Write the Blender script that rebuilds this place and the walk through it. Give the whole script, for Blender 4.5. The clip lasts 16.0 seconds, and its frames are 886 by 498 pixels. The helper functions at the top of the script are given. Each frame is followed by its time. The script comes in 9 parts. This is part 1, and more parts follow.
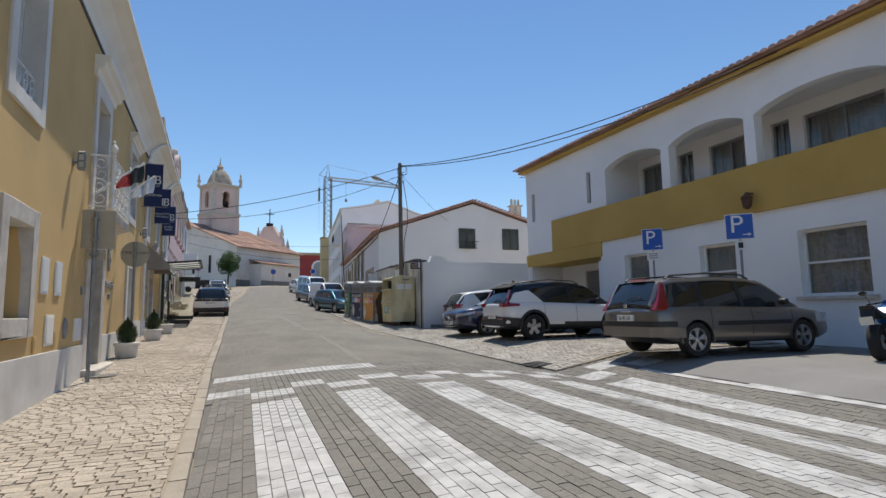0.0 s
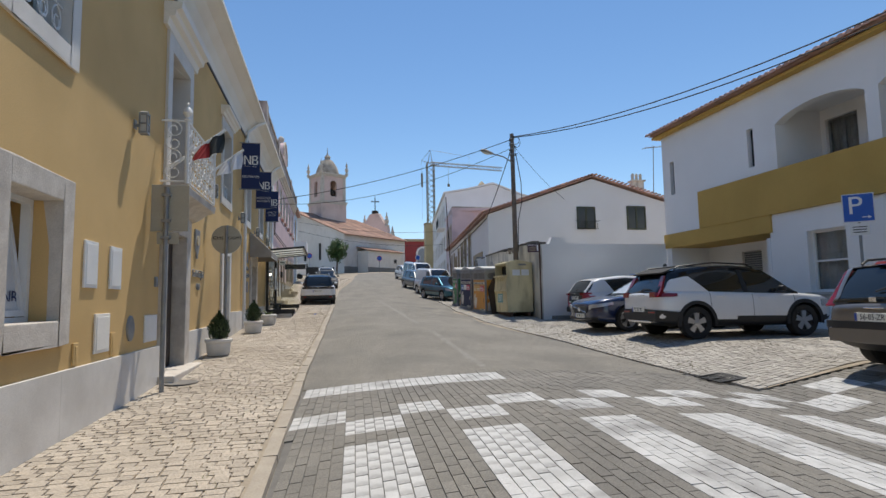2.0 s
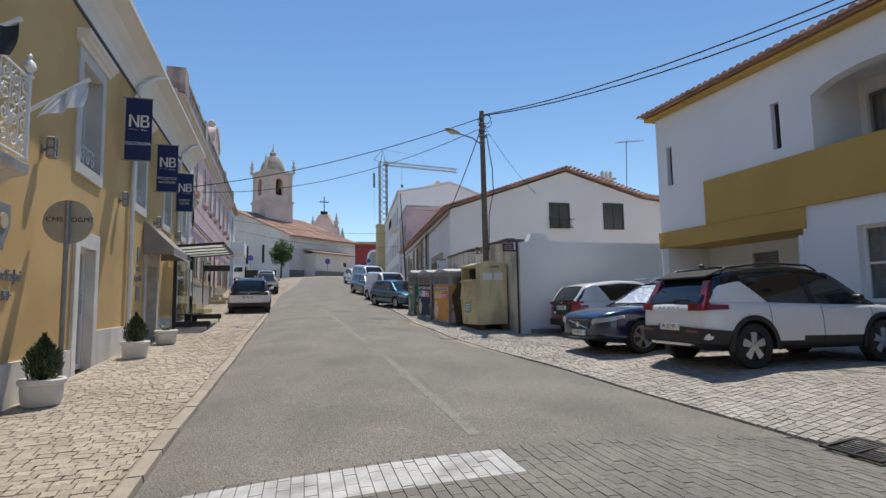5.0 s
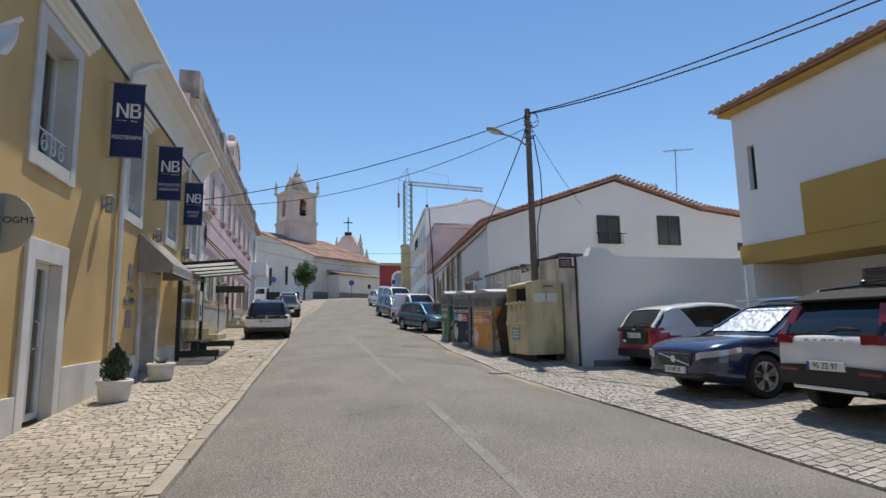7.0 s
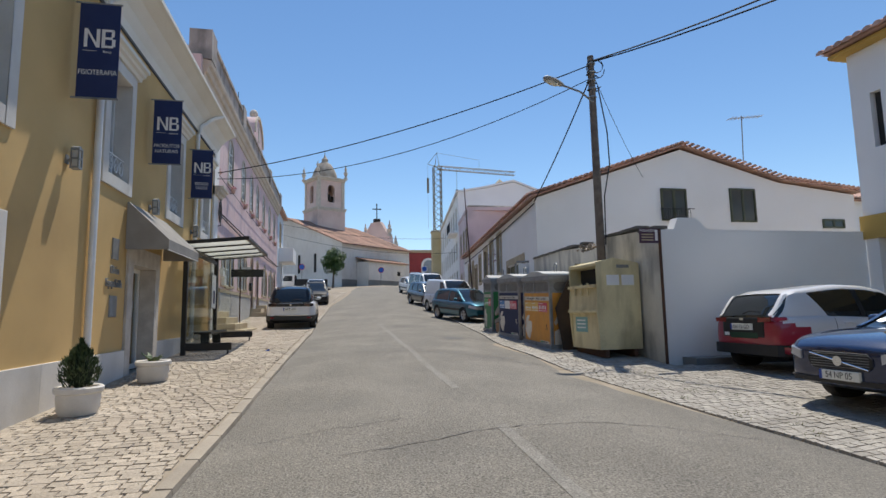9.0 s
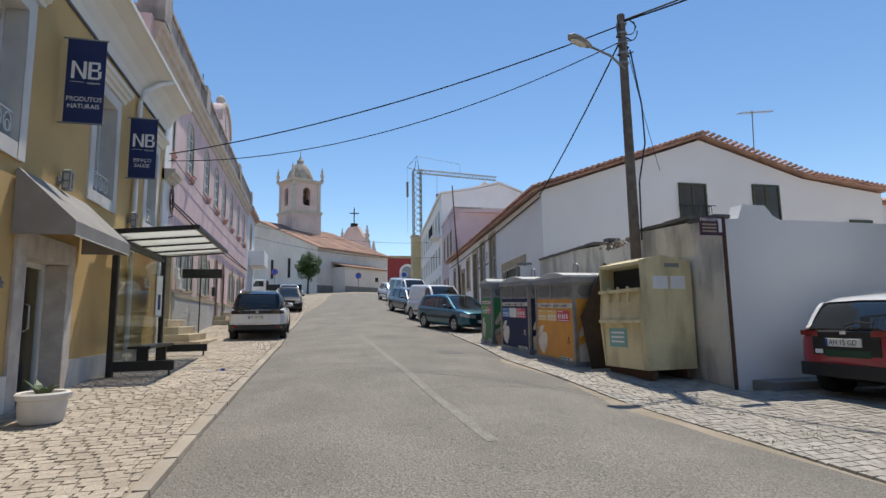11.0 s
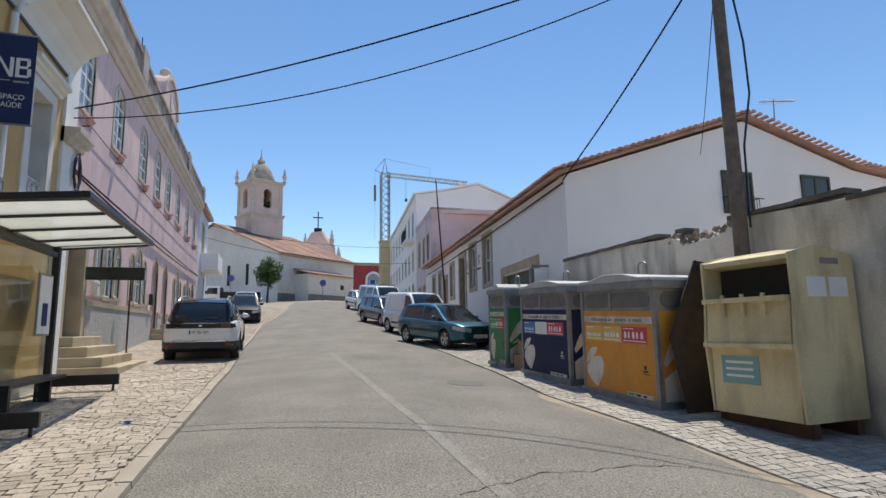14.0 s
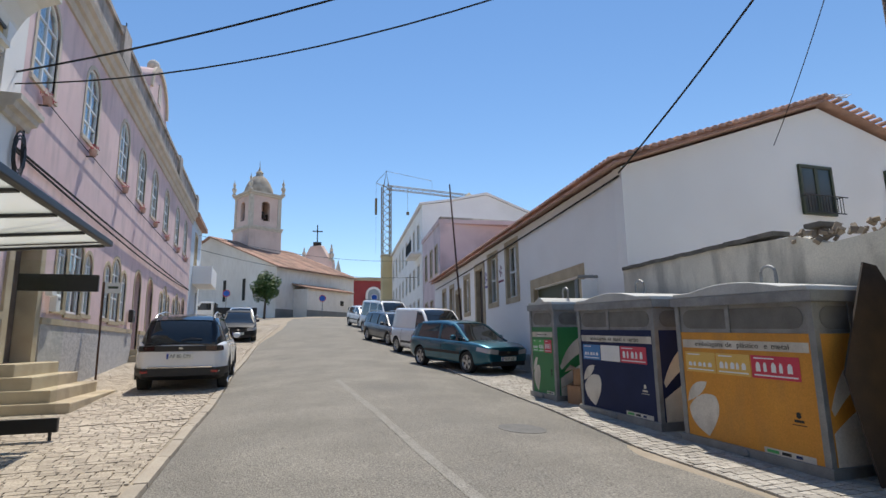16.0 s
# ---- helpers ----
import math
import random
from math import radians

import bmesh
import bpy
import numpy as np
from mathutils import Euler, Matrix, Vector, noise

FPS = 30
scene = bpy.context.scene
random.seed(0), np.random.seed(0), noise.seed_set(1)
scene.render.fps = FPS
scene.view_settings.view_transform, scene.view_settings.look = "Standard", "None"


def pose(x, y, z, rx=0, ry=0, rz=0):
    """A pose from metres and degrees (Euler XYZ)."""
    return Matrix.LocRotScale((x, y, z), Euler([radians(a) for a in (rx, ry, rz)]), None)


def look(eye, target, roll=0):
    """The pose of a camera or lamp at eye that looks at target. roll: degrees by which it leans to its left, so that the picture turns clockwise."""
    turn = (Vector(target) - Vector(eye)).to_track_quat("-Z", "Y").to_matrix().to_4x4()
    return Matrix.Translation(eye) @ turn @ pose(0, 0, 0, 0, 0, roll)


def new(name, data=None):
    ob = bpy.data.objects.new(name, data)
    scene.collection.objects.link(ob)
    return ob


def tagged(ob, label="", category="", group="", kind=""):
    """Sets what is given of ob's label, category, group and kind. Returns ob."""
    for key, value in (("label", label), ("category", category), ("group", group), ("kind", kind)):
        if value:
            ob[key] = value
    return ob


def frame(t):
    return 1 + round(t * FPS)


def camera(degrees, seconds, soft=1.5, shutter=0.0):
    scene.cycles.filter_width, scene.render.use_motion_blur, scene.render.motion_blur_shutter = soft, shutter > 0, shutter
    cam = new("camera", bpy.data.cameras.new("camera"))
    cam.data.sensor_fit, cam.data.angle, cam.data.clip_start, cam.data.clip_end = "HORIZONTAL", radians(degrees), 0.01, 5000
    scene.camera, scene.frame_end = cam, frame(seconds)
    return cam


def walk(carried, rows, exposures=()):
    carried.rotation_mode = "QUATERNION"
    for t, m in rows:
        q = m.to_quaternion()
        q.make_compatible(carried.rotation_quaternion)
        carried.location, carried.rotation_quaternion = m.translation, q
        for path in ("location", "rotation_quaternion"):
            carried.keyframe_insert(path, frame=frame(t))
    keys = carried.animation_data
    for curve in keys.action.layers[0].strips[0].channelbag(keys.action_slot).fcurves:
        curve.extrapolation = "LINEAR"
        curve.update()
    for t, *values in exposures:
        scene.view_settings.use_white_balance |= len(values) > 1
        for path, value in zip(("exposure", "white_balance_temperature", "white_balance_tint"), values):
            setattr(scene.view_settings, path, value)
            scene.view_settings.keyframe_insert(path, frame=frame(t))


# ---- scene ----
cam = camera(77.9, 16.0)
METRES, EYE, TILT, LEAN, TURN = 19.7, 1.5, 0.0, 0.0, -22.8
PATH = [
    (0, (-0.031, -0.472, 1.386), (0.729, 1.364, 1.613), -1.0),
    (0.5, (0.02, 0.255, 1.409), (0.564, 2.166, 1.633), -0.9),
    (1, (0.118, 0.899, 1.505), (0.594, 2.831, 1.708), -1.1),
    (1.5, (0.165, 1.515, 1.533), (0.578, 3.463, 1.719), -0.9),
    (2, (0.298, 2.126, 1.546), (0.705, 4.076, 1.726), -1.0),
    (2.5, (0.413, 2.775, 1.574), (0.821, 4.725, 1.746), -1.0),
    (2.6, (0.436, 2.892, 1.571), (0.855, 4.839, 1.755), -1.0),
    (3, (0.549, 3.363, 1.584), (1.075, 5.285, 1.752), -1.0),
    (3.5, (0.627, 3.961, 1.63), (1.197, 5.872, 1.775), -1.0),
    (4, (0.706, 4.582, 1.653), (1.294, 6.488, 1.801), -0.9),
    (4.2, (0.764, 4.846, 1.643), (1.358, 6.75, 1.796), -1.0),
    (6.3, (1.108, 7.471, 1.806), (1.644, 9.382, 2.055), -0.9),
    (6.5, (1.117, 7.715, 1.811), (1.654, 9.625, 2.061), -1.1),
    (7, (1.123, 8.321, 1.802), (1.618, 10.24, 2.076), -1.0),
    (7.5, (1.153, 8.947, 1.766), (1.643, 10.865, 2.05), -1.0),
    (8, (1.173, 9.593, 1.762), (1.566, 11.533, 2.048), -1.0),
    (8.5, (1.193, 10.188, 1.754), (1.576, 12.134, 2.005), -0.8),
    (9, (1.242, 10.806, 1.819), (1.638, 12.752, 2.052), -1.0),
    (9.5, (1.233, 11.411, 1.85), (1.643, 13.354, 2.086), -0.8),
    (9.7, (1.249, 11.652, 1.822), (1.686, 13.589, 2.06), -0.9),
    (11.8, (1.276, 14.441, 1.951), (1.759, 16.364, 2.215), -0.9),
    (12, (1.276, 14.682, 1.973), (1.756, 16.606, 2.233), -1.0),
    (12.5, (1.286, 15.274, 1.994), (1.752, 17.203, 2.245), -0.9),
    (13, (1.299, 15.845, 1.992), (1.796, 17.765, 2.246), -0.9),
    (13.5, (1.308, 16.447, 2.049), (1.859, 18.352, 2.306), -1.0),
    (14, (1.293, 17.029, 2.063), (1.901, 18.913, 2.351), -0.9),
    (14.5, (1.323, 17.637, 2.088), (1.957, 19.513, 2.371), -1.0),
    (15, (1.314, 18.229, 2.128), (1.923, 20.115, 2.394), -0.9),
    (15.5, (1.414, 18.864, 2.131), (2.025, 20.747, 2.415), -1.1),
    (16, (1.35, 19.436, 2.216), (1.962, 21.309, 2.561), -0.9),
]
walk(cam, [(t, look(eye, target, roll)) for t, eye, target, roll in PATH], [(0, -0.06), (4, -0.08), (7.5, -0.03), (12, 0.03), (16, 0.14)])

# ---- world, sun ----
SUN = Vector((0.165, 0.40, 1.0)).normalized()
world = bpy.data.worlds.new("sky")
scene.world = world
world.use_nodes = True
wn = world.node_tree.nodes
sky = wn.new("ShaderNodeTexSky")
sky.sky_type, sky.sun_disc = "NISHITA", False
sky.sun_elevation, sky.sun_rotation = math.asin(SUN.z), math.atan2(SUN.x, SUN.y)
sky.air_density, sky.dust_density, sky.ozone_density = 1.0, 0.0, 1.5
tone = wn.new("ShaderNodeHueSaturation")
tone.inputs["Saturation"].default_value = 1.14
world.node_tree.links.new(sky.outputs[0], tone.inputs["Color"])
world.node_tree.links.new(tone.outputs[0], wn["Background"].inputs[0])
wn["Background"].inputs[1].default_value = 0.14
sun = new("sun", bpy.data.lights.new("sun", "SUN"))
sun.data.energy, sun.data.angle, sun.data.color = 4.6, radians(0.53), (1.0, 0.93, 0.82)
sun.matrix_world = look(SUN * 60, (0, 0, 0))


# ---- materials ----
def mat(name, a, b=None, rough=0.8, scale=3.0, fine=60.0, bump=0.15, metal=0.0, stain=None, amount=0.4, island=0.0, obj=0.0, coat=0.0, spec=0.5, lo=0.35, hi=0.65, dist=0.01, speck=0.14, streak=None, runs=0.6):
    """A surface of two tones mixed by broad noise, darker stains, fine grain and relief."""
    m = bpy.data.materials.new(name)
    m.use_nodes = True
    n, l = m.node_tree.nodes, m.node_tree.links
    p = n["Principled BSDF"]
    p.inputs["Roughness"].default_value, p.inputs["Metallic"].default_value = rough, metal
    p.inputs["Coat Weight"].default_value = coat
    p.inputs["Specular IOR Level"].default_value = spec
    co = n.new("ShaderNodeTexCoord").outputs["Object"]

    def noisy(s, d=6.0):
        t = n.new("ShaderNodeTexNoise")
        t.inputs["Scale"].default_value, t.inputs["Detail"].default_value = s, d
        l.new(co, t.inputs["Vector"])
        return t.outputs["Fac"]

    def ramp(src, x, y):
        r = n.new("ShaderNodeMapRange")
        r.inputs[1].default_value, r.inputs[2].default_value = x, y
        l.new(src, r.inputs[0])
        return r.outputs[0]

    def mix(f, c1, c2):
        x = n.new("ShaderNodeMix")
        x.data_type = "RGBA"
        for i, v in ((0, f), (6, c1), (7, c2)):
            if isinstance(v, (tuple, float)):
                x.inputs[i].default_value = v
            else:
                l.new(v, x.inputs[i])
        return x.outputs[2]

    b = b or tuple(c * 0.8 for c in a)
    col = mix(ramp(noisy(scale), lo, hi), (*a, 1), (*b, 1))
    if stain:
        f = ramp(noisy(scale * 0.37 + 0.13, 9.0), 0.52, 0.72)
        k = n.new("ShaderNodeMath")
        k.operation = "MULTIPLY"
        l.new(f, k.inputs[0])
        k.inputs[1].default_value = amount
        col = mix(k.outputs[0], col, (*stain, 1))
    if streak:
        t, mp = n.new("ShaderNodeTexNoise"), n.new("ShaderNodeMapping")
        mp.inputs["Scale"].default_value = (3.2, 3.2, 0.9)
        t.inputs["Scale"].default_value, t.inputs["Detail"].default_value = 1.0, 7.0
        l.new(co, mp.inputs["Vector"]), l.new(mp.outputs[0], t.inputs["Vector"])
        k = n.new("ShaderNodeMath")
        k.operation, k.inputs[1].default_value = "MULTIPLY", runs
        l.new(ramp(t.outputs["Fac"], 0.47, 0.66), k.inputs[0])
        col = mix(k.outputs[0], col, (*streak, 1))
    grain = noisy(fine, 4.0)
    hs = n.new("ShaderNodeHueSaturation")
    l.new(col, hs.inputs["Color"])
    v = ramp(grain, 0.2, 0.8)
    vm = n.new("ShaderNodeMapRange")
    vm.inputs[3].default_value, vm.inputs[4].default_value = 1 - speck, 1 + speck
    l.new(v, vm.inputs[0])
    val = vm.outputs[0]
    for src, k in (("island", island), ("obj", obj)):
        if k:
            s = n.new("ShaderNodeNewGeometry").outputs["Random Per Island"] if src == "island" else n.new("ShaderNodeObjectInfo").outputs["Random"]
            q = n.new("ShaderNodeMapRange")
            q.inputs[3].default_value, q.inputs[4].default_value = 1 - k, 1 + k
            l.new(s, q.inputs[0])
            w = n.new("ShaderNodeMath")
            w.operation = "MULTIPLY"
            l.new(val, w.inputs[0]), l.new(q.outputs[0], w.inputs[1])
            val = w.outputs[0]
    l.new(val, hs.inputs["Value"])
    l.new(hs.outputs[0], p.inputs["Base Color"])
    if bump:
        bp = n.new("ShaderNodeBump")
        bp.inputs["Strength"].default_value, bp.inputs["Distance"].default_value = bump, dist
        l.new(grain, bp.inputs["Height"])
        l.new(bp.outputs[0], p.inputs["Normal"])
    return m


def plain(name, c, rough=0.5, metal=0.0, coat=0.0, spec=0.5):
    return mat(name, c, tuple(x * 0.9 for x in c), rough, 2.0, 150.0, 0.03, metal, coat=coat, spec=spec)


def glass(name, tint=(0.93, 0.96, 0.95), rough=0.02, ior=1.5):
    m = bpy.data.materials.new(name)
    m.use_nodes = True
    n, l = m.node_tree.nodes, m.node_tree.links
    g, t, x, f = n.new("ShaderNodeBsdfGlossy"), n.new("ShaderNodeBsdfTransparent"), n.new("ShaderNodeMixShader"), n.new("ShaderNodeMapRange")
    g.inputs["Roughness"].default_value = rough
    t.inputs["Color"].default_value = (*tint, 1)
    lw, pw = n.new("ShaderNodeLayerWeight"), n.new("ShaderNodeMath")
    lw.inputs["Blend"].default_value = 0.5
    pw.operation, pw.inputs[1].default_value = "POWER", 5.0
    f.inputs[3].default_value, f.inputs[4].default_value = ((ior - 1) / (ior + 1)) ** 2, 1.0
    l.new(lw.outputs["Facing"], pw.inputs[0]), l.new(pw.outputs[0], f.inputs[0])
    l.new(f.outputs[0], x.inputs[0]), l.new(t.outputs[0], x.inputs[1]), l.new(g.outputs[0], x.inputs[2])
    l.new(x.outputs[0], n["Material Output"].inputs[0])
    return m


YELLOW = mat("yellow_render", (0.64, 0.43, 0.18), (0.54, 0.36, 0.145), 0.9, 0.7, 90, 0.25, stain=(0.42, 0.27, 0.11), amount=0.6)
PINK = mat("pink_render", (0.74, 0.56, 0.545), (0.67, 0.49, 0.485), 0.9, 0.6, 80, 0.2, stain=(0.50, 0.39, 0.38), amount=0.6, streak=(0.50, 0.38, 0.38), runs=0.5)
WHITE = mat("white_render", (0.86, 0.85, 0.83), (0.81, 0.80, 0.78), 0.9, 0.5, 80, 0.15, stain=(0.66, 0.64, 0.60), amount=0.3)
WHITE_OLD = mat("stained_white_render", (0.72, 0.68, 0.58), (0.58, 0.55, 0.47), 0.95, 1.1, 50, 0.4, stain=(0.22, 0.20, 0.165), amount=0.8, streak=(0.13, 0.12, 0.105), runs=0.5)
WHITE_CHURCH = mat("lime_wash", (0.78, 0.75, 0.72), (0.70, 0.66, 0.62), 0.95, 0.3, 30, 0.2, stain=(0.45, 0.40, 0.34), amount=0.4, streak=(0.5, 0.46, 0.42), runs=0.25)
TOWER_PINK = mat("pinkish_lime_wash", (0.70, 0.56, 0.51), (0.62, 0.47, 0.43), 0.95, 0.4, 30, 0.2, stain=(0.36, 0.28, 0.24), amount=0.6)
CREAM = mat("cream_paint", (0.80, 0.77, 0.70), (0.75, 0.71, 0.63), 0.7, 0.8, 90, 0.08, stain=(0.55, 0.50, 0.42), amount=0.3)
OCHRE = mat("ochre_paint", (0.55, 0.355, 0.095), (0.49, 0.315, 0.08), 0.9, 0.6, 80, 0.15, stain=(0.40, 0.255, 0.06), amount=0.35)
STONE = mat("limestone", (0.62, 0.57, 0.50), (0.50, 0.45, 0.39), 0.85, 5.0, 70, 0.5, stain=(0.34, 0.30, 0.26), amount=0.55)
STONE_PALE = mat("pale_limestone", (0.70, 0.67, 0.62), (0.60, 0.57, 0.52), 0.8, 2.0, 120, 0.2, stain=(0.45, 0.41, 0.36), amount=0.4, obj=0.06)
STONE_TAN = mat("tan_sandstone", (0.50, 0.42, 0.29), (0.42, 0.34, 0.23), 0.9, 3.0, 60, 0.4, stain=(0.26, 0.21, 0.15), amount=0.6)
GRANITE = mat("rough_grey_stucco", (0.60, 0.58, 0.56), (0.38, 0.37, 0.36), 0.95, 22.0, 60, 1.0, stain=(0.30, 0.29, 0.27), amount=0.4, dist=0.03)
ASPHALT = mat("worn_asphalt", (0.228, 0.212, 0.182), (0.184, 0.171, 0.147), 0.95, 0.9, 60, 1.0, stain=(0.125, 0.12, 0.11), amount=0.45, dist=0.015, speck=0.85)
CONCRETE = mat("grey_concrete", (0.25, 0.243, 0.23), (0.21, 0.204, 0.194), 0.95, 0.8, 90, 0.3, stain=(0.15, 0.145, 0.14), amount=0.5)
EARTH = mat("sandy_joints", (0.36, 0.305, 0.235), (0.29, 0.245, 0.185), 1.0, 2.0, 40, 0.6, stain=(0.17, 0.15, 0.09), amount=0.5)
COBBLE = mat("limestone_cobble", (0.43, 0.372, 0.30), (0.35, 0.298, 0.235), 0.85, 0.9, 45, 0.6, stain=(0.31, 0.265, 0.20), amount=0.6, island=0.16, dist=0.02, speck=0.3)
COBBLE_ONE = mat("limestone_cobble_single", (0.43, 0.372, 0.30), (0.35, 0.298, 0.235), 0.85, 0.9, 45, 0.6, stain=(0.31, 0.265, 0.20), amount=0.6, obj=0.12, dist=0.02, speck=0.3)
COBBLE_GREY = mat("grey_limestone_cobble", (0.395, 0.368, 0.325), (0.32, 0.296, 0.258), 0.85, 0.8, 45, 0.6, stain=(0.27, 0.25, 0.215), amount=0.6, island=0.18, dist=0.02, speck=0.3)
COBBLE_GREY_ONE = mat("grey_limestone_cobble_single", (0.395, 0.368, 0.325), (0.32, 0.296, 0.258), 0.85, 0.8, 45, 0.6, stain=(0.27, 0.25, 0.215), amount=0.6, obj=0.14, dist=0.02, speck=0.3)
KERB = mat("kerb_limestone", (0.37, 0.325, 0.26), (0.29, 0.25, 0.20), 0.85, 3.0, 60, 0.4, stain=(0.26, 0.22, 0.17), amount=0.5, obj=0.08)
PAVER = mat("grey_paver", (0.21, 0.197, 0.172), (0.172, 0.161, 0.141), 0.92, 1.2, 80, 0.5, stain=(0.14, 0.134, 0.123), amount=0.5, island=0.09, speck=0.4)
PAVER_ONE = mat("grey_paver_single", (0.21, 0.197, 0.172), (0.172, 0.161, 0.141), 0.92, 1.2, 80, 0.5, stain=(0.14, 0.134, 0.123), amount=0.5, obj=0.09, speck=0.4)
PAINT = mat("worn_white_road_paint", (0.52, 0.518, 0.505), (0.42, 0.417, 0.405), 0.8, 5.0, 90, 0.3, stain=(0.22, 0.215, 0.205), amount=0.9, island=0.07)
PAINT_ONE = mat("worn_white_road_paint_single", (0.52, 0.518, 0.505), (0.42, 0.417, 0.405), 0.8, 5.0, 90, 0.3, stain=(0.22, 0.215, 0.205), amount=0.9, obj=0.07)
TILE = mat("terracotta_tile", (0.57, 0.36, 0.28), (0.46, 0.28, 0.215), 0.9, 3.0, 60, 0.3, stain=(0.24, 0.16, 0.12), amount=0.5, island=0.25)
TILE_FAR = mat("weathered_tile", (0.37, 0.215, 0.155), (0.27, 0.165, 0.12), 0.95, 0.8, 12, 0.3, stain=(0.15, 0.11, 0.085), amount=0.8, island=0.3, speck=0.3)
BLACK = plain("black_paint", (0.012, 0.012, 0.013), 0.4)
GLOSS_BLACK = plain("gloss_black", (0.006, 0.006, 0.007), 0.07)
RUBBER = mat("tyre_rubber", (0.018, 0.018, 0.018), (0.026, 0.025, 0.024), 0.85, 6, 80, 0.2)
TRIM = plain("black_plastic", (0.018, 0.018, 0.019), 0.55)
CHROME = plain("chrome", (0.75, 0.75, 0.76), 0.15, 1.0)
ALLOY = plain("alloy", (0.55, 0.55, 0.56), 0.3, 0.9)
GALV = mat("galvanised_steel", (0.33, 0.34, 0.34), (0.25, 0.255, 0.26), 0.6, 6, 90, 0.15, 0.6, stain=(0.25, 0.24, 0.23), amount=0.5)
STEEL_RUST = mat("rusty_steel", (0.12, 0.06, 0.035), (0.07, 0.04, 0.028), 0.9, 5, 60, 0.3)
WHITE_METAL = plain("white_painted_metal", (0.78, 0.78, 0.76), 0.45)
PVC = plain("white_frame", (0.80, 0.80, 0.78), 0.35)
# near-black put in for shade in rooms, slits and chute; also the crosses
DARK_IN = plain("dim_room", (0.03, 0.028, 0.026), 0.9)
CURTAIN = mat("grey_curtain", (0.34, 0.31, 0.30), (0.22, 0.20, 0.20), 0.95, 14, 60, 0.3)
GLASS = glass("window_glass")
GLASS_CLEAR = glass("clear_shelter_glass", (0.97, 0.98, 0.96), ior=1.22)
GLASS_BRIGHT = glass("reflective_window_glass", ior=2.3)
GLASS_DARK = glass("tinted_glass", (0.10, 0.11, 0.12), 0.01)
GLASS_CAR = glass("car_glass", (0.35, 0.42, 0.42), 0.01)
NAVY = mat("navy_canvas", (0.012, 0.025, 0.10), (0.016, 0.032, 0.12), 0.75, 3, 200, 0.1)
LETTER = plain("white_lettering", (0.82, 0.82, 0.82), 0.7)
BLACK_LETTER = plain("black_lettering", (0.02, 0.02, 0.02), 0.6)
WOOD_DARK = mat("dark_wood", (0.055, 0.038, 0.030), (0.035, 0.025, 0.02), 0.5, 6, 60, 0.2)
WOOD_GREY = mat("weathered_wood", (0.16, 0.12, 0.095), (0.10, 0.075, 0.06), 0.7, 9, 60, 0.3)
WOOD_POLE = mat("grey_brown_pole", (0.20, 0.16, 0.125), (0.13, 0.10, 0.08), 0.9, 8, 40, 0.5)
GREEN_PAINT = plain("dark_green_paint", (0.055, 0.065, 0.03), 0.5)
LEAF = mat("dark_leaf", (0.035, 0.062, 0.022), (0.06, 0.09, 0.03), 0.6, 6, 40, 0.1, island=0.35)
LEAF_TREE = mat("tree_leaf", (0.05, 0.10, 0.022), (0.075, 0.13, 0.03), 0.6, 1.5, 20, 0.1, island=0.35)
BARK = mat("bark", (0.12, 0.09, 0.065), (0.07, 0.05, 0.04), 0.95, 8, 40, 0.5)


# ---- building helpers ----
def ident(u, v, z):
    return (u, v, z)


def bx(bm, x0, x1, y0, y1, z0, z1, T=ident):
    v = [bm.verts.new(T(*p)) for p in ((x0, y0, z0), (x1, y0, z0), (x1, y1, z0), (x0, y1, z0), (x0, y0, z1), (x1, y0, z1), (x1, y1, z1), (x0, y1, z1))]
    for f in ((3, 2, 1, 0), (4, 5, 6, 7), (0, 1, 5, 4), (1, 2, 6, 5), (2, 3, 7, 6), (3, 0, 4, 7)):
        bm.faces.new([v[i] for i in f])
    return v


def box(*a, T=ident):
    bm = bmesh.new()
    bx(bm, *a, T=T)
    return bm


def prism(bm, pts, d0, d1, axis="y", T=ident):
    """A polygon in the plane across an axis, pulled along it from d0 to d1."""
    def at(p, d):
        return T(*((p[0], d, p[1]) if axis == "y" else (d, p[0], p[1]) if axis == "x" else (p[0], p[1], d)))
    lo, hi = [bm.verts.new(at(p, d0)) for p in pts], [bm.verts.new(at(p, d1)) for p in pts]
    bm.faces.new(lo[::-1]), bm.faces.new(hi)
    for i in range(len(pts)):
        j = (i + 1) % len(pts)
        bm.faces.new((lo[i], lo[j], hi[j], hi[i]))


def tube(bm, pts, r, seg=8, r1=None, T=ident):
    """A round bar along a line of points."""
    pts = [Vector(T(*p)) for p in pts]
    rings = []
    for i, p in enumerate(pts):
        d = (pts[min(i + 1, len(pts) - 1)] - pts[max(i - 1, 0)]).normalized()
        side = d.cross(Vector((0, 0, 1)) if abs(d.z) < 0.9 else Vector((1, 0, 0))).normalized()
        up = side.cross(d)
        rr = r if r1 is None else r + (r1 - r) * i / (len(pts) - 1)
        rings.append([bm.verts.new(p + rr * (math.cos(a) * side + math.sin(a) * up)) for a in (k * math.tau / seg for k in range(seg))])
    for a, b in zip(rings, rings[1:]):
        for k in range(seg):
            bm.faces.new((a[k], a[(k + 1) % seg], b[(k + 1) % seg], b[k]))
    bm.faces.new(rings[0][::-1]), bm.faces.new(rings[-1])


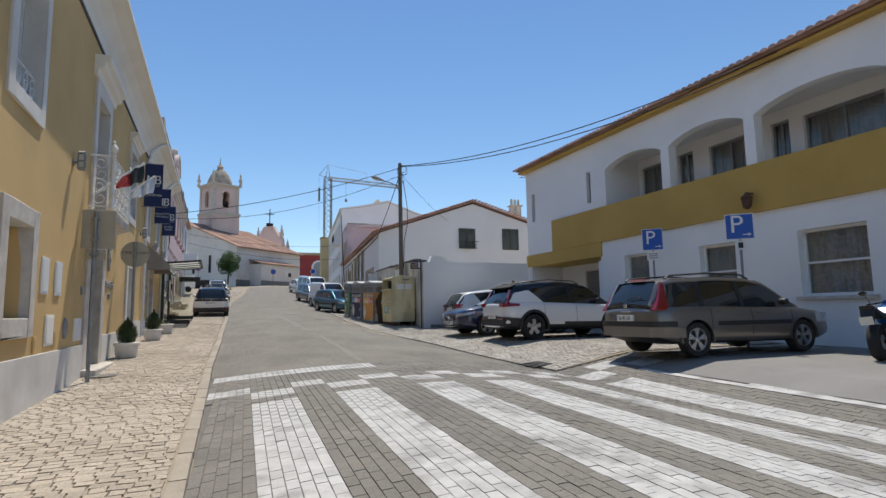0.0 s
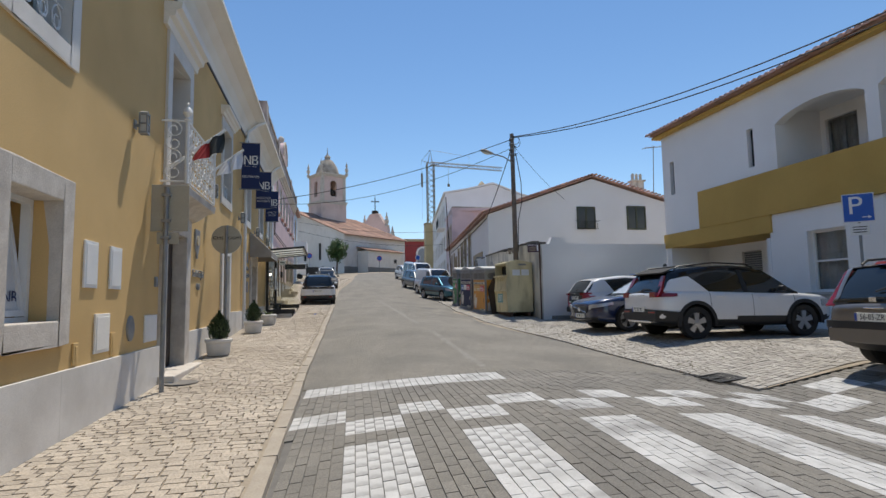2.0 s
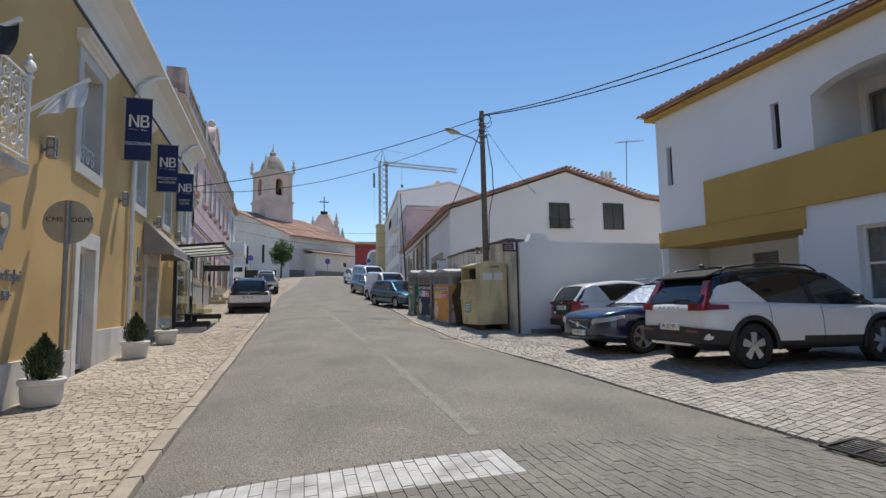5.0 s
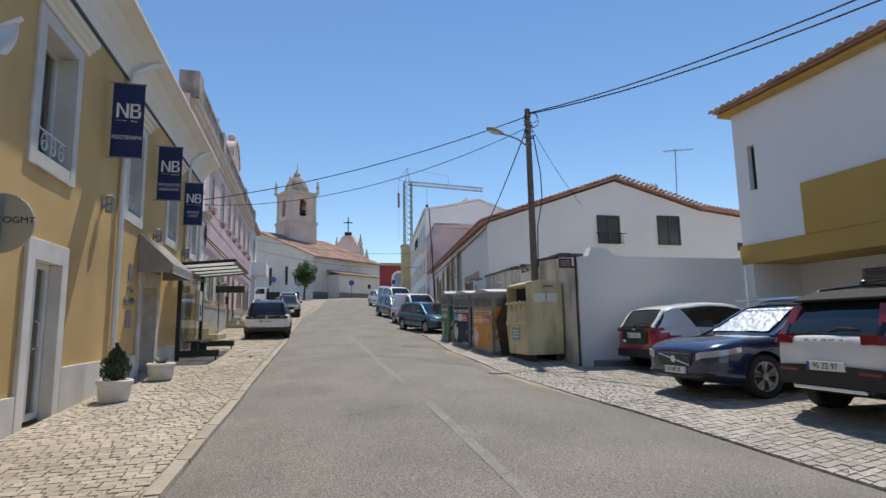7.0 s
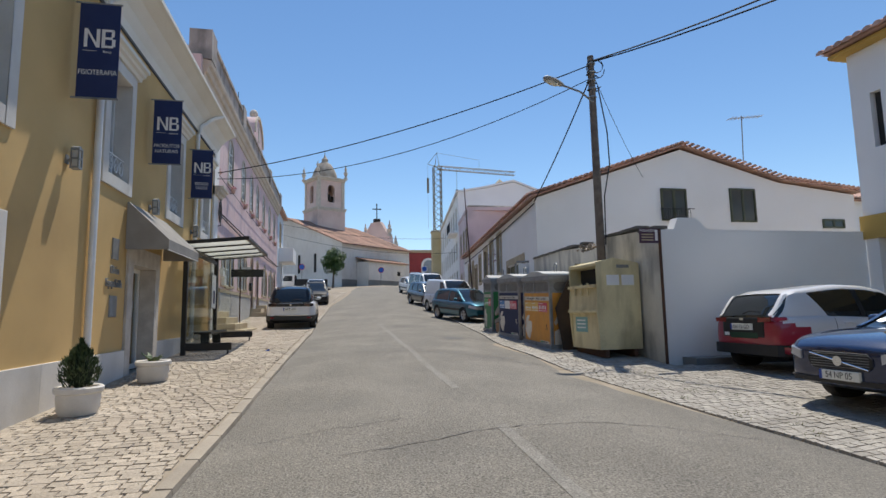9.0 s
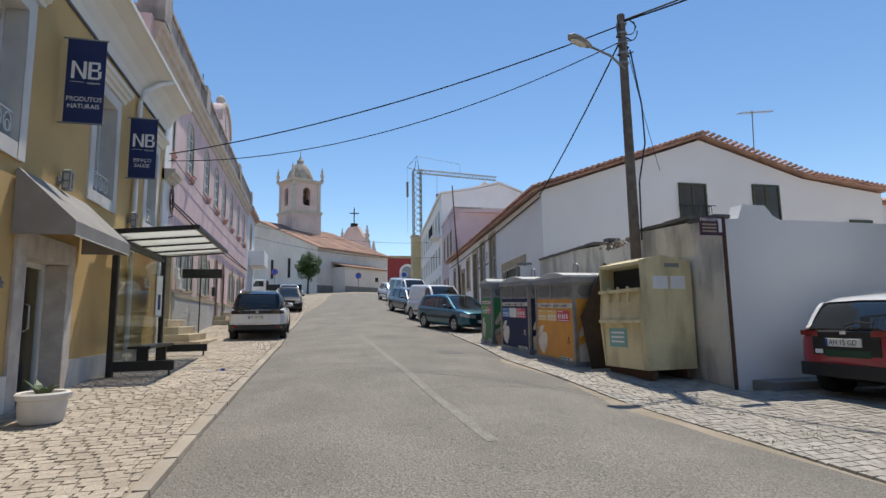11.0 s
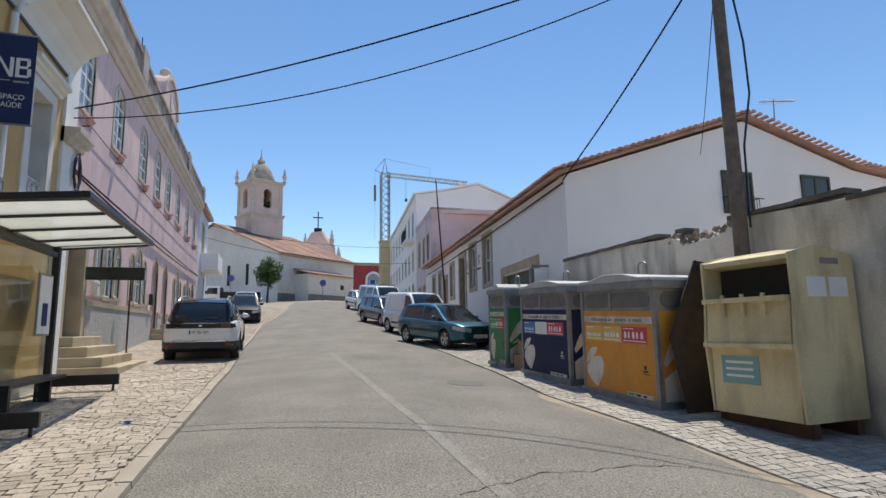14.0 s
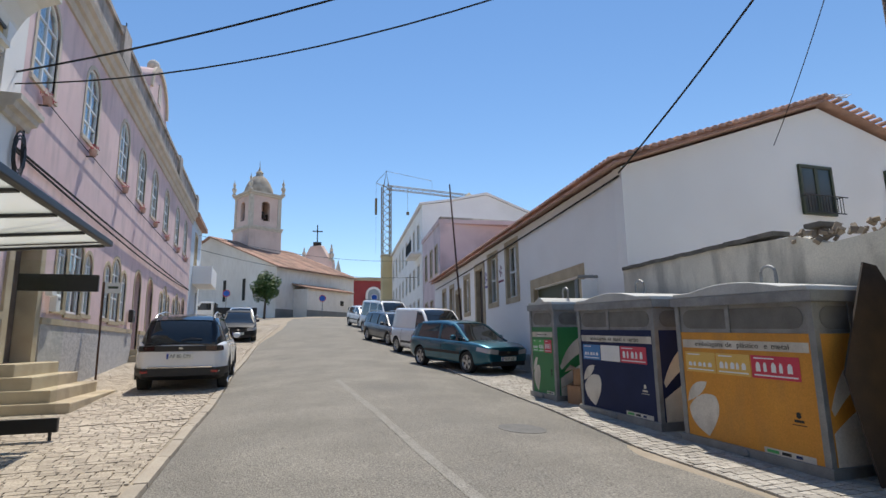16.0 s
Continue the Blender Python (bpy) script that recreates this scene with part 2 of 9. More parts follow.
def lathe(bm, prof, c=(0, 0, 0), seg=16, T=ident, axis="z"):
    """A profile of (radius, height) turned round an upright axis, or one along y."""
    rings = []
    for r, h in prof:
        ring = []
        for k in range(seg):
            a = k * math.tau / seg
            p = (c[0] + r * math.cos(a), c[1] + r * math.sin(a), c[2] + h) if axis == "z" else (c[0] + r * math.cos(a), c[1] + h, c[2] + r * math.sin(a))
            ring.append(bm.verts.new(T(*p)))
        rings.append(ring)
    for a, b in zip(rings, rings[1:]):
        for k in range(seg):
            bm.faces.new((a[k], a[(k + 1) % seg], b[(k + 1) % seg], b[k]))
    bm.faces.new(rings[0][::-1]), bm.faces.new(rings[-1])


def thing(name, at=(0, 0, 0), label="", category="", group="", kind=""):
    ob = new(name)
    ob.location = at
    ob.empty_display_size = 0.2
    return tagged(ob, label, category, group, kind)


def anchor(ob):
    m = Matrix.Translation(ob.location) if ob.type == "EMPTY" else Matrix.Identity(4)
    return m


def part(name, bm, material, parent=None, label="", smooth=False, bevel=0.0, kind="", category="", group=""):
    """Links a bmesh, given in the world's metres, as one mesh object under a thing or a part."""
    bmesh.ops.remove_doubles(bm, verts=bm.verts, dist=1e-5)
    if bevel:
        try:
            bmesh.ops.bevel(bm, geom=[e for e in bm.edges if len(e.link_faces) == 2 and e.calc_face_angle(0) > 0.5], offset=bevel, segments=2, affect="EDGES", profile=0.5, clamp_overlap=True)
        except Exception:
            pass
    bmesh.ops.recalc_face_normals(bm, faces=bm.faces)
    me = bpy.data.meshes.new(name)
    root = parent
    while root is not None and root.parent is not None:
        root = root.parent
    if root is not None and root.type == "EMPTY":
        bm.transform(Matrix.Translation(-root.location))
    if smooth:
        for f in bm.faces:
            f.smooth = True
    bm.to_mesh(me)
    bm.free()
    if smooth:
        me.set_sharp_from_angle(angle=radians(40))
    for m in (material if isinstance(material, (list, tuple)) else [material]):
        me.materials.append(m)
    ob = new(name, me)
    if parent is not None:
        ob.parent = parent
    return tagged(ob, label, category, "" if not group else group, kind)


def text(name, body, size, material, M, parent=None, depth=0.003, align="CENTER", label="", wide=1.0):
    """Flat raised lettering in the plane of M."""
    cu = bpy.data.curves.new(name, "FONT")
    cu.body, cu.size, cu.extrude, cu.align_x, cu.align_y = body, size, depth, align, "CENTER"
    tmp = bpy.data.objects.new(name, cu)
    scene.collection.objects.link(tmp)
    me = bpy.data.meshes.new_from_object(tmp.evaluated_get(bpy.context.evaluated_depsgraph_get()))
    bpy.data.objects.remove(tmp)
    me.transform(M @ Matrix.Diagonal((wide, 1, 1, 1)))
    root = parent
    while root is not None and root.parent is not None:
        root = root.parent
    if root is not None and root.type == "EMPTY":
        me.transform(Matrix.Translation(-root.location))
    me.materials.clear()
    me.materials.append(material)
    ob = new(name, me)
    if parent is not None:
        ob.parent = parent
    return tagged(ob, label)


def basis(o, u, w):
    """A plane's matrix from its origin, the way it reads along and its up."""
    u, w = Vector(u).normalized(), Vector(w).normalized()
    n = u.cross(w)
    return Matrix(((u.x, w.x, n.x, o[0]), (u.y, w.y, n.y, o[1]), (u.z, w.z, n.z, o[2]), (0, 0, 0, 1)))


def wall_mesh(u0, u1, z0, z1, th, holes, T):
    """A wall with real openings; v runs from -th (back) to 0 (face). holes: (u0, u1, z0, z1)."""
    us = sorted({u0, u1, *[c for h in holes for c in h[:2] if u0 < c < u1]})
    zs = sorted({z0, z1, *[c for h in holes for c in h[2:] if z0 < c < z1]})
    solid = {}
    for i in range(len(us) - 1):
        for j in range(len(zs) - 1):
            cu, cz = (us[i] + us[i + 1]) / 2, (zs[j] + zs[j + 1]) / 2
            solid[i, j] = not any(h[0] < cu < h[1] and h[2] < cz < h[3] for h in holes)
    bm = bmesh.new()

    def quad(*p):
        bm.faces.new([bm.verts.new(T(*q)) for q in p])
    for (i, j), s in solid.items():
        if not s:
            continue
        a, b, c, d = us[i], us[i + 1], zs[j], zs[j + 1]
        quad((a, 0, c), (b, 0, c), (b, 0, d), (a, 0, d))
        quad((a, -th, c), (a, -th, d), (b, -th, d), (b, -th, c))
        if not solid.get((i - 1, j)):
            quad((a, 0, c), (a, 0, d), (a, -th, d), (a, -th, c))
        if not solid.get((i + 1, j)):
            quad((b, 0, c), (b, -th, c), (b, -th, d), (b, 0, d))
        if not solid.get((i, j - 1)):
            quad((a, 0, c), (a, -th, c), (b, -th, c), (b, 0, c))
        if not solid.get((i, j + 1)):
            quad((a, 0, d), (b, 0, d), (b, -th, d), (a, -th, d))
    return bm


def frame_ring(bm, u0, u1, z0, z1, w, v0, v1, T, bottom=True):
    bx(bm, u0, u0 + w, v0, v1, z0, z1, T), bx(bm, u1 - w, u1, v0, v1, z0, z1, T)
    bx(bm, u0 + w, u1 - w, v0, v1, z1 - w, z1, T)
    if bottom:
        bx(bm, u0 + w, u1 - w, v0, v1, z0, z0 + w, T)


def window(house, T, u0, u1, z0, z1, frame_mat=PVC, recess=0.22, bars=(1, 0), surround=None, sw=0.18, proud=0.03, sill=None, curtain=None, label=""):
    """A casement in an opening: frame, panes, stone surround, and behind the glass a curtain or a dark sheet painted as
    the unlit room.
    """
    bm = bmesh.new()
    frame_ring(bm, u0, u1, z0, z1, 0.07, -recess - 0.06, -recess, T)
    for k in range(bars[0]):
        c = u0 + (u1 - u0) * (k + 1) / (bars[0] + 1)
        bx(bm, c - 0.035, c + 0.035, -recess - 0.055, -recess - 0.003, z0 + 0.07, z1 - 0.07, T)
    for k in range(bars[1]):
        c = z0 + (z1 - z0) * (k + 1) / (bars[1] + 1)
        bx(bm, u0 + 0.07, u1 - 0.07, -recess - 0.052, -recess - 0.006, c - 0.025, c + 0.025, T)
    w = part("window", bm, frame_mat, house, label)
    n = bars[0] + 1
    for k in range(n):
        a, b = u0 + (u1 - u0) * k / n, u0 + (u1 - u0) * (k + 1) / n
        g = part("pane", box(a + 0.03, b - 0.03, -recess - 0.034, -recess - 0.028, z0 + 0.03, z1 - 0.03, T=T), GLASS, w)
        g.visible_shadow = False
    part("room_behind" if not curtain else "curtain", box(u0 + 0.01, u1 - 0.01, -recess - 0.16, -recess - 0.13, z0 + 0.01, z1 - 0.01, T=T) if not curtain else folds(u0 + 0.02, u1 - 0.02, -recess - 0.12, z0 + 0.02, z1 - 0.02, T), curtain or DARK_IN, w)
    if surround:
        bm = bmesh.new()
        frame_ring(bm, u0 - sw, u1 + sw, z0 - sw, z1 + sw, sw + 0.014, -recess + 0.004, proud, T)
        part("surround", bm, surround, w, bevel=0.008)
    if sill:
        part("sill", box(u0 - 0.12, u1 + 0.12, -recess, 0.08, z0 - 0.09, z0 - 0.003, T=T), sill, w, bevel=0.01)
    return w


def folds(u0, u1, v, z0, z1, T):
    """A hanging curtain with soft folds."""
    bm = bmesh.new()
    n = max(8, int((u1 - u0) / 0.04))
    prev = None
    for i in range(n + 1):
        u = u0 + (u1 - u0) * i / n
        d = 0.018 * math.sin(u * 42) + 0.01 * math.sin(u * 97 + 1)
        col = [bm.verts.new(T(u, v + d, z)) for z in (z0, z1)] + [bm.verts.new(T(u, v + d - 0.01, z)) for z in (z1, z0)]
        if prev:
            for a in range(4):
                bm.faces.new((prev[a], prev[(a + 1) % 4], col[(a + 1) % 4], col[a]))
        else:
            bm.faces.new(col)
        prev = col
    bm.faces.new(prev[::-1])
    return bm


def arch_pts(u0, u1, z0, zs, rise, n=10):
    """An outline of an arched opening from its foot round to its other foot."""
    c, r = (u0 + u1) / 2, (u1 - u0) / 2
    return [(u0, z0)] + [(c - r * math.cos(math.pi * k / n), zs + rise * math.sin(math.pi * k / n)) for k in range(n + 1)] + [(u1, z0)]


def arch_band(bm, inner, outer, v0, v1, T):
    """A band between two open outlines of equal count."""
    rows = [[bm.verts.new(T(p[0], v, p[1])) for p in o] for o, v in ((inner, v1), (outer, v1), (outer, v0), (inner, v0))]
    n = len(inner)
    for a in range(4):
        r, s = rows[a], rows[(a + 1) % 4]
        for i in range(n - 1):
            bm.faces.new((r[i], r[i + 1], s[i + 1], s[i]))
    for i in (0, n - 1):
        bm.faces.new([rows[a][i] for a in range(4)])


# ---- ground ----
PROFILE = ((-400, -1.5), (-30, -0.3), (0, 0.0), (6, 0.12), (8, 0.18), (10.5, 0.23), (13.4, 0.37), (15.8, 0.51), (17.4, 0.58), (20.5, 0.74), (22.4, 0.87), (25.2, 0.97), (28, 1.12), (30, 1.19), (34.5, 1.38), (40.4, 1.78), (48, 2.45), (57, 3.35), (68, 4.35), (75, 4.85), (85, 5.6), (95, 6.1), (150, 7.0), (900, 8.0))


RISE = ((-400, 0.40), (6, 0.36), (8, 0.345), (13, 0.238), (16, 0.12), (18, 0.07), (20.5, 0.0), (23, 0.0), (26, 0.0), (900, 0.0))
DIP = ((-400, 0.06), (17, 0.06), (23, 0.02), (26, 0.0), (900, 0.0))
CROWN = ((-400, 0.10), (-4, 0.14), (7, 0.19), (10, 0.14), (13, 0.19), (17, 0.22), (21, 0.17), (26, 0.13), (900, 0.10))


def gz(x, y):
    """The ground's height: the street's slope and crown, with the parking apron rising to one side."""
    up = min(1.0, max(0.0, (x - 6.2) / 2.0))
    up *= along(RISE, y)
    left, right = KERB_L(y), KERB_R(y)
    off = (2 * x - left - right) / (right - left)
    return up + street(y) + along(CROWN, y) * max(0.0, 1 - off * off) - along(DIP, y) * min(1.0, max(0.0, off))


def along(nodes, y):
    for (a, za), (b, zb) in zip(nodes, nodes[1:]):
        if y <= b:
            return za + (zb - za) * (y - a) / (b - a)
    return nodes[-1][1]


def street(y):
    return along(PROFILE, y)


def sheet(bm, left, right, y0, y1, step, dz, n=6):
    """A strip of ground between two edges, following the slope."""
    rows = []
    k = max(1, round((y1 - y0) / step))
    for i in range(k + 1):
        y = y0 + (y1 - y0) * i / k
        a, b = left(y), right(y)
        rows.append([bm.verts.new((a + (b - a) * j / n, y, gz(a + (b - a) * j / n, y) + dz)) for j in range(n + 1)])
    for r, s in zip(rows, rows[1:]):
        for j in range(n):
            bm.faces.new((r[j], r[j + 1], s[j + 1], s[j]))


def lerp_line(pts):
    def f(y):
        for (a, xa), (b, xb) in zip(pts, pts[1:]):
            if y <= b:
                return xa + (xb - xa) * (y - a) / (b - a)
        return pts[-1][1]
    return f


KERB_L = lerp_line(((-60, -0.4), (4, -0.2), (8, -0.12), (12, -0.06), (14, 0.02), (18, 0.18), (20, 0.22), (22, 0.32), (25, 0.40), (30, 0.58), (36, 0.62), (48, 1.2), (60, 2.4), (75, 4.0)))
KERB_R = lerp_line(((-60, 6.4), (10, 6.3), (15, 6.05), (20, 5.55), (25, 5.6), (30, 6.2), (40, 7.2), (57, 9.2), (75, 11.5)))

bm = bmesh.new()
ys = [-400, -200, -100, -50, -30, -15, 0, 3, 6, 8, 10.5, 12, 14.2, 16, 17.4, 19, 20.5, 23, 25.7, 28, 30, 34.5, 40.4, 44, 48, 52, 57, 62, 68, 75, 85, 95, 120, 150, 300, 500, 900]
xs = [-600, -200, -60, -20, -10, -4, 0, 4, 6.2, 7.2, 8.2, 12, 16, 30, 60, 200, 600]
rows = [[bm.verts.new((x, y, gz(x, y) - 0.035)) for x in xs] for y in ys]
for r, s in zip(rows, rows[1:]):
    for j in range(len(xs) - 1):
        bm.faces.new((r[j], r[j + 1], s[j + 1], s[j]))
part("ground", bm, EARTH, None, "sandy ground of compacted earth between paving stones", kind="structure", category="ground")
bm = bmesh.new()
sheet(bm, KERB_L, KERB_R, 10.6, 78, 0.35, 0.0, 28)
part("road", bm, ASPHALT, None, "worn grey asphalt street climbing a slope", kind="structure", category="road")
bm = bmesh.new()
sheet(bm, lambda y: 7.31, lambda y: 13.2, -30, 7.65, 1.0, 0.0, 7)
part("pavement", bm, CONCRETE, None, "pale grey concrete parking apron beside the crossing", kind="structure", category="pavement")


# ---- yellow building ----
def TY(u, v, z):
    return (-2.3 + v, u, z)


yb = thing("yellow_house", (-6, 8, 0.1), "long two-storey yellow rendered house with limestone window surrounds", "house")
UPW = ((-4.2, -2.9), (-0.6, 0.7), (3.2, 4.5), (7.06, 8.14), (16.32, 17.42), (20.2, 21.12), (23.58, 24.58), (26.72, 27.5))
LOW = (1.3, 2.6)
holes = [(a, b, 4.15, 5.95) for a, b in UPW] + [(7.16, 8.1, 1.38, 2.58), (11.68, 12.88, 0.2, 2.75), (11.68, 12.88, 3.38, 5.75), (16.5, 17.36, 0.55, 2.76), (21.52, 22.82, 0.8, 2.8)]
part("wall", wall_mesh(-14, 28.05, -0.3, 7.0, 0.45, holes, TY), YELLOW, yb)
for a, b in UPW:
    w = window(yb, TY, a, b, 4.15, 5.95, PVC, 0.24, (1, 0), STONE_PALE, 0.19, 0.035, label="white casement in a pale stone surround")
    bm = bmesh.new()
    prism(bm, [(-0.05, 6.16), (0.06, 6.16), (0.08, 6.22), (0.13, 6.24), (0.14, 6.29), (0.2, 6.31), (0.2, 6.38), (-0.05, 6.38)], a - 0.32, b + 0.32, "x", TY)
    part("cornice", bm, CREAM, w)
    bm = bmesh.new()
    tube(bm, [(a + 0.02, -0.06, 4.55), (b - 0.02, -0.06, 4.55)], 0.012, 6, T=TY)
    tube(bm, [(a + 0.02, -0.06, 4.2), (b - 0.02, -0.06, 4.2)], 0.012, 6, T=TY)
    n = 4
    for k in range(n):
        c = a + (b - a) * (k + 0.5) / n
        for s in (-1, 1):
            tube(bm, [(c + s * 0.11 * math.sin(t * 0.62) * (1 - t / 14), -0.06, 4.375 + 0.15 * math.cos(t * 0.62) * (1 - t / 14)) for t in range(11)], 0.009, 5, T=TY)
    part("railing", bm, WHITE_METAL, w, "white scrolled iron guard")
bm = bmesh.new()
prism(bm, [(0.0, 6.75), (0.03, 6.75), (0.06, 6.9), (0.15, 7.08), (0.3, 7.25), (0.5, 7.36), (0.56, 7.38), (0.56, 7.46), (0.0, 7.46)], -14, 28.35, "x", lambda u, v, z: TY(u, v, z))
part("cornice", bm, CREAM, yb, "cream coved eaves")
# dark grey strip paints the shadow line in the gap below the cornice
part("eaves_joint", box(-14, 28.05, 0.002, 0.035, 6.70, 6.748, T=TY), mat("dark_lead_strip", (0.10, 0.10, 0.105), rough=0.7), yb, "thin dark strip under the eaves")
bm = bmesh.new()
for k in range(170):
    u = -14 + k * 0.25
    prism(bm, [(u + 0.02, 7.47), (u + 0.06, 7.54), (u + 0.125, 7.57), (u + 0.19, 7.54), (u + 0.23, 7.47)], -2.0, 0.42, "y", TY)
part("tile", bm, TILE, yb, kind="stuff")
bm = bmesh.new()
prism(bm, [(0.5, 7.462), (-4.5, 9.2), (-9.5, 7.462)], -14, 28.05, "x", lambda u, v, z: TY(u, v, z))
part("roof", bm, TILE, yb)
part("back_wall", box(-14, 28.05, -9, -8.6, -0.3, 7.4, T=TY), YELLOW, yb)
part("end_wall", box(27.6, 28.04, -8.6, -0.46, -0.3, 7.4, T=TY), YELLOW, yb)
part("end_wall", box(-14, -13.6, -8.6, -0.46, -0.3, 7.4, T=TY), YELLOW, yb)
# plinth slabs
for a, b, z0, z1, c in ((-14, 11.38, -0.3, 0.9, 1.55), (13.12, 16.28, 0.1, 1.02, 1.06), (17.58, 21.3, 0.3, 1.28, 0.93), (23.02, 28.05, 0.5, 1.36, 1.26)):
    n = round((b - a) / c)
    for k in range(n):
        s = part("slab", box(a + (b - a) * k / n + 0.002, a + (b - a) * (k + 1) / n - 0.002, -0.02, 0.045, z0, z1, T=TY), STONE_PALE, yb)
# ground floor window, tilted open
bm = bmesh.new()
frame_ring(bm, 7.16, 8.1, 1.38, 2.58, 0.06, -0.30, -0.22, TY)
w = part("window", bm, PVC, yb, "white tilted casement in a rough limestone surround")
TS = lambda u, v, z: TY(u, v - (z - 1.45) * 0.16, z)
bm = bmesh.new()
frame_ring(bm, 7.23, 8.03, 1.45, 2.5, 0.055, -0.27, -0.215, TS)
sash = part("sash", bm, PVC, w, "white sash tilted inwards", bevel=0.004)
part("pane", box(7.28, 7.98, -0.245, -0.24, 1.5, 2.45, T=TS), plain("frosted_film", (0.62, 0.64, 0.65), 0.25), sash)
text("lettering", "NB", 0.17, NAVY, basis(TS(7.86, -0.236, 1.62), (0, 1, 0), (0, 0, 1)), sash, 0.001)
# dark sheet behind the sash, painted as the unlit inside
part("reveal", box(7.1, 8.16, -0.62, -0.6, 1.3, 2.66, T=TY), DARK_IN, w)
bm = bmesh.new()
frame_ring(bm, 6.93, 8.33, 1.16, 2.8, 0.235, -0.219, 0.05, TY)
part("surround", bm, STONE, w, bevel=0.012)
# doors
def door(T, u0, u1, z0, z1, material, recess, sw, surround, label, glazed=False, house=None):
    bm = bmesh.new()
    if glazed:
        frame_ring(bm, u0, u1, z0, z1, 0.09, -recess - 0.06, -recess, T)
        c = (u0 + u1) / 2
        bx(bm, c - 0.07, c + 0.07, -recess - 0.055, -recess - 0.005, z0 + 0.09, z1 - 0.09, T)
    else:
        bx(bm, u0, u1, -recess - 0.06, -recess, z0, z1, T)
        c = (u0 + u1) / 2
        for a, b in ((u0 + 0.1, c - 0.06), (c + 0.06, u1 - 0.1)):
            for p, q in ((0.08, 0.36), (0.42, 0.66), (0.72, 0.94)):
                bx(bm, a, b, -recess - 0.01, -recess + 0.025, z0 + (z1 - z0) * p, z0 + (z1 - z0) * q, T)
        bx(bm, c - 0.03, c + 0.03, -recess - 0.01, -recess + 0.035, z0, z1, T)
    d = part("door", bm, material, house, label)
    if glazed:
        g = part("pane", box(u0 + 0.05, u1 - 0.05, -recess - 0.034, -recess - 0.028, z0 + 0.05, z1 - 0.05, T=T), GLASS, d)
        g.visible_shadow = False
        # dark sheet whose colour carries the dimness behind the glazing
        part("room_behind", box(u0 + 0.01, u1 - 0.01, -recess - 0.4, -recess - 0.36, z0, z1, T=T), DARK_IN, d)
    bm = bmesh.new()
    c = (u0 + u1) / 2 + 0.09
    tube(bm, [(c, -recess + 0.01, z0 + 0.95), (c, -recess + 0.06, z0 + 0.98), (c, -recess + 0.06, z0 + 1.3), (c, -recess + 0.01, z0 + 1.33)], 0.013, 6, T=T)
    part("handle", bm, CHROME if glazed else BLACK, d)
    if surround:
        bm = bmesh.new()
        bx(bm, u0 - sw, u0 + 0.014, -recess + 0.002, 0.05, z0 - 0.05, z1 - 0.014, T), bx(bm, u1 - 0.014, u1 + sw, -recess + 0.002, 0.05, z0 - 0.05, z1 - 0.014, T)
        bx(bm, u0 - sw, u1 + sw, -recess + 0.002, 0.05, z1 - 0.014, z1 + sw * 1.3, T)
        part("surround", bm, surround, d, bevel=0.01)
    return d


d = door(TY, 11.68, 12.88, 0.42, 2.75, WOOD_DARK, 0.2, 0.3, STONE, "dark panelled wooden double door in a limestone frame", False, yb)
part("step", box(11.3, 13.25, -0.38, 0.28, 0.1, 0.44, T=TY), STONE, d, bevel=0.02)
door(TY, 16.5, 17.36, 0.62, 2.76, PVC, 0.12, 0.2, STONE_PALE, "white glazed shop door in a stone frame", True, yb)
door(TY, 21.52, 22.82, 0.86, 2.8, PVC, 0.25, 0.24, STONE, "white glazed clinic double door in a stone frame", True, yb)
d = door(TY, 11.68, 12.88, 3.4, 5.75, WOOD_DARK, 0.3, 0.22, STONE_PALE, "dark balcony door under a moulded cornice", False, yb)
bm = bmesh.new()
prism(bm, [(-0.05, 6.02), (0.06, 6.02), (0.09, 6.14), (0.17, 6.17), (0.19, 6.26), (0.27, 6.29), (0.28, 6.4), (-0.05, 6.4)], 11.25, 13.3, "x", TY)
part("cornice", bm, CREAM, d)
# downpipes
for u in (19.7, 25.75):
    bm = bmesh.new()
    tube(bm, [(u + 0.7, 0.52, 7.36), (u + 0.45, 0.35, 7.2), (u + 0.1, 0.12, 6.85), (u, 0.07, 6.6), (u, 0.07, gz(0, u) + 0.1)], 0.05, 10, T=TY)
    part("downpipe", bm, PVC, yb, smooth=True)
# corner strip between the houses
bm = bmesh.new()
bx(bm, 28.07, 28.68, -0.5, 0.05, 0.5, 7.4, TY)
part("pilaster", bm, WHITE, yb)
bm = bmesh.new()
prism(bm, [(-0.4, 5.5), (0.12, 5.5), (0.14, 5.58), (0.22, 5.6), (0.24, 5.68), (0.3, 5.7), (0.3, 5.78), (-0.4, 5.78)], 28.07, 28.95, "x", TY)
part("moulding", bm, STONE, yb)

# ---- pink building ----
def TP(u, v, z):
    return (-2.9 + v, u, z)


pk = thing("pink_house", (-7, 40, 1.2), "long two-storey faded pink house with arched windows and parapet", "house")
PW = (31.25, 34.25, 37.6, 40.2, 42.6, 45.4, 48.6, 51.6)
LW3 = (34.2, 37.9, 46.5, 50.0)
PDOORS = (40.9, 43.1, 52.3)
holes = [(c - 0.55, c + 0.55, 7.25, 9.1) for c in PW]
for c in LW3:
    holes += [(c - 1.25, c - 0.65, 3.1, 4.6), (c - 0.48, c + 0.48, 3.05, 4.9), (c + 0.65, c + 1.25, 3.1, 4.6)]
holes += [(c - 0.5, c + 0.5, 1.9, 4.9) for c in PDOORS] + [(30.8, 32.0, 2.0, 4.5)]
part("wall", wall_mesh(28.65, 54.2, 0.6, 10.2, 0.45, holes, TP), PINK, pk)


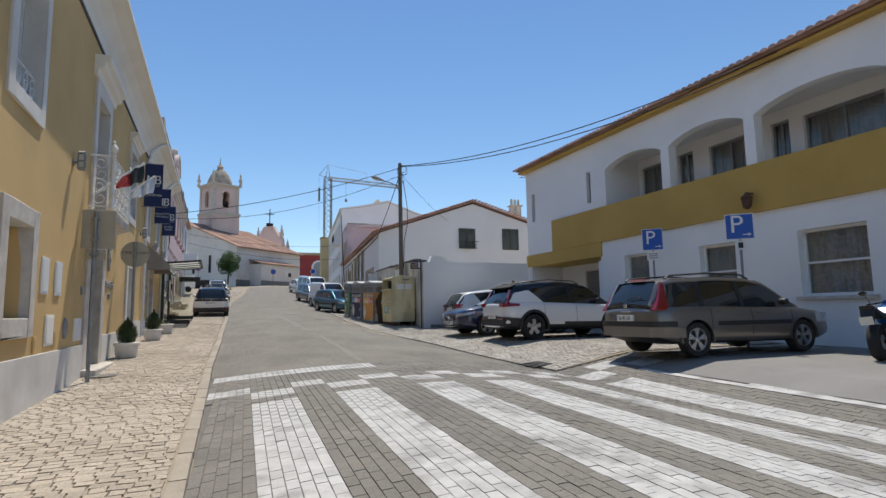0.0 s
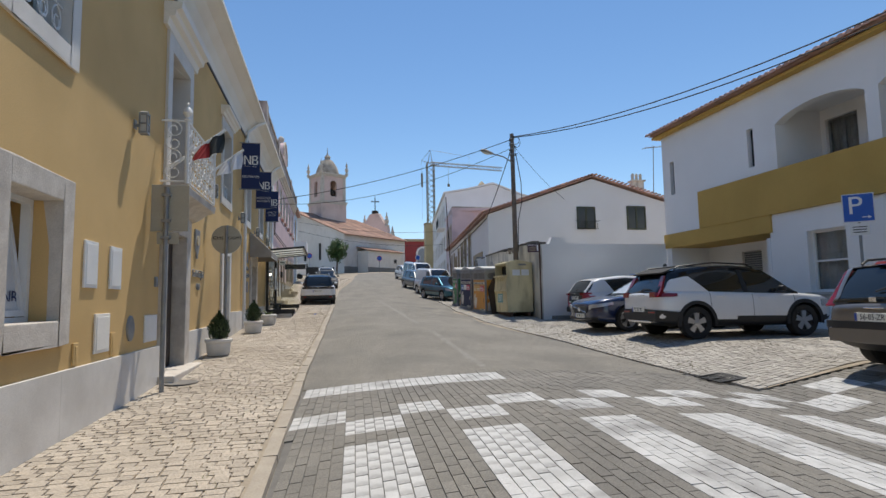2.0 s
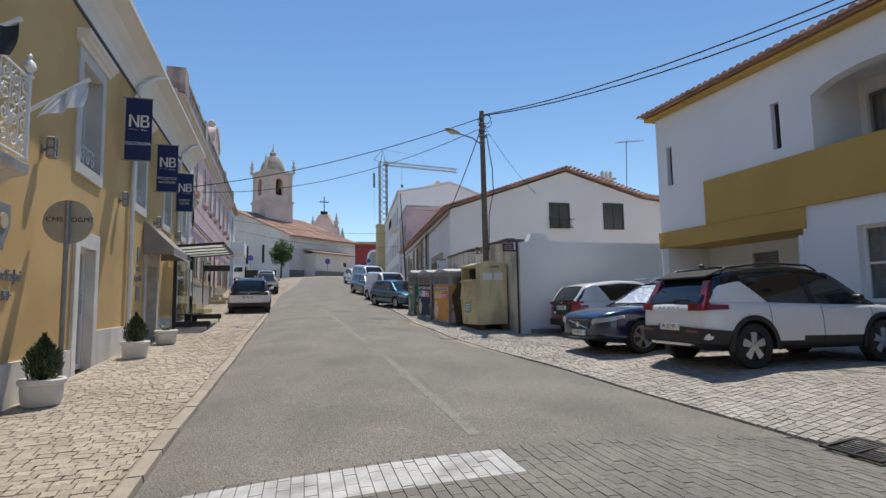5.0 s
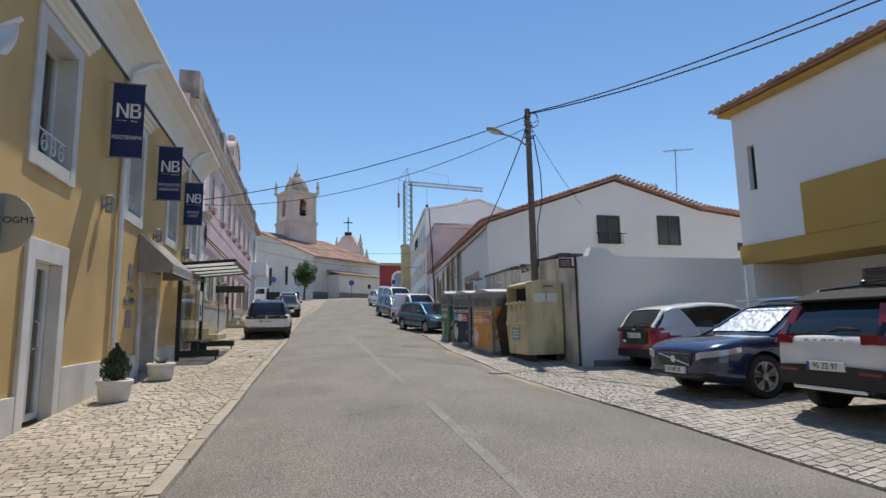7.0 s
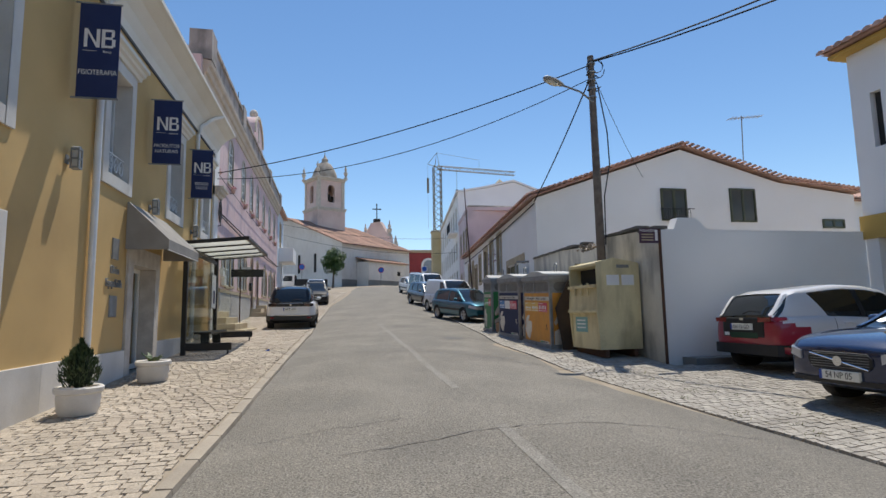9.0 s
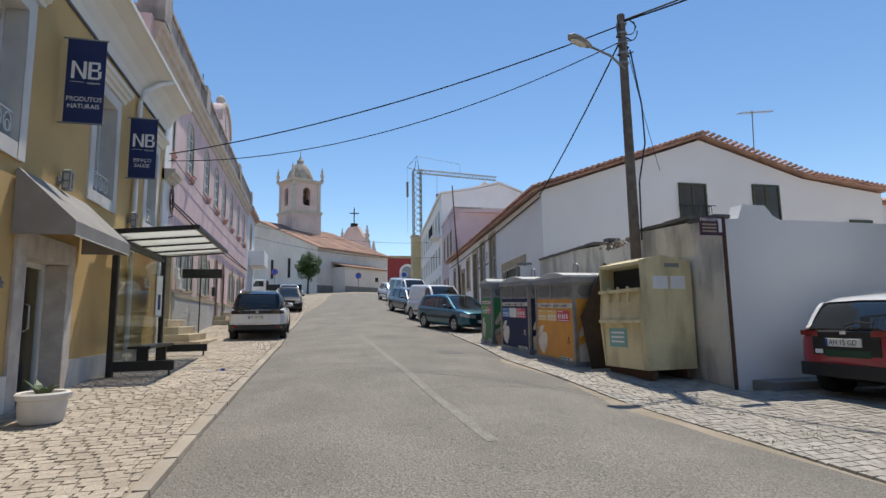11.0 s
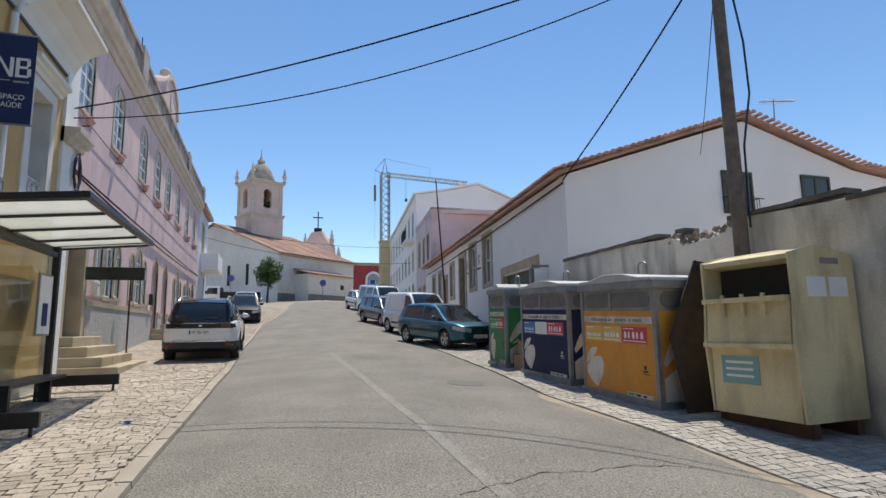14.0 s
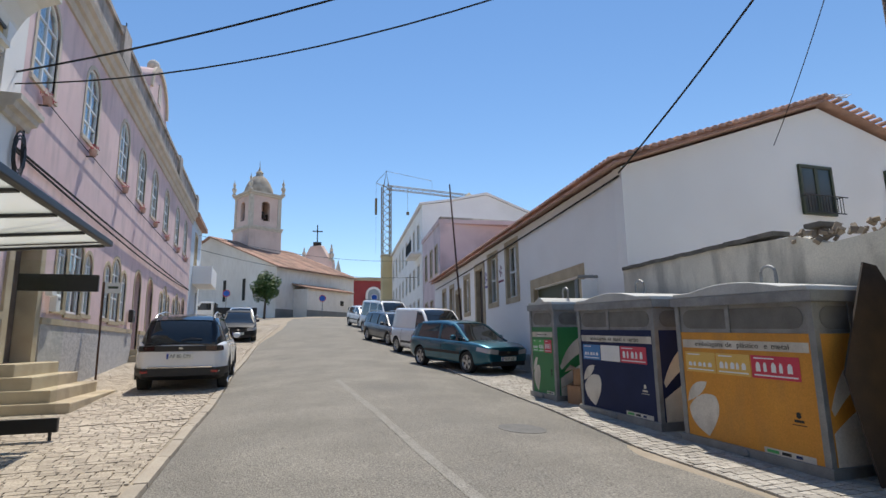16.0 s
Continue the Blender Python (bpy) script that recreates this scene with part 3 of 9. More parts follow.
def arched(c, hw, z0, zt, name, frame_mat, label, sur, bars=2, door_mat=None, recess=0.03):
    """An arched window or door with its spandrels and surround."""
    zs = zt - hw
    ins = arch_pts(c - hw, c + hw, z0, zs, hw)
    n = len(ins)
    bm = bmesh.new()
    for side in (-1, 1):
        crn = [(c + side * hw * math.cos(math.pi / 2 * k / 5), zs + hw * math.sin(math.pi / 2 * k / 5)) for k in range(6)] + [(c + side * hw, zt)]
        prism(bm, crn if side > 0 else crn[::-1], -0.44, -0.002, "y", TP)
    part("spandrel", bm, PINK, pk)
    bm = bmesh.new()
    shr = arch_pts(c - hw + 0.06, c + hw - 0.06, z0 + 0.06, zs, hw - 0.06)
    arch_band(bm, shr, ins, -recess - 0.06, -recess, TP)
    bx(bm, c - hw, c + hw, -recess - 0.06, -recess, z0, z0 + 0.06, TP)
    if door_mat:
        prism(bm, arch_pts(c - hw + 0.05, c + hw - 0.05, z0 + 0.02, zs, hw - 0.05), -recess - 0.05, -recess - 0.01, "y", TP)
        bx(bm, c - 0.03, c + 0.03, -recess - 0.01, -recess + 0.02, z0, zs, TP)
    else:
        bx(bm, c - 0.03, c + 0.03, -recess - 0.055, -recess - 0.004, z0 + 0.06, zt - 0.05, TP)
        for k in range(bars):
            z = z0 + (zs - z0) * (k + 1) / bars
            bx(bm, c - hw + 0.05, c + hw - 0.05, -recess - 0.05, -recess - 0.008, z - 0.02, z + 0.02, TP)
    w = part(name, bm, frame_mat, pk, label)
    if not door_mat:
        bm = bmesh.new()
        prism(bm, shr, -recess - 0.034, -recess - 0.03, "y", TP)
        part("pane", bm, GLASS_BRIGHT, w).visible_shadow = False
        # folds added behind the pane to carry the painted sky tint
        part("curtain", folds(c - hw + 0.02, c + hw - 0.02, -recess - 0.13, z0 + 0.02, zt - 0.02, TP), SKY_TINT, w)
    if sur:
        bm = bmesh.new()
        arch_band(bm, [(p[0], p[1]) for p in arch_pts(c - hw, c + hw, z0, zs, hw)], arch_pts(c - hw - 0.10, c + hw + 0.10, z0, zs, hw + 0.10), -0.05, 0.02, TP)
        bx(bm, c - hw - 0.12, c + hw + 0.12, -0.2, 0.05, z0 - 0.10, z0 - 0.002, TP)
        part("surround", bm, sur, w)
    return w


STONE_WARM = mat("pale_warm_limestone", (0.62, 0.54, 0.44), (0.54, 0.46, 0.37), 0.9, 3.0, 60, 0.3, stain=(0.40, 0.33, 0.26), amount=0.4)
# pale blue stands in for sky reflected in the arched panes
SKY_TINT = mat("pale_blue_linen", (0.66, 0.72, 0.80), (0.56, 0.63, 0.72), 0.9, 8, 60, 0.2)
for c in PW:
    arched(c, 0.55, 7.25, 9.1, "window", PVC, "arched white casement in a sandstone surround", STONE_WARM, 3)
    fp = thing("flower_pot", TP(c - 0.1, 0.14, 6.86), "small terracotta pot with pink blossom under a window", "flower pot", "pots on the pink house")
    bm = bmesh.new()
    lathe(bm, [(0.02, 0), (0.07, 0.0), (0.1, 0.16), (0.085, 0.16), (0.06, 0.05), (0.02, 0.05)], TP(c - 0.1, 0.14, 6.86), 10)
    part("pot", bm, TILE, fp, smooth=True)
    bm = bmesh.new()
    rp = random.Random(int(c * 10))
    for k in range(26):
        p = Vector(TP(c - 0.1 + rp.gauss(0, 0.08), 0.14 + rp.gauss(0, 0.05), 7.06 + rp.gauss(0, 0.05)))
        bm.faces.new([bm.verts.new(p + Vector((rp.uniform(-0.05, 0.05), rp.uniform(-0.05, 0.05), rp.uniform(-0.05, 0.05)))) for _ in range(3)])
    part("blossom", bm, plain("pink_blossom", (0.6, 0.2, 0.22), 0.8), fp)
    part("bracket", box(c - 0.12, c - 0.08, 0.0, 0.16, 6.84, 6.858, T=TP), BLACK, fp)
for c in LW3:
    arched(c - 0.95, 0.3, 3.1, 4.6, "window", PVC, "narrow arched side window", STONE_TAN, 2)
    arched(c, 0.48, 3.05, 4.9, "window", PVC, "arched ground-floor window", STONE_TAN, 2)
    arched(c + 0.95, 0.3, 3.1, 4.6, "window", PVC, "narrow arched side window", STONE_TAN, 2)
for c in PDOORS:
    arched(c, 0.5, 2.0, 4.9, "door", WOOD_DARK, "dark arched wooden door", STONE_TAN, 0, WOOD_DARK, 0.25)
d = door(TP, 30.8, 32.0, 2.02, 4.5, WOOD_GREY, 0.3, 0.22, STONE_TAN, "weathered wooden double door above stone steps", False, pk)
# rough base, parapet, cornice
for a, b in ((28.95, 30.5), (32.27, 40.25), (41.55, 42.45), (43.75, 51.65), (52.95, 54.2)):
    part("base", box(a, b, -0.02, 0.06, 0.8, 2.75, T=TP), GRANITE, pk)
    part("moulding", box(a, b, -0.02, 0.08, 2.752, 2.88, T=TP), STONE_TAN, pk)
bm = bmesh.new()
prism(bm, [(0, 9.5), (0.05, 9.5), (0.07, 9.7), (0.14, 9.74), (0.17, 9.9), (0.25, 9.96), (0.27, 10.1), (0, 10.15)], 28.9, 54.3, "x", lambda u, v, z: TP(u, v, z))
part("cornice", bm, STONE_WARM, pk)
bm = bmesh.new()
bx(bm, 28.9, 54.3, -0.35, 0.17, 10.15, 10.85, TP), bx(bm, 28.9, 54.3, -0.4, 0.24, 10.85, 10.98, TP)
for u in (28.9, 35.5, 46.5, 53.6):
    bx(bm, u - 0.04, u + 0.75, -0.43, 0.27, 10.152, 11.15, TP)
PARAPET = mat("lichened_pink_render", (0.46, 0.40, 0.37), (0.33, 0.30, 0.275), 0.95, 1.6, 40, 0.4, stain=(0.16, 0.15, 0.135), amount=0.8, streak=(0.14, 0.13, 0.12), runs=0.6)
part("parapet", bm, PARAPET, pk)
bm = bmesh.new()
pts = [(39.0, 10.985)] + [(41.1 - 1.6 * math.cos(math.pi * k / 14), 11.3 + 1.2 * math.sin(math.pi * k / 14)) for k in range(15)] + [(43.2, 10.985)]
prism(bm, pts, -0.3, 0.18, "y", TP)
part("gable", bm, PINK, pk)
bm = bmesh.new()
arch_band(bm, [(41.1 - 1.48 * math.cos(math.pi * k / 14), 11.3 + 1.08 * math.sin(math.pi * k / 14)) for k in range(15)], [(41.1 - 1.66 * math.cos(math.pi * k / 14), 11.3 + 1.26 * math.sin(math.pi * k / 14)) for k in range(15)], 0.181, 0.26, TP)
part("gable_moulding", bm, STONE_WARM, pk)
bm = bmesh.new()
prism(bm, arch_pts(40.85, 41.35, 11.25, 11.8, 0.25), 0.181, 0.21, "y", TP)
part("niche", bm, STONE, pk)
bm = bmesh.new()
lathe(bm, [(0.05, 0), (0.28, 0.03), (0.16, 0.12), (0.22, 0.24), (0.22, 0.36), (0.14, 0.48), (0.04, 0.54)], (-3.0, 41.1, 12.5), 12)
part("finial", bm, STONE, pk, smooth=True)
bm = bmesh.new()
tube(bm, [(-3.4, 38.6, 10.9), (-3.4, 38.6, 13.0)], 0.02, 5)
part("mast", bm, BLACK, pk)
part("back_wall", box(28.9, 54.2, -10, -9.6, 0.6, 10.2, T=TP), PINK, pk)
part("end_wall", box(53.8, 54.19, -9.6, -0.46, 0.6, 10.6, T=TP), PINK, pk)
part("end_wall", box(28.92, 29.3, -9.6, -0.46, 0.6, 10.6, T=TP), PINK, pk)
bm = bmesh.new()
prism(bm, [(-0.4, 10.2), (-5, 11.2), (-9.8, 10.2)], 28.9, 54.2, "x", lambda u, v, z: TP(u, v, z))
part("roof", bm, TILE_FAR, pk)
# stone stairs
st = thing("stone_stairs", (-2.0, 31.3, 1.15), "three worn sandstone steps up to a wooden door", "stairs")
for k, (d0, z) in enumerate(((1.35, 1.40), (1.03, 1.6), (0.72, 1.81), (0.42, 2.02))):
    part("step", box(29.9 + k * 0.12, 32.85 - k * 0.17, 0.062, d0, 0.95, z - 0.004, T=TP), STONE_TAN, st, bevel=0.02)
for c, nm in ((40.9, "door"), (43.1, "door")):
    ds = thing("stone_stairs", (-2.4, c, 1.6), "low stone doorstep of two treads", "stairs")
    part("step", box(c - 0.8, c + 0.8, 0.005, 1.0, gz(0, c) - 0.2, gz(0, c) + 0.2, T=TP), STONE_TAN, ds, bevel=0.02)
    part("step", box(c - 0.7, c + 0.7, 0.005, 0.6, gz(0, c) - 0.2, gz(0, c) + 0.4, T=TP), STONE_TAN, ds, bevel=0.02)

# ---- blue-white house beyond the pink one ----
bh = thing("white_house", (-6, 58, 3), "narrow white and pale blue house with a balcony", "house")
PALE_BLUE = mat("pale_blue_render", (0.62, 0.68, 0.74), (0.56, 0.62, 0.68), 0.9, 0.6, 80, 0.15)
part("wall", wall_mesh(54.25, 59.5, 2.5, 10.0, 0.4, [(56, 57.1, 7.3, 9.2), (57.6, 58.5, 3.6, 5.8)], TP), PALE_BLUE, bh)
for a, b in ((56, 57.1),):
    window(bh, TP, a, b, 7.3, 9.2, PVC, 0.15, (1, 0), STONE_TAN, 0.15)
part("balcony", box(55.5, 59.0, 0.0, 1.1, 6.1, 7.2, T=TP), WHITE, bh, "white solid balcony", bevel=0.02)
bm = bmesh.new()
prism(bm, [(0.35, 10.0), (0.35, 10.25), (-4, 11.6), (-8, 10.1), (-8, 10.0)], 54.25, 59.5, "x", lambda u, v, z: TP(u, v, z))
part("roof", bm, TILE_FAR, bh)
part("end_wall", box(59.1, 59.49, -8, -0.41, 2.5, 10.0, T=TP), WHITE, bh)

# ---- white and ochre building ----
def TR(u, v, z):
    return (13.0 - v, u, z)


rb = thing("white_ochre_house", (18, 8, 0.2), "white two-storey house with arched loggia and ochre balcony band", "house")
# ground floor, upper wall with arches
GW = ((6.9, 8.45, 1.6, 3.2), (10.2, 11.4, 1.6, 3.15), (13.45, 14.6, 1.55, 3.2), (3.2, 4.7, 1.6, 3.2), (-0.5, 1.0, 1.6, 3.2))
ARCH = ((12.66, 15.4), (9.66, 12.32), (6.2, 9.34), (2.9, 5.88), (-0.4, 2.58))
part("ground_wall", wall_mesh(-9, 15.85, -0.4, 3.75, 0.35, list(GW), TR), WHITE, rb)
for a in GW:
    w = window(rb, TR, *a[:2], a[2], a[3], PVC, 0.18, (0, 1), None, curtain=CURTAIN, sill=STONE, label="white window with a mid rail and curtains")
part("porch_wall", wall_mesh(15.86, 20.9, -0.1, 3.3, 0.3, [(18.0, 18.9, 1.9, 3.0)], lambda u, v, z: TR(u, v - 1.6, z)), WHITE, rb)
bm = bmesh.new()
for k in range(14):
    bx(bm, 18.0, 18.9, -1.75, -1.7, 1.92 + k * 0.077, 1.97 + k * 0.077, TR)
part("vent", bm, GALV, rb)
part("porch_side", box(15.86, 16.0, -1.6, 0.0, -0.1, 3.15, T=TR), WHITE, rb)
part("porch_end", box(20.6, 20.9, -1.6, 0.0, -0.1, 3.3, T=TR), WHITE, rb)
part("beam", box(15.75, 20.95, -1.6, 0.06, 3.3, 3.82, T=TR), OCHRE, rb)
part("balcony_band", box(-9, 18.85, -0.2, 0.08, 3.822, 5.1, T=TR), OCHRE, rb, "broad ochre balcony parapet")
part("floor_slab", box(-9, 20.9, -1.9, -0.01, 3.5, 3.82, T=TR), WHITE, rb)
holes = [(a, b, 4.9, 6.8) for a, b in ARCH] + [(16.25, 16.5, 5.4, 6.6), (20.2, 20.45, 5.3, 6.55)]
part("upper_wall", wall_mesh(-9, 20.9, 3.824, 7.6, 0.3, holes, TR), WHITE, rb)
for a, b in ((16.25, 16.5), (20.2, 20.45)):
    # dark fill stands for the shade inside each slit
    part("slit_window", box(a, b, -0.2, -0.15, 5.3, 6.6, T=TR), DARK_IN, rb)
bm = bmesh.new()
for a, b in ARCH:
    c, hw = (a + b) / 2, (b - a) / 2
    top = [(a + (b - a) * k / 16, 6.42 + 0.30 * (1 - (k / 8 - 1) ** 2) ** 0.8) for k in range(17)]
    for half in (top[:9], top[8:]):
        cr = half + ([(c, 6.81), (a, 6.81)] if half is not None and half[0][0] < c - 0.01 else [(b, 6.81), (c, 6.81)])
        prism(bm, cr, -0.295, -0.003, "y", TR)
part("arch", bm, WHITE, rb)
LG = ((14.25, 15.25, 4.5, 6.58), (12.85, 13.5, 4.5, 6.6), (10.75, 12.2, 4.5, 6.55), (9.5, 10.05, 4.5, 6.57), (7.1, 9.1, 4.5, 6.52), (3.5, 5.5, 4.5, 6.52), (0, 2, 4.5, 6.52))
part("loggia_wall", wall_mesh(-9, 15.6, 3.82, 7.6, 0.25, list(LG), lambda u, v, z: TR(u, v - 1.6, z)), WHITE, rb)
for a in LG:
    window(rb, lambda u, v, z: TR(u, v - 1.6, z), *a, frame_mat=GALV, recess=0.1, bars=(1, 0), curtain=CURTAIN, label="dark metal framed window with grey curtains")
part("loggia_end", box(15.41, 15.75, -1.6, -0.31, 3.82, 7.6, T=TR), WHITE, rb)
part("loggia_ceiling", box(-9, 15.75, -1.59, -0.31, 6.9, 7.1, T=TR), WHITE, rb)
part("eave_board", box(-9, 21.15, -1, 0.26, 7.6, 7.70, T=TR), OCHRE, rb, bevel=0.02)
part("back_wall", box(-9, 20.9, -12, -11.7, -0.4, 7.6, T=TR), WHITE, rb)
part("end_wall", box(20.55, 20.89, -11.7, -1.7, -0.4, 7.6, T=TR), WHITE, rb)
part("gable_wall", box(20.55, 20.89, -1.69, -0.31, 3.83, 7.6, T=TR), WHITE, rb)
part("end_wall", box(-9, -8.7, -11.7, -0.36, -0.4, 7.6, T=TR), WHITE, rb)
bm = bmesh.new()
prism(bm, [(0.38, 7.74), (-6, 9.6), (-12.4, 7.74)], -9.2, 21.2, "x", lambda u, v, z: TR(u, v, z))
part("roof", bm, TILE, rb)


def tile_edge(bm, p0, p1, out, n, r=0.1, length=0.5, slope=0.28):
    """A row of round roof tiles along an edge, each running back up the slope."""
    p0, p1, out = Vector(p0), Vector(p1), Vector(out)
    along = (p1 - p0).normalized()
    for k in range(n):
        c = p0.lerp(p1, (k + 0.5) / n)
        rings = []
        for s in (0.0, length):
            o = c - out * s + Vector((0, 0, slope * s))
            rings.append([bm.verts.new(o + along * (r * math.cos(a)) + Vector((0, 0, r * 0.8 * math.sin(a)))) for a in (math.pi * q / 6 for q in range(7))] + [bm.verts.new(o - Vector((0, 0, 0.02)))])
        m = len(rings[0])
        for q in range(m):
            bm.faces.new((rings[0][q], rings[0][(q + 1) % m], rings[1][(q + 1) % m], rings[1][q]))
        bm.faces.new(rings[0][::-1]), bm.faces.new(rings[1])


bm = bmesh.new()
tile_edge(bm, (12.52, -9, 7.75), (12.52, 21.25, 7.75), (-1, 0, 0), 130, 0.11, 1.2)
part("tile", bm, TILE, rb, kind="stuff")

# ---- garden wall, old wall ----
gw = thing("garden_wall", (10, 21, 0.8), "plain white rendered garden wall with a stepped top", "wall")
bm = bmesh.new()
prism(bm, [(7.9, 0.4), (12.98, 0.4), (12.98, 3.48), (9.05, 3.48), (8.9, 3.55), (8.75, 3.72), (8.3, 3.72), (8.2, 3.48), (7.9, 3.46)], 20.9, 21.15, "y")
part("wall", bm, WHITE, gw)
part("ledge", box(8.2, 12.9, 20.45, 20.895, 0.4, 0.86), CONCRETE, gw)
ow = thing("old_wall", (8.0, 25, 0.9), "stained crumbling masonry wall with a dark coping", "wall")
bm = bmesh.new()
prism(bm, [(20.91, 0.4), (28.45, 0.4), (28.45, 3.62), (26, 3.6), (24.6, 3.52), (24.2, 3.36), (23.6, 3.40), (23.2, 3.6), (21.15, 3.50), (20.91, 3.3)], 7.82, 8.05, "x", lambda d, u, z: (d + max(0.0, (u - 25) * 0.05), u, z))
part("wall", bm, WHITE_OLD, ow)
bm = bmesh.new()
rnd = random.Random(5)
for k in range(34):
    y = 20.95 + k * 0.22
    if 23.3 < y < 24.7 and rnd.random() < 0.55:
        continue
    z = 3.62 + rnd.uniform(-0.006, 0.006) - (0.1 if y < 21.5 else 0.0)
    x = max(0.0, (y - 25) * 0.05)
    bx(bm, 7.79 + x, 8.09 + x, y, y + 0.219, z - 0.03, z + 0.03)
part("coping", bm, mat("lichened_coping", (0.16, 0.15, 0.13), (0.09, 0.085, 0.075), 0.95, 6, 50, 0.5), ow)
bm = bmesh.new()
for k in range(60):
    y, x = rnd.uniform(23.2, 24.8), rnd.uniform(7.82, 8.02)
    s = rnd.uniform(0.02, 0.055)
    m = Matrix.Translation((x, y, 3.42 + rnd.uniform(0, 0.14))) @ Euler((rnd.random() * 3, rnd.random() * 3, rnd.random() * 3)).to_matrix().to_4x4()
    bx(bm, -s, s, -s * 0.7, s * 0.7, -s * 0.5, s * 0.5, lambda a, b, c, m=m: m @ Vector((a, b, c)))
part("rubble", bm, mat("broken_masonry", (0.34, 0.28, 0.21), (0.22, 0.18, 0.14), 0.95, 6, 50, 0.5, island=0.3), ow, "loose broken masonry", kind="stuff")

# ---- white gabled house ----
DH = Vector((0.124, 0.992, 0))
NH = Vector((-0.992, 0.124, 0))


def TH(u, v, z):
    p = Vector((8.15, 28.5, 0)) + DH * u + NH * v
    return (p.x, p.y, z)


gh = thing("gabled_house", (14, 36, 1.2), "white gabled house with terracotta roof and sandstone window frames", "house")
HWIN = ((6.75, 7.85, 3.7, 5.45), (9.05, 10.1, 3.7, 5.4), (13.3, 14.2, 3.6, 5.1), (16.6, 17.4, 3.6, 5.0), (18.6, 19.4, 3.6, 5.0))
holes = [tuple(w) for w in HWIN] + [(2.2, 5.3, 1.2, 3.75), (10.9, 12.0, 1.5, 5.2), (15.0, 15.9, 1.9, 4.6)]
part("wall", wall_mesh(0.25, 22, 0.6, 5.75, 0.3, holes, TH), WHITE, gh)
for w in HWIN:
    window(gh, TH, *w, frame_mat=PVC, recess=0.1, bars=(1, 1), surround=STONE_TAN, sw=0.17, proud=0.025, label="white sash in a sandstone surround")
part("garage_door", box(2.2, 5.3, -0.2, -0.12, 1.2, 3.75, T=TH), GREEN_PAINT, gh)
bm = bmesh.new()
frame_ring(bm, 1.95, 5.55, 1.2, 4.05, 0.26, -0.1, 0.03, TH, False)
part("surround", bm, STONE_TAN, gh)
d = door(TH, 10.9, 12.0, 1.5, 5.2, WOOD_DARK, 0.15, 0.2, STONE_TAN, "tall dark door in a sandstone frame", False, gh)
door(TH, 15.0, 15.9, 1.9, 4.6, WOOD_DARK, 0.15, 0.15, STONE_TAN, "dark wooden street door", False, gh)
part("base", box(5.8, 10.7, 0.001, 0.03, 0.9, 1.9, T=TH), STONE, gh)
bm = bmesh.new()
prism(bm, [(8.15, 0.6), (21.5, 0.6), (21.5, 6.2), (18.0, 6.6), (13.9, 7.72), (8.15, 5.75)], 28.5, 28.8, "y")
gwall = part("gable_wall", bm, WHITE, gh)
for a, b, c, d in ((12.98, 14.02, 5.03, 6.22), (15.85, 16.95, 5.03, 6.3), (19.9, 20.9, 4.85, 5.2)):
    fr = bmesh.new()
    frame_ring(fr, a, b, c, d, 0.07, -28.52, -28.44, lambda u, v, z: (u, -v, z))
    bx(fr, (a + b) / 2 - 0.05, (a + b) / 2 + 0.05, 28.45, 28.51, c, d)
    w = part("window", fr, GREEN_PAINT, gh, "dark green framed window in the gable")
    part("pane", box(a + 0.06, b - 0.06, 28.47, 28.495, c + 0.06, d - 0.06), plain("dull_pane", (0.06, 0.075, 0.075), 0.12), w)
bm = bmesh.new()
tube(bm, [(12.8, 28.3, 5.45), (14.2, 28.3, 5.45)], 0.015, 5), tube(bm, [(12.9, 28.3, 5.05), (14.1, 28.3, 5.05)], 0.015, 5)
for k in range(13):
    x = 12.95 + k * 0.09
    tube(bm, [(x, 28.3, 5.05), (x, 28.3, 5.45)], 0.01, 4)
for x in (12.95, 14.05):
    tube(bm, [(x, 28.49, 5.45), (x, 28.3, 5.45)], 0.012, 4)
part("window_guard", bm, BLACK, gh)
bm = bmesh.new()
for q in (((7.85, 5.72), (13.9, 7.82)), ((13.9, 7.82), (18.2, 6.64), (21.7, 6.28))):
    for (x0, z0), (x1, z1) in zip(q, q[1:]):
        v = []
        for x, z, s in ((x0, z0, 0), (x1, z1, 0)):
            off = (x - 8.15) * 0
            v.append([bm.verts.new((x, 28.25, z)), bm.verts.new((x + 2.75, 50.3, z)), bm.verts.new((x + 2.75, 50.3, z + 0.06)), bm.verts.new((x, 28.3, z + 0.06))])
        a, b = v
        for i in range(4):
            bm.faces.new((a[i], a[(i + 1) % 4], b[(i + 1) % 4], b[i]))
        bm.faces.new(a), bm.faces.new(b[::-1])
part("roof", bm, TILE, gh)
bm = bmesh.new()
tile_edge(bm, (7.8, 28.35, 5.84), (10.5, 50.2, 5.84), NH, 120, 0.075, 1.0, 0.33)
for (x0, z0), (x1, z1), n in (((7.85, 5.86), (13.9, 7.96), 30), ((13.9, 7.96), (18.2, 6.78), 20), ((18.2, 6.78), (21.7, 6.42), 16)):
    for k in range(n):
        f = (k + 0.5) / n
        x, z = x0 + (x1 - x0) * f, z0 + (z1 - z0) * f
        prism(bm, [(x + 0.085 * math.cos(q * math.pi / 6), z - 0.05 + 0.075 * math.sin(q * math.pi / 6)) for q in range(7)], 28.16, 28.7, "y")
part("tile", bm, TILE, gh, kind="stuff")
part("end_wall", box(10.9, 24, 50.0, 50.28, 1.0, 5.7), WHITE, gh)
part("back_wall", box(21.3, 21.5, 28.8, 50.0, 0.6, 6.2), WHITE, gh)

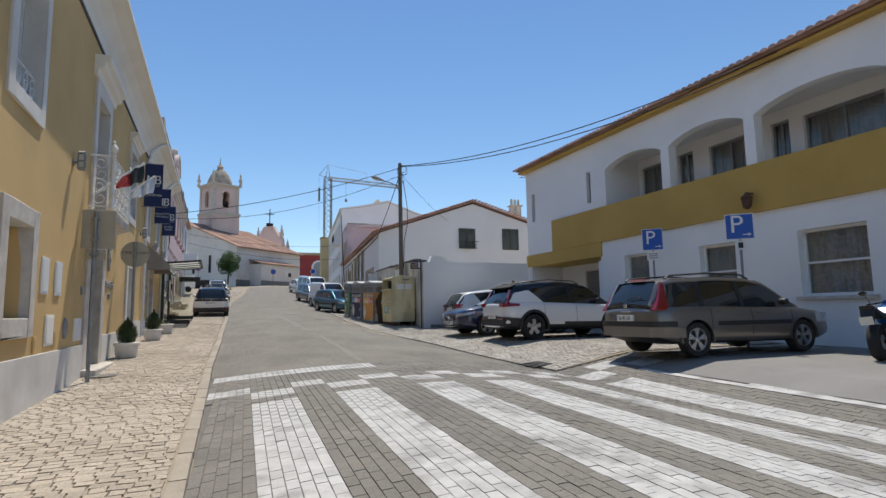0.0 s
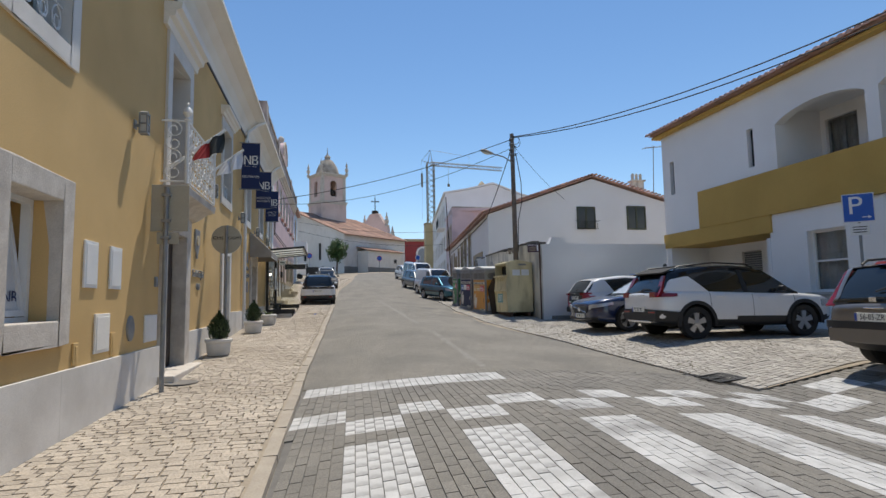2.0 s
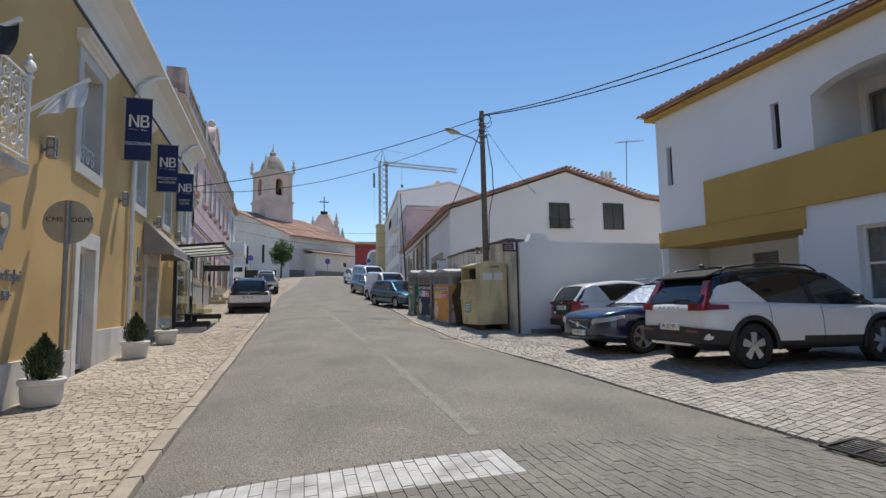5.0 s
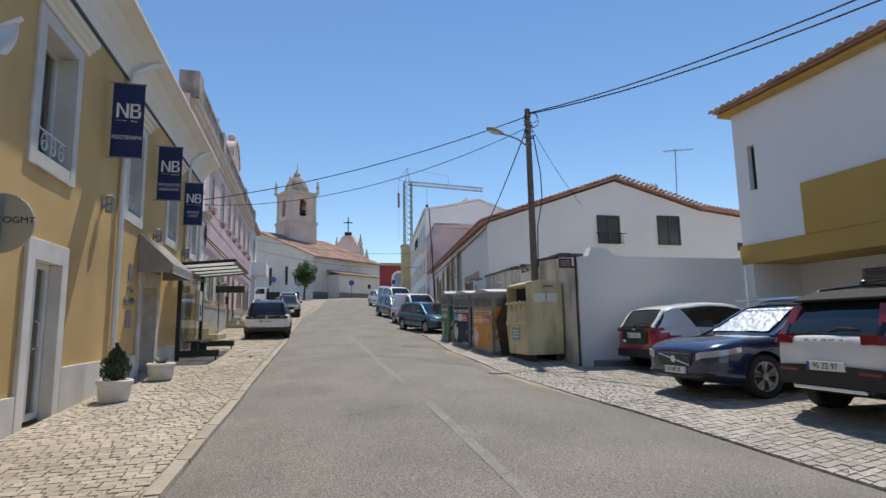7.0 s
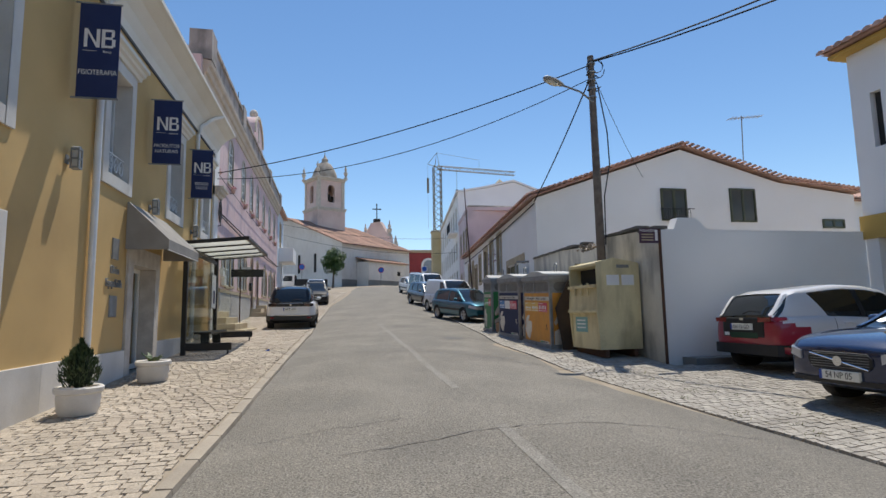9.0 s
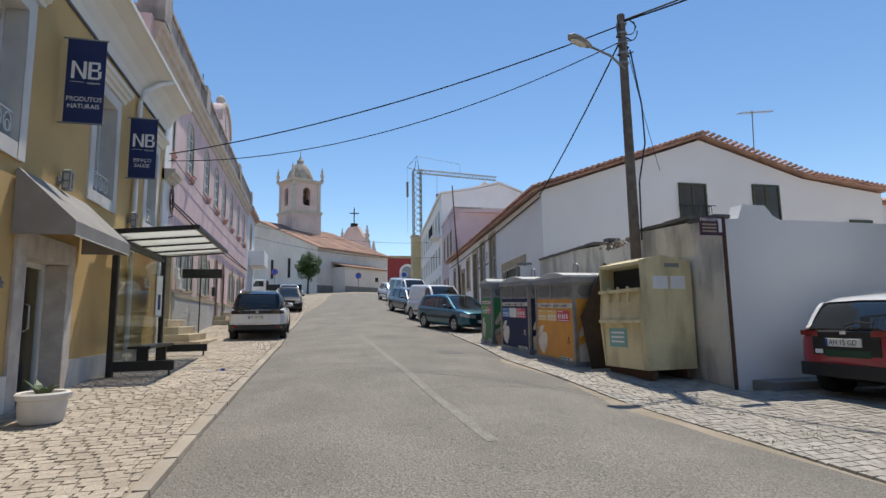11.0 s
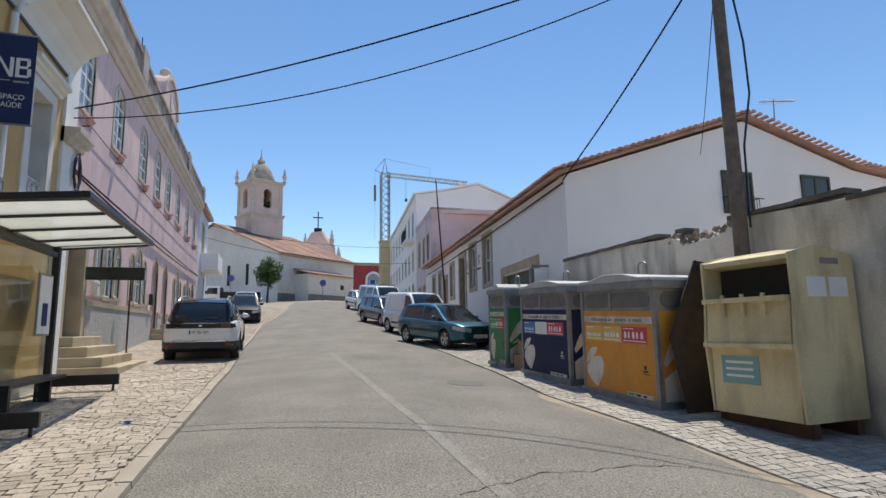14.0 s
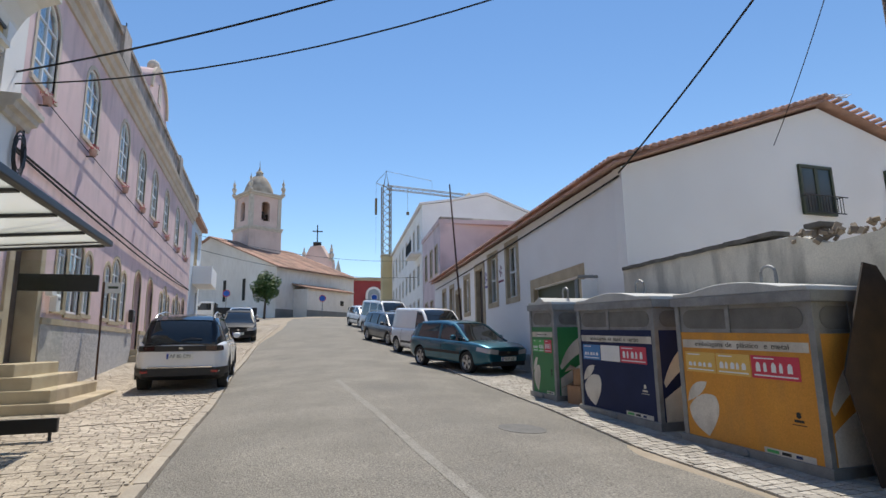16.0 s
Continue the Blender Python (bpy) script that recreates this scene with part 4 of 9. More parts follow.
# small tiled house behind
sh = thing("rear_house", (26, 36, 1.5), "house behind with a terracotta roof and chimney", "house")
part("wall", box(22, 34, 34.3, 42, 1.0, 7.3), WHITE, sh)
bm = bmesh.new()
prism(bm, [(33.8, 7.3), (38, 8.55), (42.3, 7.3)], 21.6, 34.4, "x")
part("roof", bm, TILE, sh)
bm = bmesh.new()
tile_edge(bm, (21.6, 33.75, 7.36), (34.4, 33.75, 7.36), (0, -1, 0), 60, 0.1, 4.0, 0.3)
part("tile", bm, TILE, sh, kind="stuff")
bm = bmesh.new()
bx(bm, 20.9, 21.7, 36, 36.5, 7.5, 9.4), bx(bm, 20.8, 21.8, 35.9, 36.6, 9.4, 9.5)
for x in (21.0, 21.3, 21.6):
    lathe(bm, [(0.1, 0), (0.1, 0.35), (0.13, 0.36), (0.05, 0.5)], (x, 36.25, 9.5), 8)
part("chimney", bm, WHITE_OLD, sh)

# ---- white three-storey building and its pinkish neighbour ----
def TW(u, v, z):
    p = Vector((12.2, 57.5, 0)) + Vector((0.13, 0.9915, 0)) * u + Vector((-0.9915, 0.13, 0)) * v
    return (p.x, p.y, z)


wb = thing("apartment_building", (18, 65, 3.3), "white three-storey apartment building with a shallow gable", "building")
WW = [(a, a + 1.0, z, z + h) for a in (1.6, 4.2, 6.8, 9.4, 12.2, 15.0, 18.4, 21.6) for z, h in ((3.9, 1.7), (6.7, 1.5), (9.5, 1.9))]
part("wall", wall_mesh(0.25, 24, 2.6, 12.45, 0.3, WW, TW), WHITE, wb)
for w in WW:
    window(wb, TW, *w, frame_mat=PVC, recess=0.1, bars=(1, 0), surround=STONE_PALE, sw=0.1, proud=0.02)
bm = bmesh.new()
prism(bm, [(12.2, 2.6), (24, 2.6), (24, 11.7), (20.7, 12.45), (17.4, 13.6), (14.5, 12.9), (12.2, 12.5)], 57.5, 57.8, "y")
part("gable_wall", bm, WHITE, wb)
bm = bmesh.new()
prism(bm, [(12.0, 12.5), (14.5, 12.95), (17.4, 13.65), (20.7, 12.5), (24, 11.75), (24, 11.9), (20.7, 12.65), (17.4, 13.82), (14.5, 13.1), (12.0, 12.64)], 57.4, 81.4, "y", lambda x, y, z: (x + (y - 57.5) * 0.131, y, z))
part("roof", bm, WHITE, wb)
part("balcony", box(0.6, 4.0, 0.003, 0.8, 8.9, 9.05, T=TW), WHITE, wb)
bm = bmesh.new()
for u in [0.65 + 0.15 * k for k in range(23)]:
    tube(bm, [(u, 0.75, 9.05), (u, 0.75, 9.95)], 0.012, 4, T=TW)
tube(bm, [(0.62, 0.75, 9.95), (3.98, 0.75, 9.95)], 0.025, 5, T=TW)
part("railing", bm, BLACK, wb)
bm = bmesh.new()
lathe(bm, [(0.35, 0), (0.35, 0.5), (0.45, 0.55), (0.2, 0.8), (0.02, 0.95)], (16.9, 60, 13.5), 8)
part("chimney", bm, STONE_TAN, wb)

np_ = thing("pinkish_house", (15, 54, 3), "pinkish white two-storey house with a stained side wall", "house")
PINKISH = mat("pinkish_stained_render", (0.70, 0.58, 0.58), (0.62, 0.50, 0.51), 0.95, 0.7, 40, 0.3, stain=(0.36, 0.30, 0.30), amount=0.8)
WN = [(a, a + 0.9, z, z + 1.7) for a in (-6.3, -4.4, -2.2) for z in (3.3, 6.6)]
part("wall", wall_mesh(-7.2, -0.1, 2.3, 9.5, 0.3, WN, TW), PINKISH, np_)
for w in WN:
    window(np_, TW, *w, frame_mat=PVC, recess=0.1, bars=(1, 0), surround=STONE_TAN, sw=0.1, proud=0.02)
part("side_wall", box(11.35, 19, 50.35, 50.65, 2.3, 9.8), PINKISH, np_)
part("roof", box(-7.2, -0.1, -6, 0.08, 9.502, 9.75, T=TW), PINKISH, np_)
part("coping", box(11.3, 19.05, 50.3, 50.7, 9.803, 9.9), WHITE_OLD, np_)

# ---- church ----
CA, CD, CN = Vector((2.55, 85, 0)), Vector((0.72, 0.694, 0)), Vector((-0.694, 0.72, 0))


def TC(u, v, z):
    p = CA + CD * u + CN * v
    return (p.x, p.y, z)


ch = thing("church", (2, 95, 5.6), "whitewashed church with tiled roof and pinkish domed bell tower", "church")
CE, CR, CW = 11.5, 16.0, 11.5
bm = bmesh.new()
prism(bm, [(0, 4.5), (2 * CW, 4.5), (2 * CW, CE), (CW, CR), (0, CE)], 0, 14.5, "x", TC)
part("nave", bm, WHITE_CHURCH, ch)
bm = bmesh.new()
for side in (0, 1):
    n = 44
    for k in range(n):
        u0, u1 = -0.3 + 15 * k / n, -0.3 + 15 * (k + 0.86) / n
        a, b = ((-0.6, CE - 0.22), (CW, CR + 0.08)) if side == 0 else ((2 * CW + 0.6, CE - 0.22), (CW, CR + 0.08))
        pts = [(a[0], a[1]), (b[0], b[1]), (b[0], b[1] + 0.16), (a[0], a[1] + 0.16)]
        prism(bm, pts, u0, u1, "x", TC)
    bx(bm, -0.28, 14.7, 0.2 + side * (CW - 0.1), CW + side * (CW - 0.3), 4.6, 4.7, TC)
part("roof_tiles", bm, TILE_FAR, ch, kind="stuff")
bm = bmesh.new()
bx(bm, 2.8, 11.1, -2.2, -0.01, 4.5, 9.0, TC)
part("side_chapel", bm, WHITE_CHURCH, ch)
bm = bmesh.new()
prism(bm, [(-2.5, 8.95), (0.0, 9.6), (0.0, 9.75), (-2.5, 9.1)], 2.5, 11.4, "x", TC)
part("chapel_roof", bm, TILE_FAR, ch)
part("base_band", box(-0.05, 14.5, -0.06, -0.005, 4.5, 6.6, T=TC), CONCRETE, ch)
part("base_band", box(2.75, 11.15, -2.26, -2.205, 4.5, 6.5, T=TC), CONCRETE, ch)
# slits and small windows: near-black boxes painted as shaded openings
for v in (5.2, 8.5):
    part("slit_window", box(-0.06, -0.005, v - 0.22, v + 0.22, 7.8, 10.4, T=TC), DARK_IN, ch)
bm = bmesh.new()
bx(bm, -0.06, -0.005, 3.4, 3.5, 8.0, 8.9, TC), bx(bm, -0.06, -0.004, 3.2, 3.7, 8.5, 8.6, TC)
part("wall_cross", bm, DARK_IN, ch)
for u, z, s in ((5.5, 7.9, 0.25), (9.2, 7.6, 0.3), (13.1, 9.0, 0.4)):
    vv = -2.23 if u < 11 else -0.03
    part("small_window", box(u - s, u + s, vv - 0.03, vv + 0.028, z - s, z + s, T=TC), DARK_IN, ch)
# facade gable behind the roof, with cross and pinnacles
bm = bmesh.new()
prism(bm, [(11.5 + (v - 11.5) * 0.52, z) for v, z in ((4.5, 12.0), (5.2, 15.2), (6.2, 15.6), (7.5, 16.6), (9.5, 18.0), (13.5, 18.0), (15.5, 16.6), (16.8, 15.6), (17.8, 15.2), (18.5, 12.0))], 19.6, 20.4, "x", TC)
bx(bm, 14.52, 20.38, 6.0, 18.0, 4.5, 12.4, TC)
part("front_gable", bm, TOWER_PINK, ch)
bm = bmesh.new()
PIN = [(0.5, 0), (0.5, 0.25), (0.25, 0.4), (0.4, 0.9), (0.45, 1.2), (0.2, 1.5), (0.32, 1.8), (0.1, 2.2), (0.14, 2.5), (0.02, 2.8)]
for v, z in ((8.6, 15.3), (14.2, 15.3)):
    bm = bmesh.new()
    lathe(bm, PIN, TC(20, v, z), 10)
    part("pinnacle", bm, STONE, ch)
bm = bmesh.new()
p = TC(20, 11.5, 18.0)
bx(bm, p[0] - 0.6, p[0] + 0.6, p[1] - 0.4, p[1] + 0.4, 18.0, 18.6)
tube(bm, [(p[0], p[1], 18.6), (p[0], p[1], 21.4)], 0.1, 6), tube(bm, [(p[0] - 0.8, p[1], 20.4), (p[0] + 0.8, p[1], 20.4)], 0.1, 6)
part("cross", bm, DARK_IN, ch, "dark iron cross on the gable")
bm = bmesh.new()
p = TC(19, 6.4, 0)
lathe(bm, [(1.0, 8), (1.0, 11.2), (1.3, 11.3), (0.7, 11.9), (0.75, 12.2), (0.02, 15.2)], (p[0], p[1], 0), 8)
part("spire", bm, STONE, ch)
# bell tower
tw = Vector((0.0, 97.5, 0))
rz = Matrix.Rotation(radians(28), 3, "Z")


def TT(u, v, z):
    p = tw + rz @ Vector((u, v, 0))
    return (p.x, p.y, z)


bm = bmesh.new()
bx(bm, -2.35, 2.35, -2.35, 2.35, 5, 18.0, TT)
part("tower_base", bm, TOWER_PINK, ch)
bm = bmesh.new()
bx(bm, -2.52, 2.52, -2.52, 2.52, 18.0, 18.25, TT), bx(bm, -2.43, 2.43, -2.43, 2.43, 17.75, 18.0, TT)
part("tower_string_course", bm, STONE, ch)
bm = bmesh.new()
bx(bm, -2.35, 2.35, -2.35, 2.35, 22.5, 22.75, TT), bx(bm, -2.52, 2.52, -2.52, 2.52, 22.75, 23.0, TT)
part("tower_cornice", bm, STONE, ch)
bm = bmesh.new()
for s in (-1, 1):
    for q in (-1, 1):
        bx(bm, s * 2.2 - 0.0 if s < 0 else 0.6, -0.6 if s < 0 else 2.2, q * 2.2 - (0.4 if q > 0 else 0), q * 2.2 + (0.4 if q < 0 else 0), 18.3, 22.5, TT)
        bx(bm, q * 2.2 - (0.4 if q > 0 else 0), q * 2.2 + (0.4 if q < 0 else 0), s * 1.8 if s < 0 else 0.6, -0.6 if s < 0 else 1.8, 18.3, 22.5, TT)
for q in (-1, 1):
    a = sorted((q * 2.2, q * 1.8))
    for flip in (0, 1):
        arcp = [(0.6 * math.cos(math.pi * k / 10), 21.2 + 0.6 * math.sin(math.pi * k / 10)) for k in range(11)]
        for half, xx in ((arcp[:6], 0.6), (arcp[5:], -0.6)):
            pts = half + ([(0, 22.5), (xx, 22.5)] if xx > 0 else [(xx, 22.5), (0, 22.5)])
            prism(bm, pts, a[0], a[1], "y", (lambda u, v, z: TT(v, u, z)) if flip else TT)
        (bx(bm, a[0], a[1], -0.6, 0.6, 18.3, 19.1, TT) if flip else bx(bm, -0.6, 0.6, a[0], a[1], 18.3, 19.1, TT))
part("belfry", bm, TOWER_PINK, ch)
for u in (-2.02, 2.02):
    for v in (-2.02, 2.02):
        part("pilaster", box(u - 0.26, u + 0.26, v - 0.26, v + 0.26, 18.25, 22.49, T=TT), STONE, ch)
for u, v in ((0, -2.36), (2.36, 0), (-2.36, 0)):
    part("base_panel", box(u - (1.5 if u == 0 else 0.03), u + (1.5 if u == 0 else 0.03), v - (1.5 if v == 0 else 0.03), v + (1.5 if v == 0 else 0.03), 13.5, 17.2, T=TT), TOWER_PINK, ch)
bm = bmesh.new()
for u, v in ((0, -1.3), (0, 1.3), (-1.3, 0), (1.3, 0)):
    p = TT(u, v, 19.6)
    lathe(bm, [(0.5, 0), (0.42, 0.2), (0.3, 0.7), (0.22, 0.9), (0.05, 1.0)], p, 10)
part("bell", bm, mat("bronze", (0.10, 0.075, 0.05), rough=0.5, metal=0.8), ch)
bm = bmesh.new()
lathe(bm, [(2.0, 23.0), (1.95, 23.5), (1.8, 24.1), (1.5, 24.8), (1.0, 25.5), (0.5, 25.9), (0.45, 26.2), (0.55, 26.3), (0.2, 26.7), (0.05, 27.2), (0.03, 28.0)], (tw.x, tw.y, 0), 16)
part("dome", bm, mat("mottled_dome_stone", (0.46, 0.40, 0.33), (0.26, 0.22, 0.18), 0.95, 0.9, 20, 0.4, stain=(0.12, 0.10, 0.085), amount=0.7), ch, smooth=True)
bm = bmesh.new()
for u in (-2.4, 2.4):
    for v in (-2.4, 2.4):
        p = TT(u, v, 23.0)
        bm = bmesh.new()
        lathe(bm, [(0.3, 0), (0.3, 0.2), (0.14, 0.4), (0.3, 0.8), (0.32, 1.0), (0.12, 1.3), (0.22, 1.6), (0.05, 2.0), (0.02, 2.3)], p, 8)
        part("pinnacle", bm, STONE, ch)
# red house and ochre house at the top of the street
rh = thing("red_house", (16, 112, 6), "deep red house with a white arched window", "house")
RED = mat("red_render", (0.36, 0.07, 0.07), (0.30, 0.055, 0.06), 0.9, 0.6, 40, 0.2)
part("wall", box(14.5, 26, 112, 118, 5.5, 13.2), RED, rh)
part("cornice", box(14.3, 26, 111.7, 118, 13.2, 13.7), STONE_TAN, rh)
part("corner", box(14.2, 15.2, 111.6, 111.99, 5.5, 13.2), STONE_TAN, rh)
bm = bmesh.new()
prism(bm, arch_pts(17.6, 20.4, 7.8, 10.8, 1.4), 111.8, 111.98, "y")
part("window", bm, WHITE, rh)
bm = bmesh.new()
prism(bm, arch_pts(18.0, 20.0, 8.2, 10.8, 1.0), 111.75, 111.79, "y")
part("pane", bm, plain("grey_pane", (0.3, 0.33, 0.36), 0.15), rh)
oh = thing("ochre_house", (18, 84, 5), "narrow pale ochre painted house", "house")
part("wall", box(14.35, 24, 82, 83.2, 4.0, 12.6), mat("pale_ochre_render", (0.66, 0.55, 0.33), (0.58, 0.47, 0.27), 0.9, 0.6, 60, 0.2), oh)
part("cornice", box(14.3, 24.2, 81.85, 83.3, 12.6, 12.85), STONE_TAN, oh)


# ---- balcony, flags ----
def scroll(bm, c, T, r=0.11, turns=1.5, thick=0.01, flip=1, v=0.0, n=16):
    tube(bm, [(c[0] + flip * r * (1 - t / (n * 1.35)) * math.sin(t / n * turns * math.tau), v, c[1] + r * (1 - t / (n * 1.35)) * math.cos(t / n * turns * math.tau)) for t in range(n)], thick, 5, T=T)


bal = thing("balcony", (-2.1, 12.28, 3.2), "small stone balcony with white scrolled iron railing", "balcony")
bm = bmesh.new()
prism(bm, [(0.0, 3.06), (0.12, 3.1), (0.28, 3.22), (0.42, 3.26), (0.44, 3.38), (0.0, 3.38)], 11.2, 13.35, "x", TY)
part("slab", bm, STONE, bal, bevel=0.01)
bm = bmesh.new()
for z in (3.45, 4.42):
    tube(bm, [(11.25, 0.02, z), (11.25, 0.4, z), (13.3, 0.4, z), (13.3, 0.02, z)], 0.017, 6, T=TY)
part("rail", bm, WHITE_METAL, bal)
for k in range(9):
    u = 11.35 + k * 0.232
    bm = bmesh.new()
    for i, z in enumerate((3.6, 3.83, 4.06, 4.28)):
        scroll(bm, (u, z), lambda a, b, c: TY(a, 0.4, c), 0.1, 1.4, 0.010, 1 if (i + k) % 2 else -1)
    tube(bm, [(u + 0.11, 0.4, 3.45), (u + 0.11, 0.4, 4.42)], 0.008, 5, T=TY)
    part("scroll_panel", bm, WHITE_METAL, bal)
for u in (11.25, 13.3):
    bm = bmesh.new()
    for i, z in enumerate((3.6, 3.83, 4.06, 4.28)):
        scroll(bm, (0.2, z), lambda a, b, c, u=u: TY(u, a, c), 0.13, 1.4, 0.010, 1 if i % 2 else -1)
    part("side_panel", bm, WHITE_METAL, bal)
    bm = bmesh.new()
    lathe(bm, [(0.03, -1.0), (0.03, 0.0), (0.055, 0.02), (0.03, 0.06), (0.075, 0.13), (0.06, 0.19), (0.02, 0.23), (0.03, 0.27), (0.005, 0.31)], TY(u, 0.4, 4.42), 10)
    part("finial", bm, WHITE_METAL, bal, smooth=True)


def flag(u, z, du, colours, label):
    f = thing("flag", TY(u, 0.45, z), label, "flag")
    a, b = Vector(TY(u, 0.06, z)), Vector(TY(u + du * 0.3, 0.85, z + 0.75))
    bm = bmesh.new()
    tube(bm, [a, b], 0.026, 8)
    part("pole", bm, WHITE_METAL, f, smooth=True)
    n = len(colours)
    for k, m in enumerate(colours):
        bm = bmesh.new()
        rows = []
        for i in range(9):
            s = i / 8
            row = []
            for j in range(5):
                q = (k + j / 4) / n
                top = a.lerp(b, 0.97 - 0.42 * q)
                drop = s * (0.42 - 0.1 * q)
                row.append(bm.verts.new(top + Vector((-0.10 * s * q + 0.03 * math.sin(q * 9 + s * 3), -0.18 * s + 0.04 * math.sin(q * 12 + s * 2), -drop))))
            rows.append(row)
        for r, s2 in zip(rows, rows[1:]):
            for j in range(4):
                bm.faces.new((r[j], r[j + 1], s2[j + 1], s2[j]))
        ob = part("cloth", bm, m, f)
        ob.modifiers.new("thick", "SOLIDIFY").thickness = 0.004


FLAG_G, FLAG_R, FLAG_W = plain("dark_cloth", (0.03, 0.035, 0.035), 0.9), plain("red_cloth", (0.36, 0.03, 0.03), 0.9), plain("white_cloth", (0.66, 0.66, 0.68), 0.9)
flag(11.6, 3.75, 1.0, (FLAG_G, FLAG_R), "dark and red cloth flag drooping from a white pole")
flag(13.6, 3.95, 1.0, (FLAG_W, FLAG_W), "white cloth flag drooping from a white pole")
# ---- banners ----
def banner(u, z0, z1, line1, line2, x1, small):
    b = thing("banner", TY(u, 0.3, z0), "navy canvas banner with white lettering on the facade", "banner", "banners on the yellow house")
    w = x1 + 2.3
    bm = box(u - 0.006, u + 0.006, 0.06, w, z0, z1, T=TY)
    part("canvas", bm, NAVY, b)
    for z in (z0 - 0.01, z1 + 0.01):
        bm = bmesh.new()
        tube(bm, [(u, 0, z), (u, w + 0.02, z)], 0.014, 6, T=TY)
        part("bracket", bm, GALV, b)
    c = 0.06 + (w - 0.06) / 2
    M = lambda v, z: basis(TY(u - 0.008, v, z), (1, 0, 0), (0, 0, 1))
    mid = (z0 + z1) / 2
    h = 0.27
    zc = z1 - (z1 - z0) * 0.37
    bm = bmesh.new()
    for pts in ([(-0.20, 0), (-0.155, 0), (-0.155, 1), (-0.20, 1)], [(-0.155, 1), (-0.155, 0.78), (-0.035, 0), (-0.035, 0.25)], [(-0.035, 0), (0.01, 0), (0.01, 1), (-0.035, 1)],
                [(0.035, 0), (0.08, 0), (0.08, 1), (0.035, 1)], [(0.08, 0.88), (0.17, 0.88), (0.20, 1), (0.08, 1)], [(0.08, 0.46), (0.18, 0.46), (0.18, 0.58), (0.08, 0.58)], [(0.08, 0), (0.19, 0), (0.2, 0.12), (0.08, 0.12)], [(0.165, 0.58), (0.205, 0.62), (0.205, 0.94), (0.165, 0.88)], [(0.175, 0.12), (0.22, 0.08), (0.22, 0.48), (0.175, 0.46)]):
        prism(bm, [(c + p * 0.95, zc + (q - 0.5) * h) for p, q in pts], u - 0.012, u - 0.0065, "x", lambda d, v, z: TY(d, v, z))
    part("emblem", bm, LETTER, b)
    bm = bmesh.new()
    bx(bm, u - 0.01, u - 0.0065, c - 0.2, c - 0.02, zc - h / 2 - 0.055, zc - h / 2 - 0.05, TY)
    part("rule", bm, LETTER, b)
    text("lettering", small, 0.055, LETTER, M(c + 0.11, zc - h / 2 - 0.06), b, 0.001, wide=1.25)
    if line2:
        text("lettering", line1, 0.10, LETTER, M(c, z0 + 0.36), b, 0.001, wide=0.9)
        text("lettering", line2, 0.10, LETTER, M(c, z0 + 0.25), b, 0.001, wide=0.9)
    else:
        text("lettering", line1, 0.105, LETTER, M(c, z0 + 0.36), b, 0.001, wide=0.78)


banner(18.9, 4.87, 6.24, "FISIOTERAPIA", "", -1.72, "fisio")
banner(22.2, 4.84, 6.13, "PRODUTOS", "NATURAIS", -1.72, "natura")
banner(25.25, 4.80, 6.03, "ESPA\u00c7O", "SA\u00daDE", -1.74, "natura")


# ---- facade fittings ----
def wall_lamp(u, z):
    l = thing("wall_lamp", TY(u, 0.1, z), "grey metal wall lantern on a bracket", "wall lamp", "wall lamps")
    bm = bmesh.new()
    bx(bm, u - 0.045, u + 0.045, 0.0, 0.02, z - 0.08, z + 0.04, TY), bx(bm, u - 0.018, u + 0.018, 0.02, 0.07, z - 0.05, z - 0.015, TY)
    part("bracket", bm, GALV, l)
    bm = bmesh.new()
    bx(bm, u - 0.06, u + 0.06, 0.07, 0.18, z - 0.15, z - 0.12, TY), bx(bm, u - 0.06, u + 0.06, 0.07, 0.18, z + 0.11, z + 0.14, TY)
    prism(bm, [(u - 0.05, z + 0.14), (u + 0.05, z + 0.14), (u + 0.02, z + 0.165), (u - 0.02, z + 0.165)], 0.08, 0.17, "y", TY)
    for a in (-0.06, 0.042):
        for d in (0.07, 0.162):
            bx(bm, u + a, u + a + 0.018, d, d + 0.018, z - 0.12, z + 0.11, TY)
    bx(bm, u - 0.06, u + 0.06, 0.071, 0.179, z - 0.02, z + 0.0, TY)
    part("cage", bm, GALV, l)
    part("lens", box(u - 0.04, u + 0.04, 0.09, 0.16, z - 0.119, z + 0.109, T=TY), plain("frosted_lens", (0.55, 0.55, 0.53), 0.4), l)


for u in (10.1, 14.87, 18.9, 22.36, 25.6, 5.6):
    wall_lamp(u, 4.0)


def panel(u0, u1, z0, z1, material, label, name="meter_box"):
    p = thing(name, TY((u0 + u1) / 2, 0.0, z0), label, "meter box")
    part("frame", box(u0, u1, 0.0, 0.022, z0, z1, T=TY), material, p, bevel=0.005)
    part("door", box(u0 + 0.035, u1 - 0.035, 0.012, 0.028, z0 + 0.035, z1 - 0.035, T=TY), material, p, bevel=0.004)


panel(8.68, 9.03, 1.73, 2.25, PVC, "white framed notice box on the yellow wall", "notice_box")
panel(9.4, 9.76, 1.73, 2.25, PVC, "white framed notice box on the yellow wall", "notice_box")
panel(9.02, 9.44, 0.99, 1.44, CREAM, "cream utility meter door set in the wall")
panel(10.74, 11.3, 0.99, 1.38, PVC, "white utility meter door set in the wall")
panel(8.5, 8.62, 0.93, 1.15, YELLOW, "small yellow painted inspection cover")
panel(9.5, 9.64, 0.93, 1.2, YELLOW, "small yellow painted inspection cover")
cp = thing("oval_cover", TY(10.0, 0, 1.2), "oval grey inspection cover on the wall", "cover")
